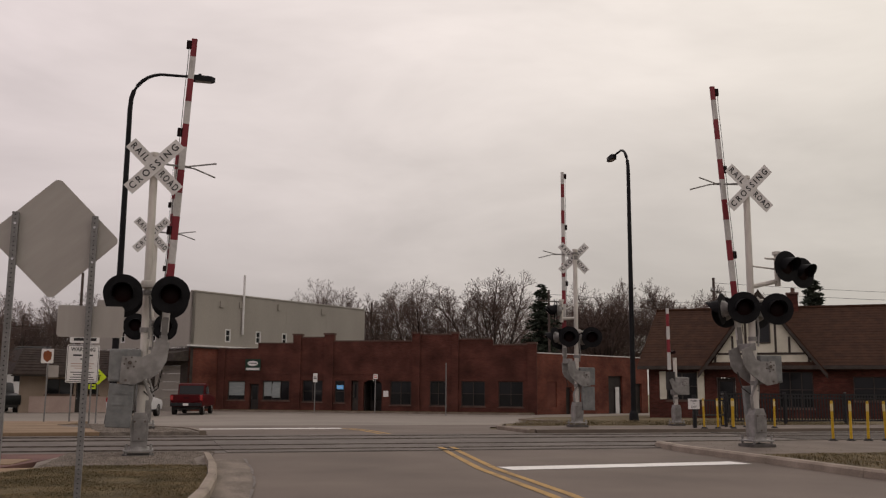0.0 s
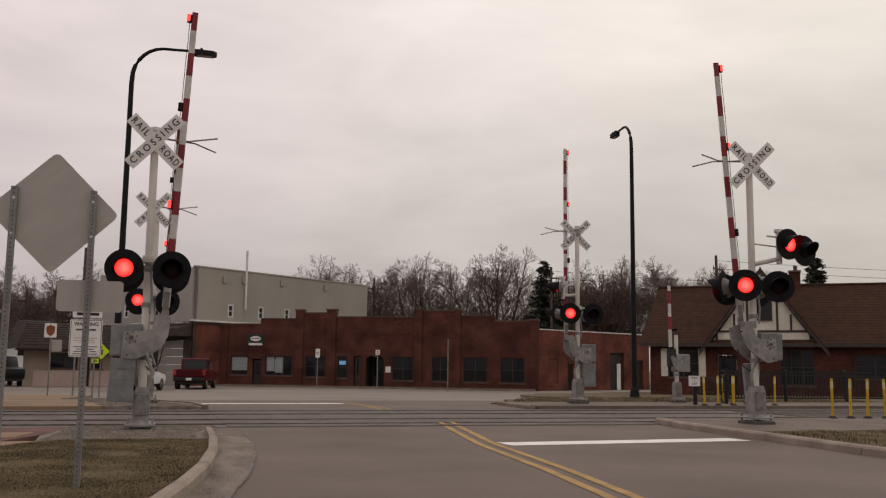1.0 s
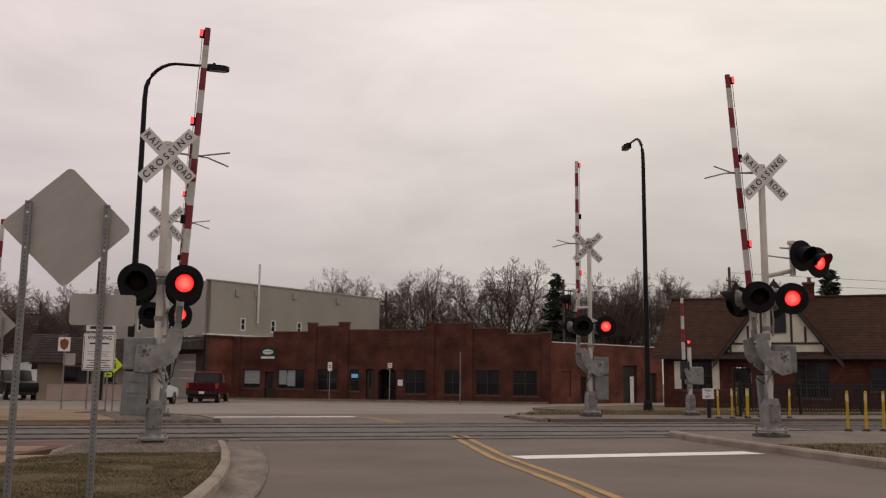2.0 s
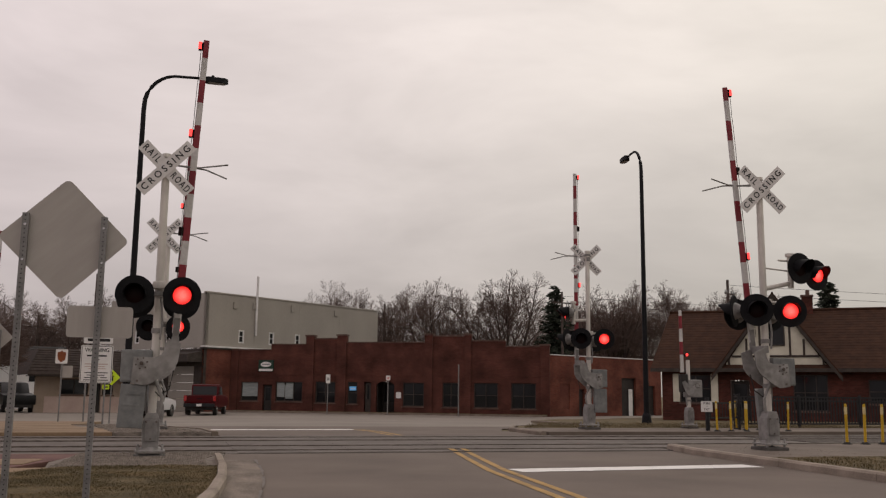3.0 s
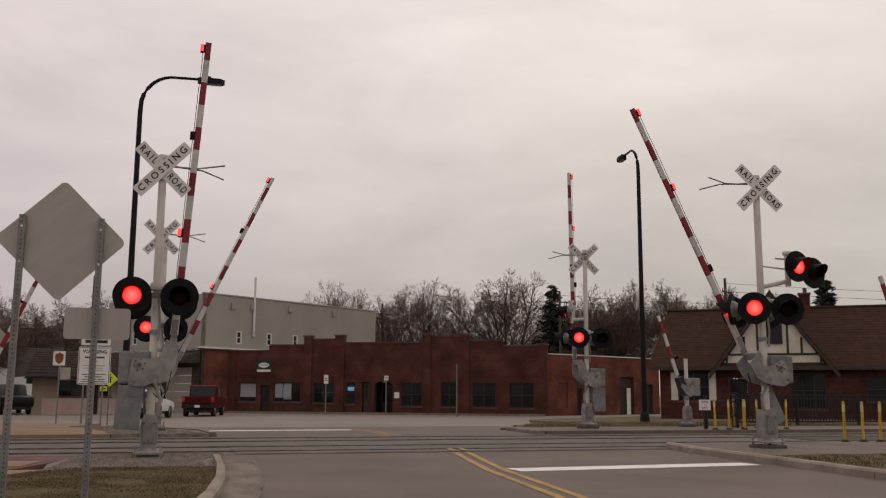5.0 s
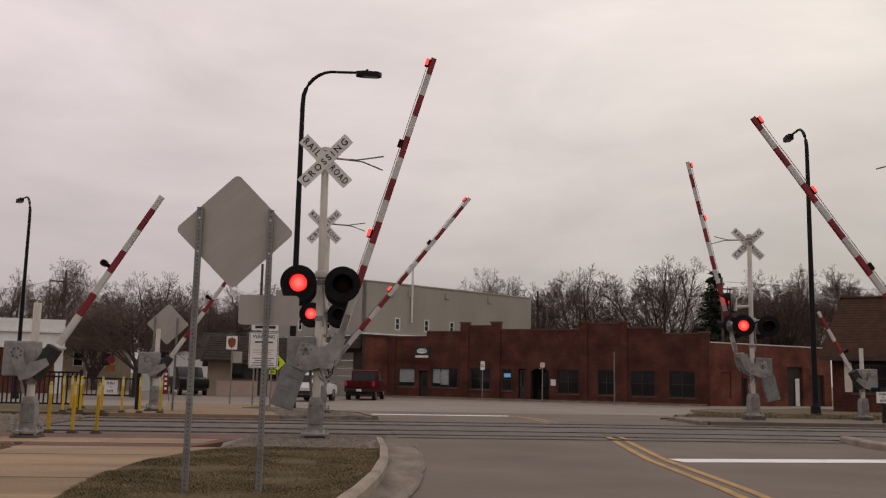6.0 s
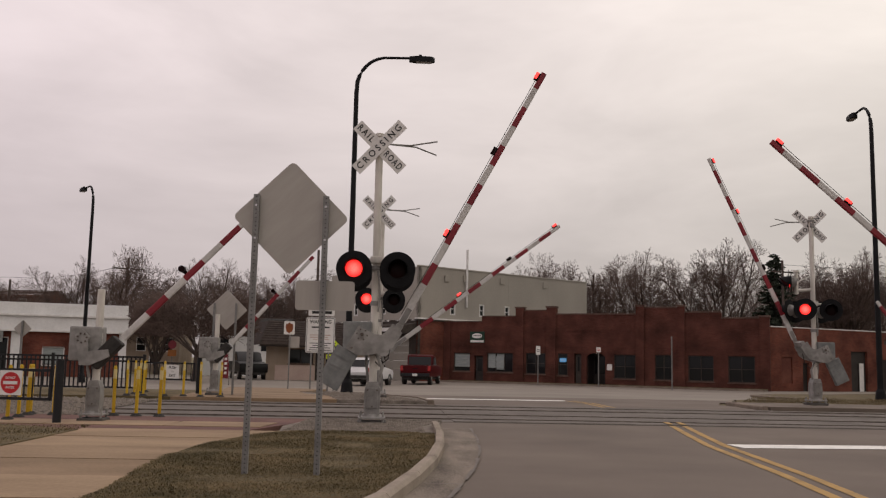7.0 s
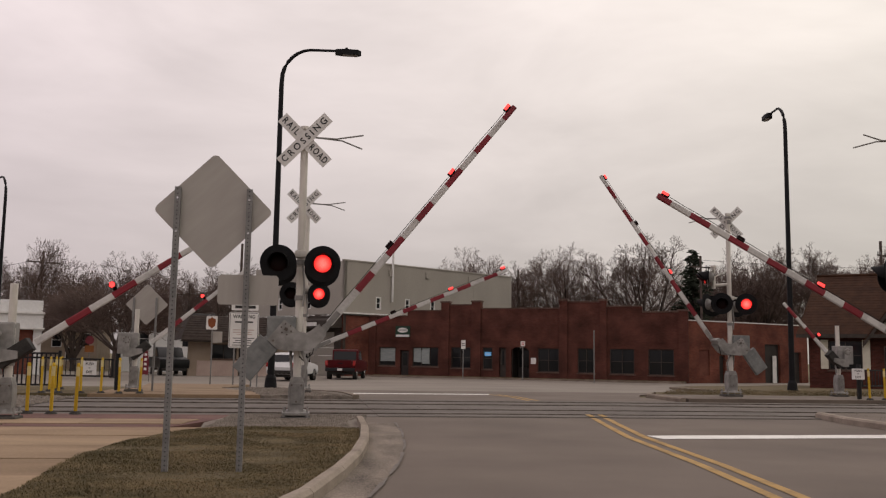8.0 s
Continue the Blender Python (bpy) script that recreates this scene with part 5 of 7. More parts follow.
def thatch_shop(b, L):
    bm = bmn()
    holes = [(1.55, 3.3, 0.75, 1.75), (3.45, 4.1, -0.5, 1.75), (4.2, 4.9, 0.75, 1.75)]
    wall_cells(bm, 0.6, L, -0.6, [(0, L, 2.9)], holes, 0.3)
    part("wall", bm, M_tanwall, b, "tan wall with a pale base")
    window(b, *holes[0], cols=2, rows=1, frame_mat=M_trimdark)
    window(b, *holes[2], cols=1, rows=1, frame_mat=M_trimdark)
    door(b, *holes[1], y=0.15)
    for a, c in ((0.6, 3.42), (4.13, L)):
        bm = bmn()
        box(bm, a, c, -0.03, -0.003, -0.6, 0.62)
        part("base_panel", bm, M_pinkwall, b, "pale pinkish base panel")
    n = 10
    for i in range(n):
        bm = bmn()
        t0, t1 = i / n, (i + 1) / n
        y0, y1 = -1.3 + 2.2 * t0, -1.3 + 2.2 * t1
        z0, z1 = 2.0 + 1.75 * t0 ** 0.85, 2.0 + 1.75 * t1 ** 0.85
        x0, x1 = -0.7 + 0.9 * t0, -0.7 + 0.9 * t1
        v = [bm.verts.new(p) for p in ((x0, y0, z0 + 0.04), (L, y0, z0 + 0.04), (L, y1, z1), (x1, y1, z1), (x0, y0, z0 - 0.05), (L, y0, z0 - 0.05))]
        bm.faces.new(v[:4])
        bm.faces.new((v[4], v[5], v[1], v[0]))
        w = [bm.verts.new(p) for p in ((x0, y0, z0), (x0, 6, z0), (x1, 6, z1), (x1, y1, z1))]
        bm.faces.new(w)
        part("shake_course", bm, M_thatch, b, "dark shaggy course of the awning roof")
    bm = bmn()
    box(bm, -0.6, L, -1.25, 0.0, 1.9, 1.97)
    part("soffit", bm, M_trimdark, b)


flat_shop("corner_shop", -8.3, 65.76, -1.6, 67.63, "low tan shop with a dark shake awning roof", thatch_shop)


def gable_house(name, x, y, turn, w, d, h, rh, wall, label):
    b = thing(name, pose(x, y, 0, 0, 0, turn), label, "house")
    bm = bmn()
    holes = [(w * 0.2, w * 0.2 + 0.9, h - 1.7, h - 0.4), (w * 0.7, w * 0.7 + 0.9, h - 1.7, h - 0.4), (w * 0.45, w * 0.45 + 0.9, 0.3, 1.5)]
    wall_cells(bm, 0, w, -0.7, [(0, w, h)], holes, 0.25)
    part("wall", bm, wall, b, "house front wall")
    for hh in holes:
        window(b, *hh, y=0.05, cols=1, rows=2, frame_mat=M_trimwhite, sill=False)
    for x0 in (0, w - 0.25):
        bm = bmn()
        prism(bm, [(0.25, -0.7), (d, -0.7), (d, h), (d / 2, h + rh - 0.1), (0.25, h)], x0, x0 + 0.25, "x")
        part("end_wall", bm, wall, b)
    for sgn in (0, 1):
        y0, y1 = (-0.4, d / 2) if sgn == 0 else (d + 0.4, d / 2)
        for i in range(10):
            bm = bmn()
            t0, t1 = i / 10, (i + 1) / 10
            v = [bm.verts.new(p) for p in ((-0.4, y0 + (y1 - y0) * t0, h - 0.2 + (rh + 0.2) * t0 + 0.03), (w + 0.4, y0 + (y1 - y0) * t0, h - 0.2 + (rh + 0.2) * t0 + 0.03), (w + 0.4, y0 + (y1 - y0) * t1, h - 0.2 + (rh + 0.2) * t1), (-0.4, y0 + (y1 - y0) * t1, h - 0.2 + (rh + 0.2) * t1))]
            bm.faces.new(v)
            part("shingle_course", bm, M_rubber if wall is M_white_wall else M_shingle, b, "course of the shingled roof")


gable_house("white_house", -15.6, 80.11, 3, 7.0, 7, 3.3, 1.3, M_white_wall, "white clapboard house with a dark grey roof")
gable_house("brown_house", -24.5, 89.42, 0, 5.0, 6, 3.2, 1.8, M_tanwall, "tan brick house behind a bare tree")
gable_house("brick_house", -46.0, 102.47, 0, 9.0, 8, 7.3, 0.8, M_brickflank, "red brick house behind the white shop")

# ---- street lamps ----
def street_lamp(u, v, z, turn, h, label, reach=1.75):
    b = thing("street_lamp", pose(u, v, z, 0, 0, turn), label, "street lamp", "street lamps")
    bm = bmn()
    cyl(bm, (0, 0, 0), (0, 0, 0.35), 0.2, 0.16, 18)
    cyl(bm, (0, 0, 0.35), (0, 0, 0.45), 0.16, 0.12, 18)
    part("base", bm, M_pole_black, b, "", True)
    bm = bmn()
    pts = [(0, 0, 0.3 + (h - 1.5) * i / 8) for i in range(9)] + [(0.95 - 0.95 * math.cos(a), 0, h - 1.05 + 1.05 * math.sin(a)) for a in [radians(12 * i) for i in range(1, 8)]] + [(reach, 0, h + 0.02)]
    tube(bm, pts, 0.105, 12, 0.04)
    part("pole", bm, M_pole_black, b, "tall black pole bent into an arm", True)
    bm = bmn()
    prism(bm, [(reach - 0.1, -0.07), (reach + 0.15, -0.15), (reach + 0.6, -0.13), (reach + 0.72, 0.0), (reach + 0.6, 0.13), (reach + 0.15, 0.15), (reach - 0.1, 0.07)], h - 0.1, h + 0.06, "z")
    hd = part("lamp_head", bm, M_pole_black, b, "flat black lamp head")
    bm = bmn()
    cyl(bm, (reach + 0.25, 0, h + 0.06), (reach + 0.25, 0, h + 0.14), 0.05, seg=10)
    part("photocell", bm, M_pole_black, hd)
    bm = bmn()
    box(bm, reach + 0.12, reach + 0.6, -0.1, 0.1, h - 0.115, h - 0.102)
    part("lens", bm, M_lens_clear, hd)


street_lamp(-1.17, 28.78, 0.04, 0, 10.66, "tall black street lamp on the far corner")
street_lamp(17.35, 31.86, 0.0, 80, 10.8, "tall black street lamp beside the station house")
street_lamp(-14.95, 47.13, -0.3, 122, 9.95, "tall black street lamp beyond the fence")


# ---- signs ----
def perforated_post(parent, x, y, z0, z1, w=0.05, name="post", holes=True, lean=0.0):
    bm = bmn()
    for a, b, c, d in ((-w / 2, -w / 2 + 0.006, -w / 2, w / 2), (w / 2 - 0.006, w / 2, -w / 2, w / 2), (-w / 2 + 0.006, w / 2 - 0.006, -w / 2, -w / 2 + 0.006), (-w / 2 + 0.006, w / 2 - 0.006, w / 2 - 0.006, w / 2)):
        box(bm, a, b, c, d, z0, z1)
    p = part(name, bm, M_post, parent, "galvanised square sign post", False, pose(x, y, 0, 0, lean, 0))
    if holes:
        # the face is uncut: dark discs paint the shade inside punched holes
        bm = bmn()
        z = z0 + 0.05
        while z < z1 - 0.02:
            for s in (-1, 1):
                cyl(bm, (0, -w / 2 - 0.001, z), (0, -w / 2 + 0.004, z), 0.006, seg=6)
            z += 0.0254 * 1.5
        tagged(part("hole_row", bm, M_hole, p, "row of dark discs painting the shade of punched holes"), kind="stuff")
    return p


def rounded(w, h, r, n=5):
    pts = []
    for cx, cz, a0 in ((w / 2 - r, h / 2 - r, 0), (-w / 2 + r, h / 2 - r, 90), (-w / 2 + r, -h / 2 + r, 180), (w / 2 - r, -h / 2 + r, 270)):
        for i in range(n + 1):
            a = radians(a0 + 90 * i / n)
            pts.append((cx + r * math.cos(a), cz + r * math.sin(a)))
    return pts


def plate(name, w, h, r, material, parent, m, label="", thick=0.004):
    bm = bmn()
    prism(bm, rounded(w, h, r), -thick / 2, thick / 2)
    return part(name, bm, material, parent, label, False, m)


dsign = thing("diamond_sign", pose(-0.905, 8.4, 0.0), "bare grey back of a diamond warning sign on two posts", "road sign")
for x in (-0.31, 0.315):
    perforated_post(dsign, x, -0.03, 0.0, 2.55, 0.052)
plate("diamond_plate", 0.745, 0.745, 0.05, M_signback, dsign, pose(0.0, 0.012, 2.352, 0, 45, 0), "unpainted aluminium diamond plate")
plate("lower_plate", 0.53, 0.267, 0.03, M_signback, dsign, pose(0.33, 0.012, 1.651), "unpainted aluminium plate below")
for x in (-0.31, 0.315):
    for z in (2.15, 2.45):
        bm = bmn()
        cyl(bm, (x, -0.062, z), (x, -0.055, z), 0.011, seg=6)
        part("bolt", bm, M_chrome, dsign)

fsign = thing("diamond_sign", pose(-4.35, 25.52, 0.09), "grey back of a diamond sign beyond the tracks", "road sign")
for x in (-0.33, 0.25):
    perforated_post(fsign, x, -0.03, 0.0, 2.45, 0.05, holes=False)
plate("diamond_plate", 0.78, 0.78, 0.05, M_signback, fsign, pose(0.0, 0.01, 2.27, 0, 45, 0), "unpainted aluminium diamond plate")
ssign = thing("diamond_sign", pose(-10.4, 27.29, 0.05), "small grey back of a diamond sign beside the fence", "road sign")
perforated_post(ssign, 0, -0.03, 0.0, 1.95, 0.05, holes=False)
plate("diamond_plate", 0.36, 0.36, 0.03, M_signback, ssign, pose(0.0, 0.01, 1.72, 0, 45, 0))


def bars(parent, rows, m, material=M_ink):
    """Lines of unreadable writing: (centre x, z, width, height)."""
    for x, z, w, h in rows:
        bm = bmn()
        box(bm, x - w / 2, x + w / 2, -0.006, -0.003, z - h / 2, z + h / 2)
        part("writing_bar", bm, material, parent)


wsign = thing("warning_sign", pose(-2.62, 37.17, -0.17), "large white lettered warning sign on posts beside the street", "road sign")
perforated_post(wsign, -0.34, 0.03, 0, 3.2, 0.06, holes=False)
perforated_post(wsign, 0.34, 0.03, 0, 3.2, 0.06, holes=False)
wp = plate("sign_face", 1.14, 1.40, 0.06, M_signwhite, wsign, pose(0, 0, 2.20))
bm = bmn()
for a, b, c, d in ((-0.53, 0.53, 0.655, 0.675), (-0.53, 0.53, -0.675, -0.655), (-0.545, -0.525, -0.64, 0.64), (0.525, 0.545, -0.64, 0.64)):
    box(bm, a, b, -0.005, -0.003, c, d)
part("border", bm, M_ink, wp)
letters("WARNING", 0.2, M_ink, wp, pose(0, -0.004, 0.52), width=0.86)
bars(wp, [(-0.2, 0.31, 0.3, 0.06), (0.2, 0.31, 0.3, 0.06), (0, 0.17, 0.2, 0.05)], None)
bars(wp, [(0, 0.0, 0.8, 0.035), (-0.05, -0.09, 0.7, 0.035), (0.03, -0.17, 0.6, 0.03)], None, M_pinkwall)
bars(wp, [(-0.2, -0.32, 0.42, 0.03), (0.24, -0.32, 0.36, 0.03), (0, -0.41, 0.62, 0.03), (-0.15, -0.50, 0.5, 0.03), (0.28, -0.50, 0.24, 0.03), (0, -0.59, 0.86, 0.03)], None)
up = plate("upper_plate", 1.04, 0.27, 0.04, M_signwhite, wsign, pose(0.02, 0, 3.1))
bars(up, [(-0.2, 0, 0.36, 0.11), (0.22, 0, 0.38, 0.11)], None)

hsign = thing("route_sign", pose(-3.82, 36.89, -0.17), "square white sign with a brown shield, small plate below", "road sign")
perforated_post(hsign, 0.03, 0.03, 0, 2.75, 0.05, holes=False)
hp = plate("sign_face", 0.42, 0.52, 0.03, M_signwhite, hsign, pose(0, 0, 2.45))
bm = bmn()
prism(bm, [(0, -0.22), (0.12, -0.12), (0.15, 0.05), (0.13, 0.16), (0.06, 0.17), (0, 0.22), (-0.06, 0.17), (-0.13, 0.16), (-0.15, 0.05), (-0.12, -0.12)], -0.006, -0.003)
part("shield", bm, M_signbrown, hp, "brown shield shape")
plate("lower_plate", 0.42, 0.44, 0.03, M_signback, hsign, pose(0.2, 0.06, 1.9))

ysign = thing("pedestrian_sign", pose(-2.1, 38.19, -0.19), "fluorescent yellow diamond crossing sign with arrow plate", "road sign")
perforated_post(ysign, 0, 0.03, 0, 2.2, 0.05, holes=False)
yp = plate("sign_face", 0.44, 0.44, 0.04, M_signyellow, ysign, pose(0, 0, 1.75, 0, 45, 0))
bm = bmn()
for a, b, c, d in ((-0.06, 0.02, 0.02, 0.2), (-0.1, -0.02, -0.22, 0.02), (0.0, 0.08, -0.2, 0.02), (-0.02, 0.05, 0.21, 0.28), (0.02, 0.13, 0.04, 0.09)):
    box(bm, a, b, -0.006, -0.003, c, d)
part("symbol", bm, M_ink, yp, "plain dark symbol", False, pose(0, 0, 0, 0, -45, 0) @ Matrix.Diagonal((0.7, 1, 0.7, 1)))
ap = plate("arrow_plate", 0.26, 0.18, 0.02, M_signyellow, ysign, pose(-0.2, -0.01, 1.38))
bars(ap, [(0, 0, 0.16, 0.05)], None)

for u, v, h, lab in ((10.5, 63.9, 2.6, True), (14.3, 62.04, 2.55, True)):
    s = thing("parking_sign", pose(u, v, -0.40), "small white parking sign on a thin post", "road sign", "parking signs")
    perforated_post(s, 0, 0.03, 0, h + 0.1, 0.06, holes=False)
    pl = plate("sign_face", 0.3, 0.6 if u < 12 else 0.32, 0.02, M_signwhite, s, pose(0, 0, h - (0.2 if u < 12 else 0.05)))
    bars(pl, [(0, 0.05, 0.18, 0.05), (0, -0.06, 0.2, 0.05)], None, M_ink if u < 12 else M_signred)
bare = thing("sign_post", pose(18.15, 58.31, -0.42), "bare thin grey sign post before the shops", "post")
perforated_post(bare, 0, 0, 0, 3.4, 0.06, holes=False)


# ---- pedestrian gates ----
def small_gate(u, v, z, s, length, rows, label, phase, mast=2.12, root=(0.36, 0.5)):
    g = thing("pedestrian_gate", pose(u, v, z), label, "pedestrian gate", "pedestrian gates")
    mast_base(g)
    for o in list(g.children):
        o.scale = (0.82, 0.82, 0.9)
    bm = bmn()
    cyl(bm, (0, 0, 0.6), (0, 0, mast), 0.062, 0.06, 18)
    part("mast", bm, M_silver, g, "short aluminium-painted mast", True)
    px, pz = -s * 0.2, 1.32
    bm = bmn()
    box(bm, px - s * 0.24, px + s * 0.26, -0.10, 0.24, pz - 0.36, pz + 0.19, 0.03)
    part("mechanism_box", bm, M_cast, g, "pale grey mechanism box")
    bm = bmn()
    for q in (1.02, 0.86):
        cyl(bm, (0, 0, q - 0.03), (0, 0, q + 0.03), 0.08, seg=14)
    tube(bm, [(-0.1, -0.05, 0.7), (-0.14, -0.08, 0.95), (0.02, -0.1, 1.0), (0.12, -0.05, 1.02)], 0.025, 8)
    part("conduit", bm, M_cast, g, "", True)
    bm = bmn()
    shape = [(-0.1, 0.1), (-0.12, -0.04), (0.1, -0.2), (0.28, -0.33), (0.40, -0.22), (0.52, 0.10), (0.42, 0.16), (0.30, 0.02), (0.22, -0.08), (0.1, 0.02), (0.06, 0.1)]
    shape = [(s * a, b) for a, b in shape]
    prism(bm, shape, -0.2, -0.17)
    cyl(bm, (0, -0.21, 0), (0, 0.1, 0), 0.03, seg=12)
    arm = part("gate_arm", bm, M_cast, g, "pale grey V-shaped lever", False, pose(px, 0, pz))
    for i in range(7):
        a = i * 2 * math.pi / 7
        bm = bmn()
        cyl(bm, (0.075 * math.cos(a), -0.212, 0.075 * math.sin(a)), (0.075 * math.cos(a), -0.198, 0.075 * math.sin(a)), 0.017, seg=6)
        part("bolt", bm, M_rail, arm, "dark bolt head")
    bm = bmn()
    box(bm, s * 0.30, s * 0.52, -0.17, 0.05, -0.2, 0.36, 0.02)
    part("arm_bracket", bm, M_rubber, arm, "dark steel arm bracket")
    rx = s * 0.43
    zz, i, end = 0.42, 0, 0.42 + length
    while zz < end - 0.01:
        ln = 0.55 if i == 0 else min(0.41, end - zz)
        bm = bmn()
        w0, w1 = (0.058 - 0.012 * (q - 0.42) / length for q in (zz, zz + ln))
        vv = [bm.verts.new((rx + dx * w, -0.05 + dy * 0.026, q)) for q, w in ((zz, w0), (zz + ln, w1)) for dx, dy in ((-1, -0.6), (-0.7, -1), (0.7, -1), (1, -0.6), (1, 0.6), (0.7, 1), (-0.7, 1), (-1, 0.6))]
        for j in range(8):
            bm.faces.new((vv[j], vv[(j + 1) % 8], vv[8 + (j + 1) % 8], vv[8 + j]))
        bm.faces.new(vv[:8][::-1])
        bm.faces.new(vv[8:])
        red = i % 2 == 1
        part("red_stripe" if red else "white_stripe", bm, M_arm_red if red else M_arm_white, arm, "red length of the arm" if red else "white length of the arm")
        zz += ln
        i += 1
    q = end - 1.40
    bm = bmn()
    cyl(bm, (rx - s * 0.15, -0.12, q), (rx - s * 0.15, 0.02, q), 0.055, seg=16)
    box(bm, rx - s * 0.15, rx - s * 0.05, -0.07, -0.03, q - 0.03, q + 0.03)
    lb = part("arm_lamp", bm, M_lens_off, arm, "round red lamp on the arm", True)
    bm = bmn()
    cyl(bm, (rx - s * 0.15, -0.115, q), (rx - s * 0.15, -0.10, q), 0.045, seg=16)
    gl = part("glow", bm, M_armled, lb, "lit red lamp face", False, pose(0, 0, 0))
    MOVES.append((gl, flash_rows(phase, pose(0, 0, 0), pose(0, -0.014, 0))))
    MOVES.append((arm, [(t, pose(px, 0, pz, 0, s * a, 0)) for t, a in rows]))
    return g


small_gate(-4.68, 15.46, 0.02, 1, 2.85, [(0.0, 1.0), (3.2, 1.0), (3.6, 5.0), (4.2, 12.5), (5.3, 23.5), (6.0, 30.5), (6.5, 37.0), (7.0, 43.5), (7.5, 50.0), (8.0, 56.0)], "short pedestrian gate before the tracks, arm lowering", 1)
small_gate(-4.5, 25.06, 0.09, 1, 3.15, [(0.0, 1.0), (3.2, 1.0), (3.6, 4.0), (4.2, 12.5), (5.3, 26.0), (6.0, 33.0), (6.5, 37.5), (7.0, 41.0), (7.5, 45.5), (8.0, 50.0)], "short pedestrian gate beyond the tracks, arm lowering", 1)
small_gate(15.75, 26.18, 0.1, -1, 1.95, [(0.0, 0.5), (3.5, 0.8), (4.0, 7.5), (4.2, 9.8), (5.3, 22.0), (5.6, 26.0), (6.0, 29.5), (7.0, 36.0), (8.0, 43.0)], "short pedestrian gate beside the station fence, arm lowering", 1)
small_gate(15.0, 15.74, 0.1, -1, 1.95, [(0.0, 0.5), (3.5, 0.8), (4.0, 7.5), (4.2, 9.8), (5.3, 22.0), (5.6, 26.0), (6.0, 29.5), (7.0, 36.0), (8.0, 43.0)], "short pedestrian gate on the near walk, arm lowering", 1)


# ---- bollards ----
def bollard(u, v, z, tilt=0.0):
    b = thing("bollard", pose(u, v, z, tilt, tilt * 0.7, 0), "slim yellow plastic bollard on a black foot", "bollard", "yellow bollards")
    bm = bmn()
    cyl(bm, (0, 0, 0), (0, 0, 0.05), 0.11, 0.06, 12)
    part("foot", bm, M_rubber, b, "black rubber foot")
    bm = bmn()
    cyl(bm, (0, 0, 0.05), (0, 0, 0.84), 0.031, 0.029, 12)
    cyl(bm, (0, 0, 0.84), (0, 0, 0.865), 0.029, 0.018, 12)
    part("tube", bm, M_yellowpost, b, "", True)
    bm = bmn()
    cyl(bm, (0, 0, 0.64), (0, 0, 0.80), 0.0322, 0.0318, 12)
    part("band", bm, M_band, b, "pale reflective band", True)


for i, (u, v) in enumerate([(-5.96, 15.28), (-6.06, 15.98), (-6.12, 16.53), (-6.16, 16.77), (-5.73, 16.67), (-4.74, 16.77), (-4.34, 16.74), (-3.94, 16.72), (-6.9, 15.09)]):
    bollard(u, v, 0.028, (i * 37 % 5 - 2) * 0.6)
for i, (u, v) in enumerate([(-6.4, 23.71), (-6.45, 24.59), (-6.5, 25.34), (-6.0, 23.71), (-6.6, 26.27), (-5.5, 23.75), (-5.05, 23.85), (-4.6, 23.71), (-4.13, 23.85)]):
    bollard(u, v, 0.09, (i * 23 % 5 - 2) * 0.6)
for i, (u, v) in enumerate([(15.25, 23.85), (15.74, 23.9), (16.7, 24.59), (16.23, 23.85), (17.75, 24.0), (17.0, 25.52), (17.3, 24.78), (14.15, 17.14), (14.58, 17.09), (15.0, 17.05), (15.44, 17)]):
    bollard(u, v, 0.1, (i * 31 % 5 - 2) * 0.5)


# ---- fences ----
def fence(u0, v0, u1, v1, z, h, label, posts=2.4):
    d = Vector((u1 - u0, v1 - v0))
    L = d.length
    f = thing("fence", pose(u0, v0, z, 0, 0, math.degrees(math.atan2(d.y, d.x))), label, "fence", "black fences")
    n = max(1, round(L / posts))
    for i in range(n + 1):
        bm = bmn()
        box(bm, i * L / n - 0.04, i * L / n + 0.04, -0.04, 0.04, 0, h + 0.08, 0.006)
        part("post", bm, M_fence, f)
    for zz in (0.12, h - 0.12, h):
        bm = bmn()
        box(bm, 0, L, -0.025, 0.025, zz - 0.025, zz + 0.025)
        part("rail", bm, M_fence, f)
    m = int(L / 0.12)
    first = None
    for i in range(1, m):
        if first is None:
            bm = bmn()
            box(bm, -0.02, 0.02, -0.012, 0.012, 0.12, h - 0.02)
            first = part("picket", bm, M_fence, f, "", False, pose(i * L / m, 0, 0))
        else:
            again(first, pose(i * L / m, 0, 0))
    return f


fence(-17.0, 27.01, -6.85, 27.01, 0.05, 0.98, "black steel picket fence beside the plaza")
fence(17.9, 26.92, 40.0, 26.92, 0.1, 1.0, "black steel picket fence before the station house")
fence(16.8, 25.06, 17.9, 26.92, 0.1, 1.0, "short black steel picket fence beside the walk")


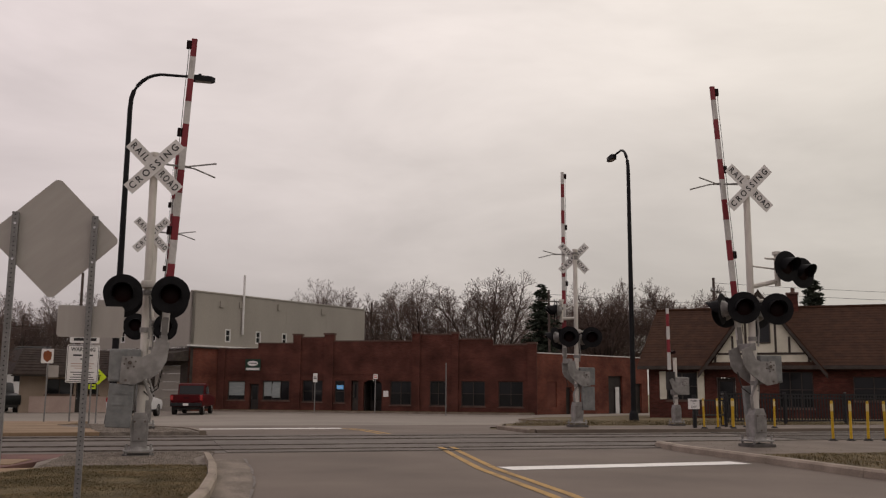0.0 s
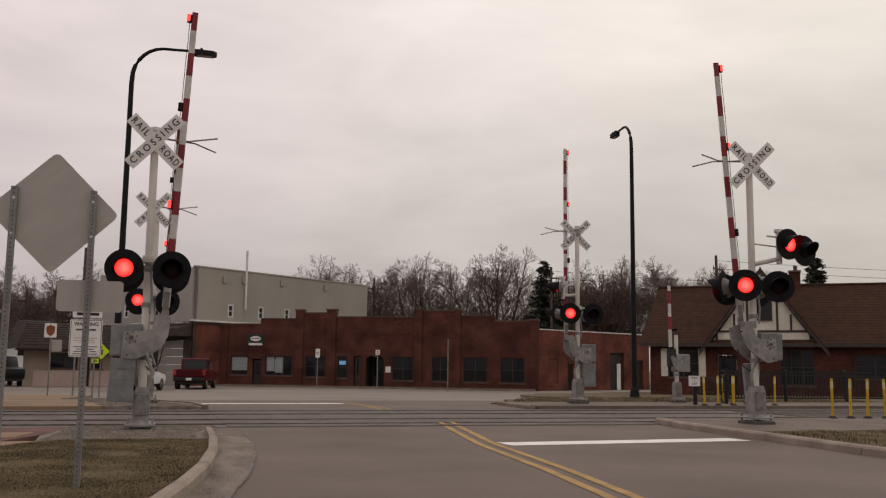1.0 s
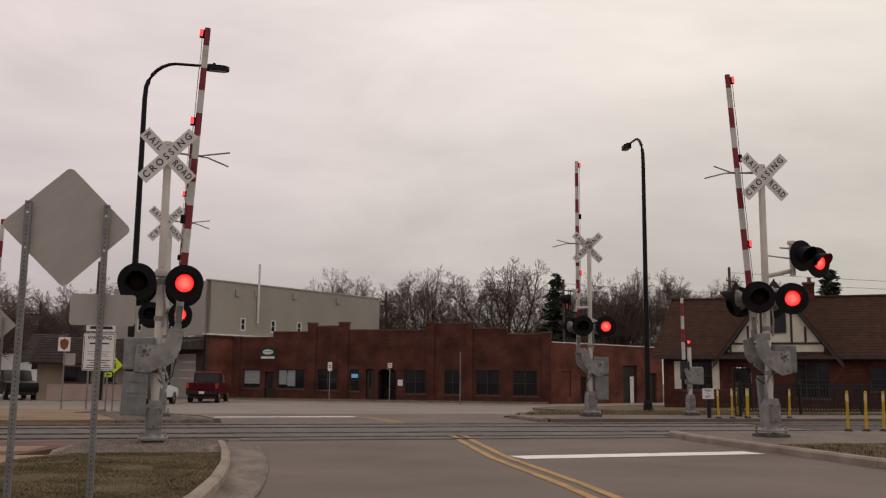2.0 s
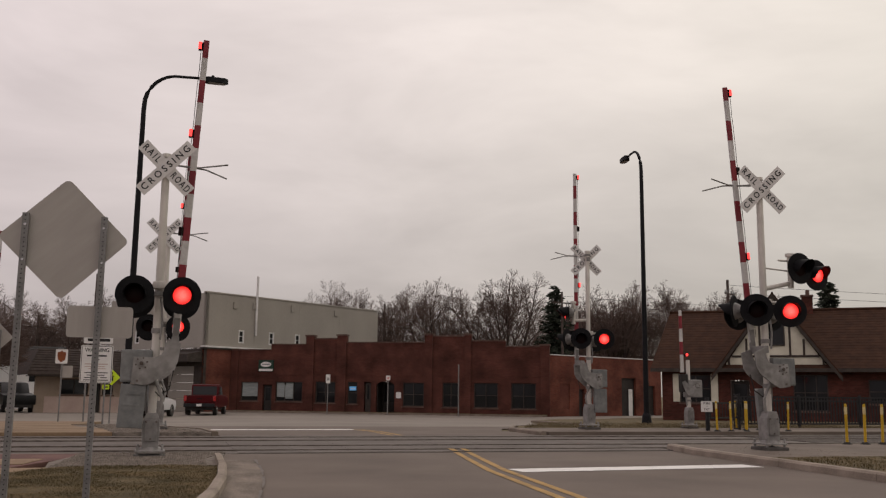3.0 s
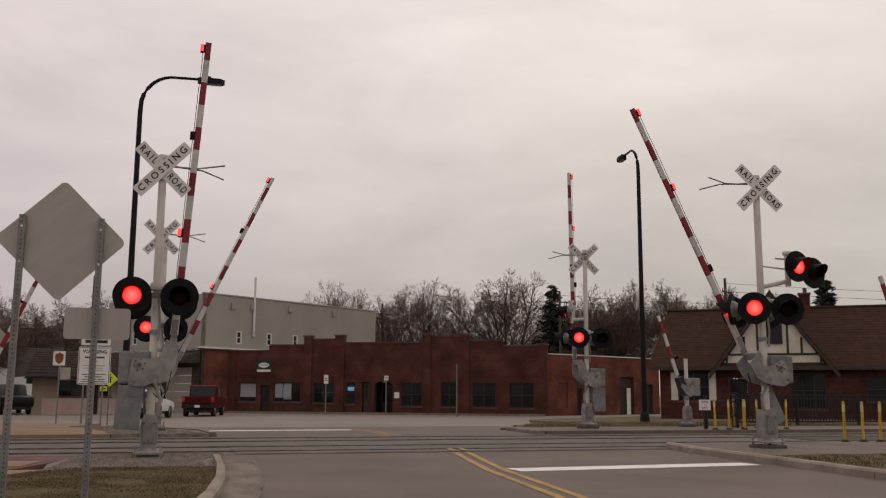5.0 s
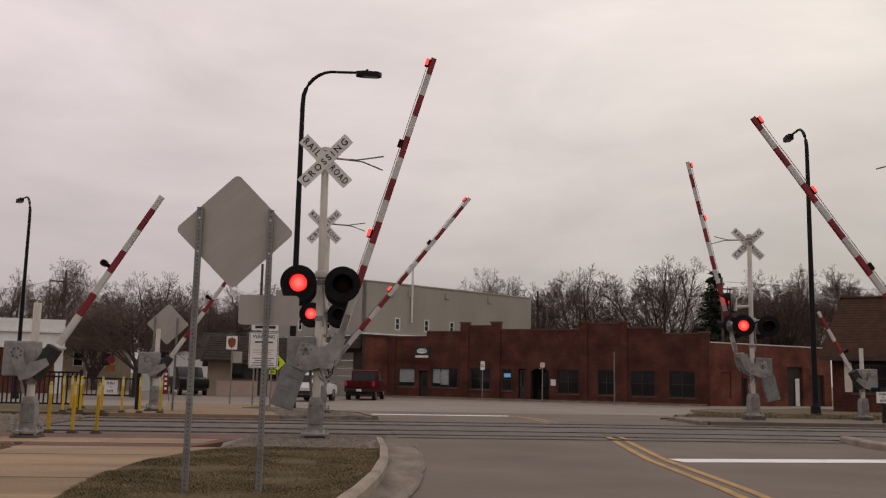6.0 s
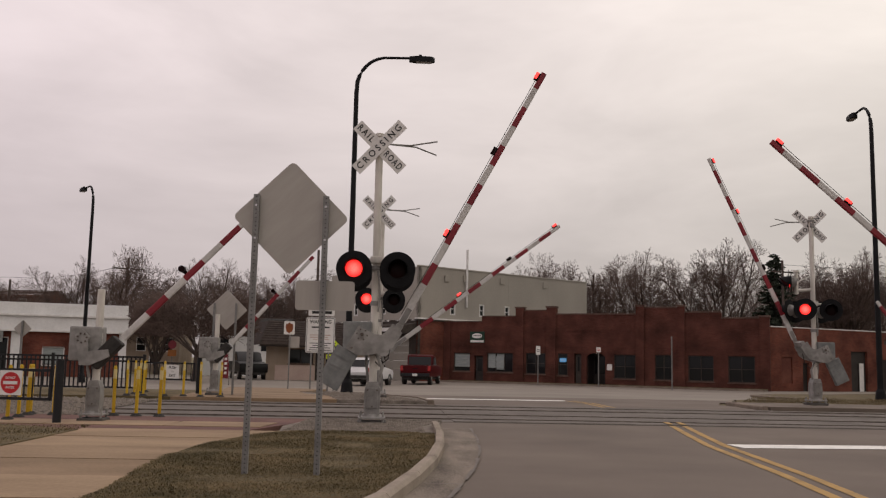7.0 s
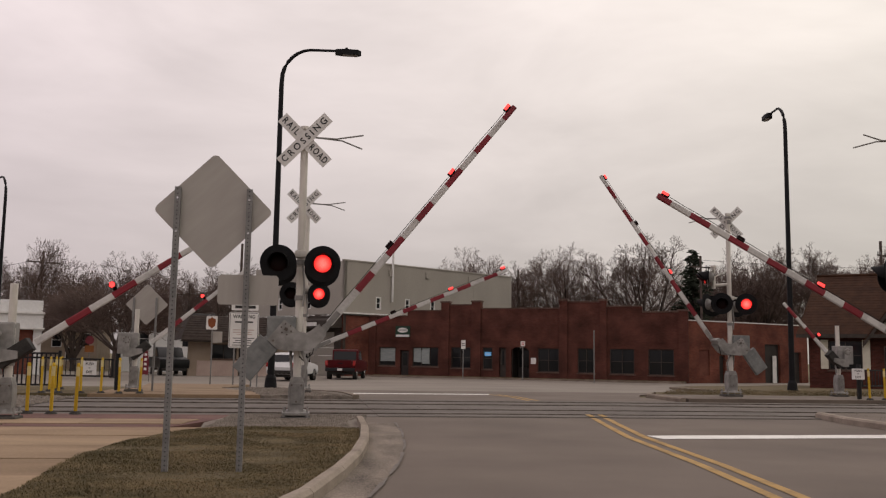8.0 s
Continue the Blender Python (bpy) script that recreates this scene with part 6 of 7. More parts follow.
def swing_gate(u0, v0, u1, v1, z, label, post_at_end=True):
    """A low tubular push gate between a stout post and the fence."""
    d = Vector((u1 - u0, v1 - v0))
    L = d.length
    f = thing("swing_gate", pose(u0, v0, z, 0, 0, math.degrees(math.atan2(d.y, d.x))), label, "gate", "push gates")
    bm = bmn()
    for zz in (0.36, 0.80):
        box(bm, 0, L - 0.12, -0.02, 0.02, zz - 0.022, zz + 0.022)
    for x in (0.0, L - 0.16):
        box(bm, x, x + 0.045, -0.02, 0.02, 0.34, 0.82)
    part("gate_frame", bm, M_fence, f)
    i = 0.14
    while i < L - 0.2:
        bm = bmn()
        box(bm, i, i + 0.018, -0.009, 0.009, 0.38, 0.78)
        part("picket", bm, M_fence, f)
        i += 0.14
    bm = bmn()
    cyl(bm, (L, 0, 0), (L, 0, 0.95), 0.065, seg=16)
    cyl(bm, (L, 0, 0.95), (L, 0, 0.97), 0.055, seg=16)
    part("post", bm, M_fence, f, "stout round black post", True)
    return f, L


swg, L = swing_gate(-7.1, 15.23, -5.02, 14.76, 0.02, "low black push gate with a red prohibition sign")
pl = plate("sign_face", 0.38, 0.38, 0.01, M_signwhite, swg, pose(L - 0.8, -0.03, 0.60))
bm = bmn()
prism(bm, [(0.165 * math.cos(2 * math.pi * q / 28), 0.165 * math.sin(2 * math.pi * q / 28)) for q in range(28)], -0.006, -0.003)
disc = part("red_disc", bm, M_signred, pl, "red prohibition disc")
bm = bmn()
box(bm, -0.12, 0.12, -0.009, -0.007, -0.025, 0.025)
part("white_bar", bm, M_signwhite, disc)
letters("DO NOT", 0.05, M_signwhite, disc, pose(0, -0.008, 0.075), width=0.17, thick=0.001)
letters("ENTER", 0.05, M_signwhite, disc, pose(0, -0.008, -0.075), width=0.15, thick=0.001)


def push_sign(g, x, z, k=1.0):
    p = plate("sign_face", 0.46 * k, 0.42 * k, 0.01, M_signwhite, g, pose(x, -0.03, z))
    letters("PUSH", 0.11 * k, M_ink, p, pose(0, -0.004, 0.12 * k), width=0.25 * k, thick=0.001)
    letters("TO", 0.06 * k, M_ink, p, pose(0, -0.004, 0.0), width=0.07 * k, thick=0.001)
    letters("EXIT", 0.11 * k, M_ink, p, pose(0, -0.004, -0.12 * k), width=0.22 * k, thick=0.001)


swg2, L2 = swing_gate(-6.75, 26.27, -5.05, 25.71, 0.09, "low black push gate with an exit sign beyond the tracks")
push_sign(swg2, 1.0, 0.57, 0.88)
swg3, L3 = swing_gate(16.95, 25.15, 15.35, 24.5, 0.1, "low black push gate with an exit sign beside the walk")
p3 = thing("exit_sign", pose(15.15, 24.22, 0.1, 0, 0, -20), "small white exit sign on a short post", "sign")
bm = bmn()
box(bm, -0.02, 0.02, -0.02, 0.02, 0, 0.9)
part("post", bm, M_fence, p3)
push_sign(p3, 0, 0.70, 0.72)


# ---- parked vehicles ----
def wheel(parent, x, y, r, w=0.24):
    bm = bmn()
    cyl(bm, (x, y - w / 2, r), (x, y + w / 2, r), r, seg=24)
    wh = part("wheel", bm, M_rubber, parent, "black tyre", True)
    s = -1 if y < 0 else 1
    bm = bmn()
    cyl(bm, (x, y + s * (w / 2 - 0.02), r), (x, y + s * (w / 2 + 0.015), r), r * 0.62, r * 0.55, 16)
    part("rim", bm, M_chrome, wh)


def smooth_body(bm, profile, half, bevel=0.06):
    """A side profile (x, z) thickened across, with rounded edges."""
    prism(bm, profile, -half, half)
    bmesh.ops.recalc_face_normals(bm, faces=bm.faces)
    bmesh.ops.bevel(bm, geom=[e for e in bm.edges if abs(e.verts[0].co.y - e.verts[1].co.y) < 1e-4], offset=bevel, segments=2, affect="EDGES", profile=0.6)


def pickup(u, v, z, turn, paint_mat, label, roll_bar=False):
    b = thing("pickup_truck", pose(u, v, z, 0, 0, turn), label, "pickup truck", "parked vehicles")
    bm = bmn()
    smooth_body(bm, [(-2.75, 0.5), (2.7, 0.5), (2.8, 0.8), (2.72, 1.1), (1.3, 1.22), (1.2, 1.24), (-2.78, 1.24), (-2.82, 0.9)], 0.98, 0.05)
    part("body", bm, paint_mat, b, "", True)
    bm = bmn()
    prism(bm, [(-2.66, 1.10), (-0.95, 1.10), (-0.95, 1.245), (-2.66, 1.245)], -0.82, 0.82)
    part("bed", bm, M_rubber, b, "dark truck bed")
    bm = bmn()
    smooth_body(bm, [(1.15, 1.22), (0.35, 1.88), (-0.55, 1.95), (-0.85, 1.88), (-0.98, 1.22)], 0.86, 0.09)
    cab = part("cab", bm, paint_mat, b, "", True)
    bm = bmn()
    prism(bm, [(-0.985, 1.27), (-0.885, 1.80), (-0.90, 1.80), (-1.0, 1.27)], -0.74, 0.74)
    part("rear_window", bm, M_pane, cab, "dark rear window")
    for s in (-1, 1):
        bm = bmn()
        prism(bm, [(0.85, 1.28), (0.28, 1.76), (-0.05, 1.78), (-0.05, 1.28)], s * 0.862, s * 0.87)
        prism(bm, [(-0.12, 1.28), (-0.12, 1.78), (-0.62, 1.77), (-0.72, 1.28)], s * 0.862, s * 0.87)
        part("side_window", bm, M_pane, cab)
        bm = bmn()
        box(bm, -2.84, -2.70, s * 0.80, s * 0.985, 0.88, 1.2, 0.02)
        part("tail_light", bm, M_tail, b, "red tail light")
        for x in (-1.85, 1.85):
            wheel(b, x, s * 0.84, 0.39)
    bm = bmn()
    box(bm, -2.98, -2.80, -0.95, 0.95, 0.52, 0.74, 0.03)
    part("rear_bumper", bm, M_fence, b, "dark steel bumper")
    bm = bmn()
    box(bm, -2.835, -2.81, -0.76, 0.76, 0.80, 1.2, 0.008)
    tg = part("tailgate", bm, paint_mat, b)
    bm = bmn()
    box(bm, -2.85, -2.834, -0.16, 0.16, 1.0, 1.06)
    part("gate_handle", bm, M_black, tg)
    bm = bmn()
    box(bm, -2.995, -2.982, -0.16, 0.16, 0.56, 0.71)
    part("number_plate", bm, M_signwhite, b, "plain pale plate")
    bm = bmn()
    box(bm, -2.7, 2.7, -0.8, 0.8, 0.32, 0.5)
    part("underbody", bm, M_rubber, b)
    if roll_bar:
        bm = bmn()
        for y in (-0.7, 0.7):
            tube(bm, [(-1.1, y, 1.2), (-1.1, y, 1.85), (-2.4, y, 1.9), (-2.5, y, 1.2)], 0.03, 6)
        part("rack", bm, M_black, b)


def suv(u, v, z, turn, label):
    b = thing("white_car", pose(u, v, z, 0, 0, turn), label, "car", "parked vehicles")
    bm = bmn()
    smooth_body(bm, [(-2.2, 0.4), (2.2, 0.38), (2.3, 0.7), (2.15, 0.92), (1.2, 1.05), (-2.2, 1.06), (-2.32, 0.8)], 0.9, 0.08)
    part("body", bm, M_white_car, b, "", True)
    bm = bmn()
    smooth_body(bm, [(1.25, 1.03), (0.45, 1.55), (-0.4, 1.66), (-1.7, 1.6), (-2.2, 1.04)], 0.78, 0.1)
    cab = part("cabin", bm, M_white_car, b, "", True)
    for s in (-1, 1):
        bm = bmn()
        prism(bm, [(0.95, 1.1), (0.4, 1.47), (-0.35, 1.55), (-1.35, 1.5), (-1.75, 1.12)], s * 0.782, s * 0.79)
        part("side_window", bm, M_pane, cab)
        bm = bmn()
        box(bm, -2.33, -2.1, s * 0.62, s * 0.89, 0.82, 1.08, 0.03)
        part("tail_light", bm, M_tail, b, "red tail light")
        for x in (-1.4, 1.42):
            wheel(b, x, s * 0.8, 0.35)
    bm = bmn()
    prism(bm, [(-1.82, 1.52), (-2.14, 1.12), (-2.17, 1.12), (-1.85, 1.52)], -0.62, 0.62)
    part("rear_window", bm, M_pane, cab)
    bm = bmn()
    box(bm, -2.1, 2.1, -0.72, 0.72, 0.24, 0.4)
    box(bm, -2.36, -2.25, -0.8, 0.8, 0.42, 0.62, 0.02)
    part("bumper", bm, M_rubber, b)


pickup(2.45, 62.88, -0.42, 79, M_red_car, "dark red pickup truck parked beside the brick shops")
suv(-1.0, 56.82, -0.42, 73, "white sport utility car parked before the garage")
pickup(-9.9, 68, -0.42, 287, M_black_car, "dark pickup truck parked before the corner shop", True)

# ---- far roadside signs and banner ----
rsign = thing("stop_sign", pose(-14.9, 66.14, -0.42), "small red sign above an orange one on a post", "road sign")
perforated_post(rsign, 0, 0.03, 0, 2.6, 0.05, holes=False)
bm = bmn()
prism(bm, [(0.3 * math.cos(radians(22.5 + 45 * q)), 0.3 * math.sin(radians(22.5 + 45 * q))) for q in range(8)], -0.003, 0.003)
part("red_face", bm, M_fadedred, rsign, "faded red octagonal face", False, pose(0, 0, 2.3))
plate("orange_face", 0.6, 0.45, 0.03, M_orange, rsign, pose(0, 0, 1.72), "faded orange plate")
bsign = thing("banner_flag", pose(-7.95, 47.04, -0.3), "narrow red and white feather banner on a pole", "banner")
bm = bmn()
tube(bm, [(0.2, 0, 0), (0.19, 0, 0.8), (0.14, 0, 1.5), (0.0, 0, 1.8)], 0.012, 6)
part("pole", bm, M_fence, bsign)
bm = bmn()
prism(bm, [(-0.15, 0.35), (0.16, 0.33), (0.17, 0.9), (0.1, 1.5), (-0.02, 1.72), (-0.13, 1.2)], -0.006, 0.006)
bn = part("cloth", bm, M_fadedred, bsign, "red banner cloth")
for q in range(4):
    bm = bmn()
    box(bm, -0.05, 0.07, -0.012, -0.008, 0.55 + q * 0.23, 0.67 + q * 0.23)
    part("writing_bar", bm, M_signwhite, bn)


# ---- trees ----
def limb_mesh(name, segs, material, parent, label="", kind=""):
    verts, faces = [], []
    for p, q, r0, r1 in segs:
        d = q - p
        if d.length < 1e-5:
            continue
        side = d.cross(Vector((0.3, 0.5, 0.8))).normalized()
        up = d.normalized().cross(side)
        n = 7 if r0 > 0.12 else 4 if r0 > 0.035 else 3
        base = len(verts)
        for c, r in ((p, r0), (q, r1)):
            for k in range(n):
                a = 2 * math.pi * k / n
                verts.append(c + (side * math.cos(a) + up * math.sin(a)) * r)
        for k in range(n):
            faces.append((base + k, base + (k + 1) % n, base + n + (k + 1) % n, base + n + k))
    me = bpy.data.meshes.new(name)
    me.from_pydata([tuple(v) for v in verts], [], faces)
    me.materials.append(material)
    ob = new(name, me)
    ob.parent = parent
    return tagged(ob, label, "", "", kind)


def bare_tree(seed, fork, spread, stems, kids):
    """A leafless tree of height 1 and crown width 0.62: trunk, spreading limbs and fine twigs, as lists of tapered pieces."""
    rng = random.Random(seed)
    limbs, twigs = [], []

    def bend(d, ang, turn=None):
        a = Vector((0, 0, 1)) if abs(d.z) < 0.95 else Vector((1, 0, 0))
        s = d.cross(a).normalized()
        w = d.cross(s)
        turn = rng.uniform(0, 6.283) if turn is None else turn
        return (d * math.cos(ang) + (s * math.cos(turn) + w * math.sin(turn)) * math.sin(ang)).normalized()

    PIECES, LIFT = (4, 7, 5, 3, 2, 1), (0.0, 0.025, 0.03, 0.015, 0.0, 0.0)

    def grow(p, d, ln, r, level):
        n = PIECES[level]
        out = limbs if level < 3 else twigs
        marks = []
        for i in range(n):
            d = (bend(d, rng.uniform(0.03, 0.16 if level else 0.05)) + Vector((0, 0, LIFT[level]))).normalized()
            q = p + d * ln / n
            r2 = r * (0.93 if level == 0 else 1 - 0.62 / n)
            out.append((p, q, r, r2))
            marks.append((q, d, r2))
            p, r = q, r2
        if level == 5:
            return
        if level == 0:
            for c in range(stems):
                ang = (0.1 if c == 0 else rng.uniform(0.42, 0.86)) * spread * 0.72
                q, dd, rr = marks[n - 1 if c < 4 else n - 2]
                grow(q, bend(Vector((0, 0, 1)), ang, 2 * math.pi * c / max(1, stems - 1) + rng.uniform(-0.4, 0.4)), rng.uniform(0.50, 0.62), rr * rng.uniform(0.55, 0.72), 1)
            return
        count = (0, kids + 2, 7, 5, 5)[level]
        side = rng.uniform(0, 6.283)
        for c in range(count):
            f = 0.22 + 0.78 * (c + rng.random() * 0.8) / count
            q, dd, rr = marks[min(n - 1, int(f * n))]
            side += 2.4
            grow(q, bend(dd, rng.uniform(0.45, 0.95), side), ln * (0.56, 0.55, 0.60, 0.66)[level - 1] * (1.15 - 0.55 * f) * rng.uniform(0.75, 1.15), rr * rng.uniform(0.5, 0.65), level + 1)
        grow(p, bend(d, 0.1), ln * 0.4, r * 0.85, level + 1)

    grow(Vector((0, 0, -0.01)), Vector((0, 0, 1)), fork, 0.024, 0)
    every = limbs + twigs
    top = sorted(t[1].z for t in every)[int(len(every) * 0.998)]
    rad = sorted(math.hypot(t[1].x, t[1].y) for t in every)[int(len(every) * 0.97)]
    k, kx = 1 / top, 0.31 / rad
    kx = max(kx, 0.8 * k)

    def fit(v):
        return Vector((v.x * kx, v.y * kx, v.z * k))
    return [[(fit(p), fit(q), max(a, 0.00064), max(b, 0.0005)) for p, q, a, b in g] for g in (limbs, twigs)]


def plant_tree(name, seed, fork, spread, label, stems, kids):
    limbs, twigs = bare_tree(seed, fork, spread, stems, kids)
    t = thing(name, pose(0, 0, 0), label, "tree", "bare trees")
    limb_mesh("trunk", limbs, M_bark, t, "grey-brown trunk and limbs")
    limb_mesh("crown", twigs, M_twig, t, "fine leafless twigs", "")
    return t


kinds = [
    plant_tree("bare_tree", 3, 0.22, 1.15, "tall spreading leafless tree behind the shops", 6, 5),
    plant_tree("bare_tree", 11, 0.16, 1.05, "upright leafless tree behind the shops", 6, 5),
    plant_tree("bare_tree", 23, 0.25, 1.25, "broad leafless tree with crooked limbs", 6, 5),
    plant_tree("bare_tree", 31, 0.10, 0.95, "many-stemmed leafless tree with dense twigs", 8, 5),
]
FOREST = [  # kind, u, v, height, crown width
    (3, 20.0, 112.0, 14.8, 9.0), (0, 22.1, 94.0, 12.6, 9.0), (1, 25.9, 90.0, 12.9, 9.0), (2, 31.2, 86.0, 13.5, 10.5), (3, 22.0, 101.0, 9.0, 8.0),
    (3, 46.0, 92.0, 13.2, 9.5), (1, 51.0, 95.0, 14.3, 10.0), (0, 55.0, 91.0, 13.9, 9.5), (2, 49.4, 76.0, 11.6, 6.5), (0, -26.2, 80.0, 9.3, 6.6),
    (1, -24.0, 86.0, 11.4, 7.0), (3, -18.8, 78.0, 8.4, 7.0), (2, -15.8, 80.0, 9.7, 8.0), (1, -13.6, 90.0, 9.6, 7.5), (0, -8.2, 95.0, 10.8, 8.5),
    (3, -11.4, 100.0, 9.8, 8.0), (2, 0.8, 112.0, 12.0, 8.0), (3, 37.5, 96.0, 8.6, 10.0), (1, 43.0, 98.0, 11.0, 9.0), (3, 62.0, 92.0, 13.0, 9.5),
    (2, 68.0, 90.0, 12.5, 9.5), (3, 29.5, 98.0, 8.8, 10.0), (1, -36.0, 92.0, 8.5, 8.5), (0, -44.0, 96.0, 9.0, 9.0), (2, 58.5, 97.0, 12.6, 9.0),
    (3, 49.5, 101.0, 12.4, 10.0), (2, 46.5, 104.0, 12.6, 10.0), (1, 33.5, 99.0, 8.4, 10.0), (3, 26.0, 104.0, 8.8, 10.0), (0, 53.5, 103.0, 12.0, 10.0),
]
used = set()
for i, (kd, u, v, h, wide_) in enumerate(FOREST):
    t = kinds[kd]
    if kd in used:
        t = copy_thing(kinds[kd], pose(0, 0, 0))
    used.add(kd)
    t.matrix_basis = pose(u, v, gz(v) - 0.05, 0, 0, i * 77 % 360) @ Matrix.Diagonal((wide_ / 0.6, wide_ / 0.6, h, 1))
    if u < -8:
        t["label"] = "leafless tree beyond the plaza"


def dense_shrub(u, v, h, w, seed, label):
    """A low dark tree with a dense mass of twigs."""
    rng = random.Random(seed)
    t = thing("small_tree", pose(u, v, gz(v) - 0.05), label, "tree")
    limb_mesh("trunk", [(Vector((0, 0, 0)), Vector((0.1, 0, h * 0.3)), 0.16, 0.13)] + [(Vector((0.1, 0, h * 0.28)), Vector((math.cos(a) * w * 0.35, math.sin(a) * w * 0.35, h * 0.62)), 0.09, 0.04) for a in [k * 0.8 for k in range(8)]], M_bark, t, "dark short trunk")
    segs = []
    for _ in range(5200):
        a, e, r = rng.uniform(0, 6.283), rng.uniform(-0.35, 1.0), rng.uniform(0.25, 1) ** 0.5
        c = Vector((math.cos(a) * r * w / 2, math.sin(a) * r * w / 2, h * 0.58 + e * h * 0.40 * math.sqrt(max(0.02, 1 - r * r * 0.85))))
        d = Vector((math.cos(a) * r + rng.uniform(-0.6, 0.6), math.sin(a) * r + rng.uniform(-0.6, 0.6), rng.uniform(-0.3, 0.9))).normalized()
        segs.append((c, c + d * rng.uniform(0.3, 0.75), 0.022, 0.010))
    limb_mesh("crown", segs, M_twig, t, "dense mass of brown twigs")


dense_shrub(-11.6, 57.57, 5.8, 7.0, 5, "low dense dark leafless tree beside the street")


def fir(u, v, h, w, seed, label):
    rng = random.Random(seed)
    t = thing("fir_tree", pose(u, v, gz(v) - 0.05), label, "conifer", "conifers")
    limb_mesh("trunk", [(Vector((0, 0, 0)), Vector((0, 0, h * 0.97)), 0.2, 0.02)], M_bark, t, "straight dark trunk")
    verts, faces = [], []
    n = int(h * 5)
    for i in range(n):
        f = i / n
        z = h * (0.12 + 0.87 * f)
        R = w / 2 * (1 - f) ** 0.7 * rng.uniform(0.6, 1.2) + 0.15
        for b in range(6):
            a = rng.uniform(0, 6.283)
            ln = R * rng.uniform(0.55, 1.1)
            d = Vector((math.cos(a), math.sin(a), rng.uniform(-0.15, 0.25)))
            zb_ = z
            z = zb_ + rng.uniform(-0.45, 0.45)
            for k in range(int(5 + ln * 9)):
                s = (k + rng.random()) / (5 + ln * 9)
                c = Vector((0, 0, z)) + d * ln * s + Vector((0, 0, -0.18 * ln * s + rng.uniform(-0.12, 0.12)))
                side = Vector((-d.y, d.x, 0)) * rng.choice((-1, 1))
                e = c + (d * 0.5 + side * rng.uniform(0.3, 1.0) + Vector((0, 0, rng.uniform(-0.35, 0.15)))) * rng.uniform(0.25, 0.6)
                o = Vector((rng.uniform(-1, 1), rng.uniform(-1, 1), rng.uniform(-1, 1))) * 0.15
                j = len(verts)
                verts += [tuple(c + o), tuple(c - o), tuple(e)]
                faces.append((j, j + 1, j + 2))
            z = zb_
    me = bpy.data.meshes.new("crown")
    me.from_pydata(verts, [], faces)
    me.materials.append(M_needle)
    ob = new("crown", me)
    ob.parent = t
    tagged(ob, "dark green needled crown")


fir(35.1, 81.97, 11.8, 6.6, 3, "dark narrow fir behind the shops")
fir(45.1, 55.8, 9.7, 6.0, 9, "dark fir behind the station house")
fir(43.0, 58.22, 7.6, 2.4, 12, "small dark fir behind the station house")

# ---- utility poles and wires ----
POLES = [(20.5, 91.19, 10.4, 1.6, 4), (34.7, 79.36, 11.0, 1.4, 20), (39.0, 59.06, 10.0, 0.9, 35), (-11.2, 87.84, 7.9, 1.3, 10), (-34.7, 87.37, 8.2, 0.0, 0), (-5.6, 74.33, 10.2, 0.0, 0), (-24.4, 88.4, 10.6, 1.4, 30)]
for u, v, h, arm, turn in POLES:
    p = thing("utility_pole", pose(u, v, gz(v), 0, 0, turn), "weathered wooden utility pole behind the buildings", "utility pole", "utility poles")
    bm = bmn()
    cyl(bm, (0, 0, -0.1), (0, 0, h), 0.14, 0.10, 10)
    part("pole", bm, M_bark, p)
    if arm:
        bm = bmn()
        box(bm, -arm, arm, -0.16, -0.1, h - 1.1, h - 0.98)
        ar = part("crossarm", bm, M_bark, p)
        for x in (-arm * 0.9, -arm * 0.4, arm * 0.4, arm * 0.9):
            bm = bmn()
            cyl(bm, (x, -0.13, h - 0.98), (x, -0.13, h - 0.8), 0.04, seg=8)
            part("insulator", bm, M_weight, ar)
for k, (a, b, sag) in enumerate((((39, 59.06, 9.2), (90, 46.58, 9.0), 0.6), ((39, 59.06, 8.6), (90, 46.58, 8.4), 0.6), ((39, 59.06, 7.2), (90, 46.58, 7.0), 0.7), ((34.7, 79.36, 10.2), (80, 69.86, 10.4), 0.8), ((34.7, 79.36, 9.6), (80, 69.86, 9.8), 0.9), ((-34.7, 87.37, 8.0), (-24.4, 88.4, 9.6), 0.5), ((-34.7, 87.37, 8.0), (-90, 79.18, 8.0), 0.8))):
    bm = bmn()
    A, B = Vector(a), Vector(b)
    tube(bm, [A + (B - A) * (i / 14) + Vector((0, 0, -sag * 4 * (i / 14) * (1 - i / 14))) for i in range(15)], 0.014, 4)
    tagged(part("overhead_wire", bm, M_rubber), "thin dark overhead wire", "wire", "overhead wires")

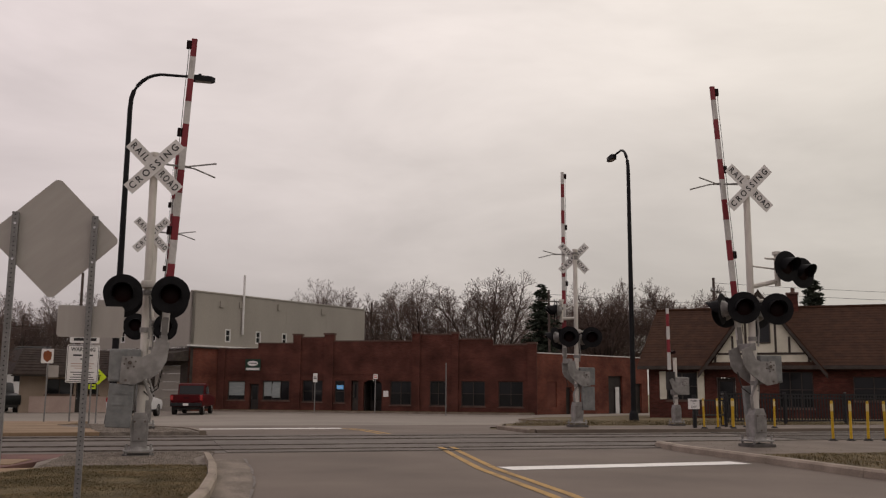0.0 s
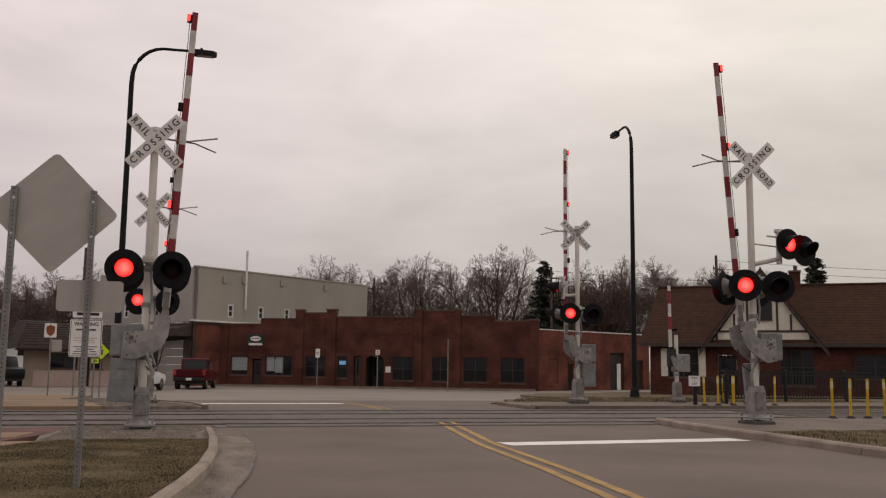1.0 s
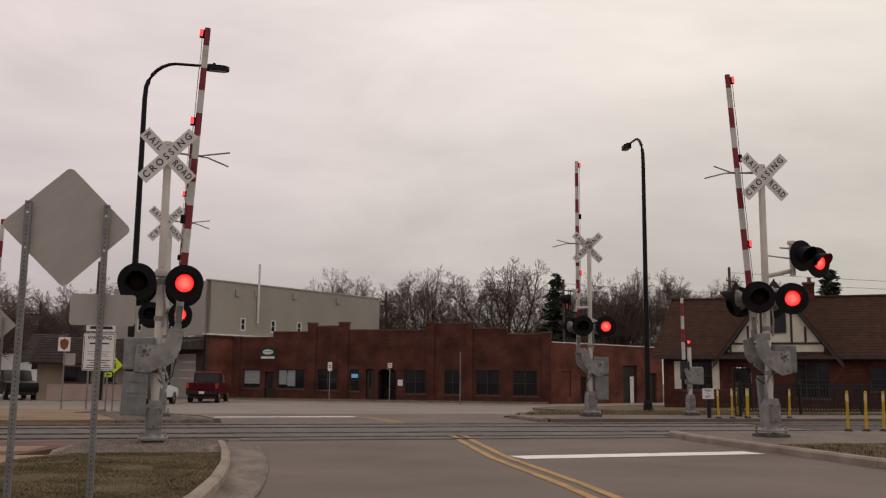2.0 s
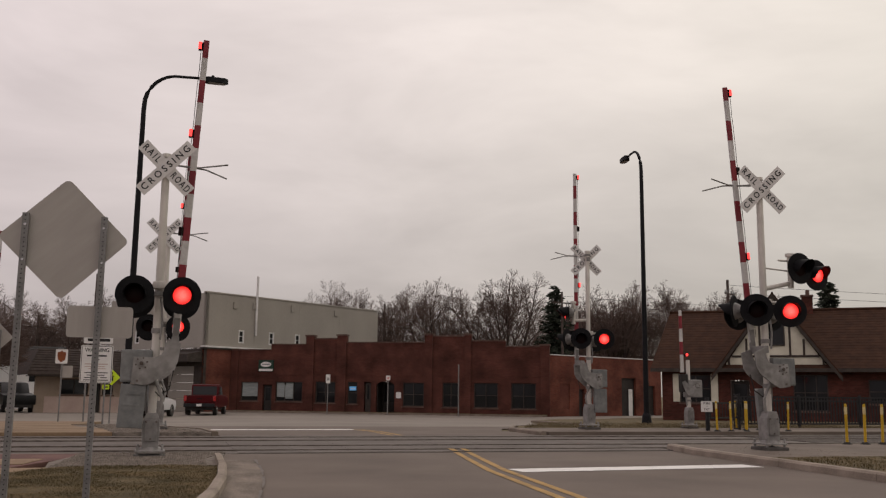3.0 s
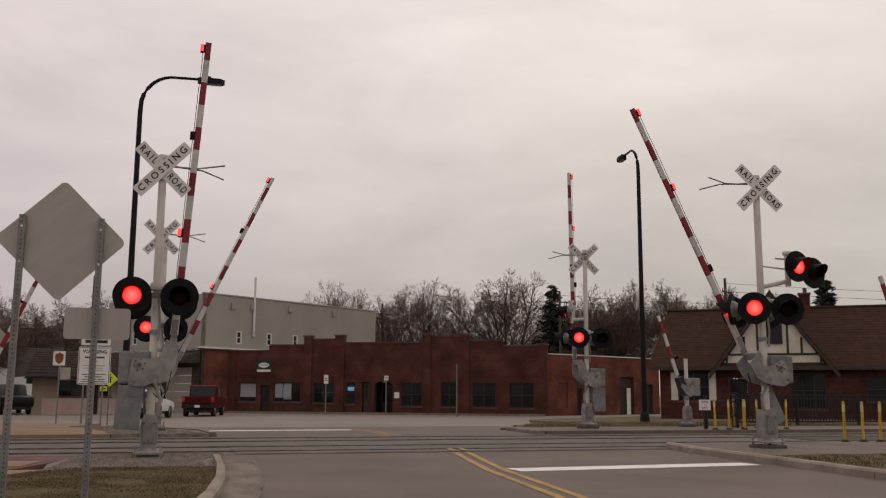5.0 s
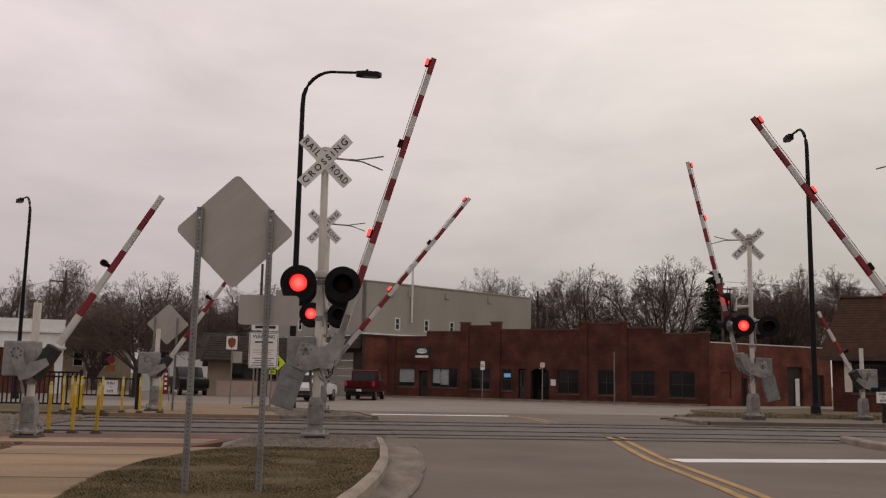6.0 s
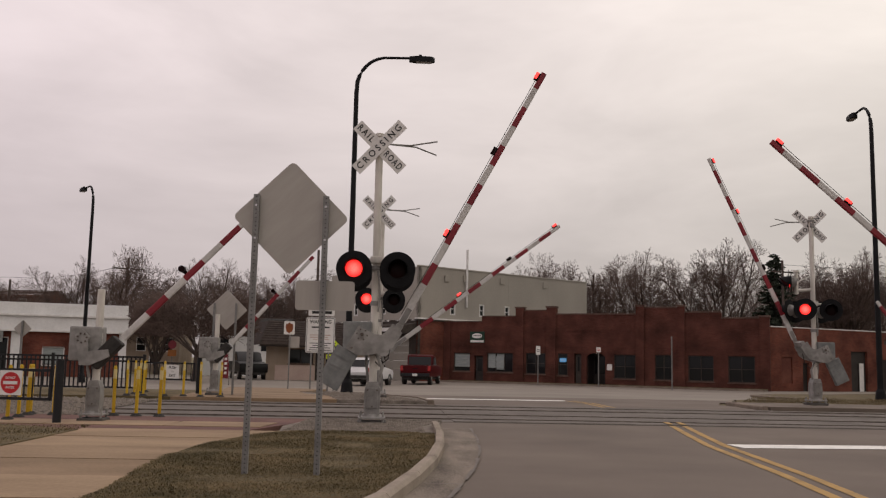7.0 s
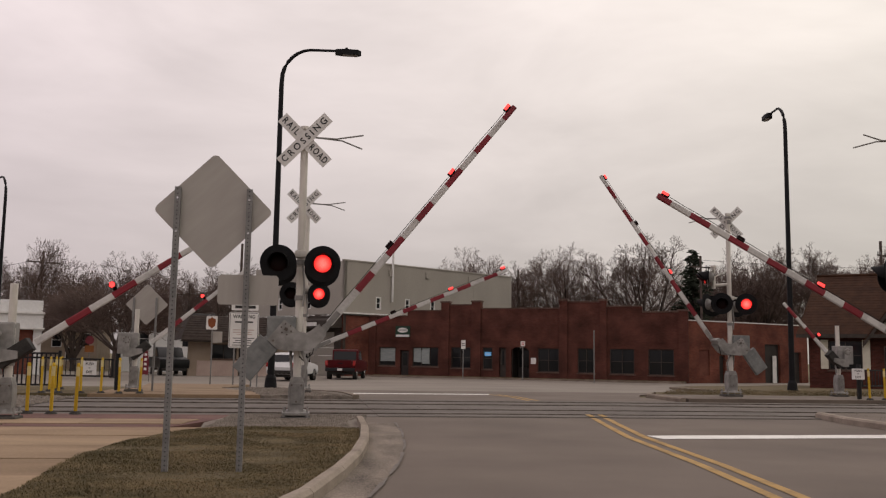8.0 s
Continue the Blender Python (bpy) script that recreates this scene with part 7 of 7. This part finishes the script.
# ---- grass, gravel and litter ----
def scatter_blades(name, inside, box_, count, hmin, hmax, z, label, seed=4):
    rng = random.Random(seed)
    verts, faces = [], []
    made = 0
    while made < count:
        u, v = rng.uniform(box_[0], box_[1]), box_[2] + (box_[3] - box_[2]) * rng.random() ** 1.25
        if not inside(u, v):
            continue
        made += 1
        clump = 0.5 + 0.8 * noise.noise(Vector((u * 1.3, v * 1.3, 0.0)))
        h = rng.uniform(hmin, hmax) * max(0.38, clump * 1.3 + 0.15)
        a, lean = rng.uniform(0, 6.283), rng.uniform(0.6, 2.2)
        d = Vector((math.cos(a), math.sin(a), 0))
        s = Vector((-d.y, d.x, 0)) * rng.uniform(0.0025, 0.006)
        c = Vector((u, v, z))
        mid, tip = c + d * h * lean * 0.35 + Vector((0, 0, h * 0.6)), c + d * h * lean + Vector((0, 0, h * (1.05 - 0.4 * lean)))
        j = len(verts)
        verts += [tuple(c - s), tuple(c + s), tuple(mid + s * 0.7), tuple(mid - s * 0.7), tuple(tip)]
        faces += [(j, j + 1, j + 2, j + 3), (j + 3, j + 2, j + 4)]
    me = bpy.data.meshes.new(name)
    me.from_pydata(verts, [], faces)
    me.materials.append(M_grass)
    tagged(new(name, me), label, "grass", "", "stuff")


def along(line, v):
    """The line's u at the depth v."""
    for (a, b), (c, d) in zip(line, line[1:]):
        if b <= v <= d:
            return a + (c - a) * (v - b) / (d - b)
    return line[-1][0]


scatter_blades("grass", lambda u, v: along(WALK_EDGE, v) < u < along(LEFT, v) - 0.13, (-2.5, 0.8, 4.2, 13.42), 105000, 0.016, 0.045, 0.065, "matted straw-coloured winter grass on the verge")
scatter_blades("grass", lambda u, v: u < -4.22 - 0.03 * (13.5 - v) and v < 13.9, (-11.0, -4.2, 6.0, 14.0), 36000, 0.025, 0.06, 0.055, "matted straw-coloured winter grass beside the walk", 6)
scatter_blades("grass", lambda u, v: v < 13.5 and u > 9.5, (9.4, 16.0, 8.85, 13.6), 16000, 0.04, 0.10, 0.095, "rough winter grass behind the kerb", 8)
scatter_blades("grass", lambda u, v: u > 10.3 + (v - 26.6) * 0.48, (10.2, 24.0, 26.7, 31.1), 14000, 0.05, 0.13, 0.085, "rough winter grass at the far corner", 9)


def stones(name, inside, box_, count, z, label, seed=3, big=0.03):
    rng = random.Random(seed)
    verts, faces = [], []
    made = 0
    while made < count:
        u, v = rng.uniform(box_[0], box_[1]), rng.uniform(box_[2], box_[3])
        if not inside(u, v):
            continue
        made += 1
        r = big * rng.uniform(0.35, 1.0) ** 1.5
        j = len(verts)
        for dx, dy, dz in ((1, 0, 0), (-1, 0, 0), (0, 1, 0), (0, -1, 0), (0, 0, 0.8), (0, 0, -0.8)):
            verts.append((u + r * dx * rng.uniform(0.6, 1.3), v + r * dy * rng.uniform(0.6, 1.3), z + r * 0.3 + r * dz * rng.uniform(0.6, 1.1)))
        for a, b, c in ((0, 2, 4), (2, 1, 4), (1, 3, 4), (3, 0, 4), (2, 0, 5), (1, 2, 5), (3, 1, 5), (0, 3, 5)):
            faces.append((j + a, j + b, j + c))
    me = bpy.data.meshes.new(name)
    me.from_pydata(verts, [], faces)
    me.materials.append(M_ballast)
    tagged(new(name, me), label, "gravel", "", "stuff")


stones("gravel_stones", lambda u, v: -1.5 + (v - 13.3) * 0.05 < u < 0.6 + max(0.0, v - 15.3) * 0.3, (-1.6, 1.0, 13.4, 16.8), 9000, 0.03, "loose grey gravel stones round the mast")
stones("gravel_stones", lambda u, v: u < 1.0 - (v - 23.57) * 0.3 and u > -1.2 - (v - 23.57) * 0.16, (-2.4, 1.0, 23.6, 28.9), 5000, 0.08, "loose gravel stones at the far corner", 5, 0.04)
stones("gravel_stones", lambda u, v: True, (9.9, 12.2, 13.97, 17.3), 400, 0.1, "scattered grit round the mast", 7, 0.012)
stones("track_ballast", lambda u, v: True, (-14, -5.5, 16.95, 23.47), 10000, 0.006, "grey track ballast", 11, 0.06)


# ---- motion ----
def motions():
    for moving, rows in MOVES:
        walk(moving, rows)


motions()
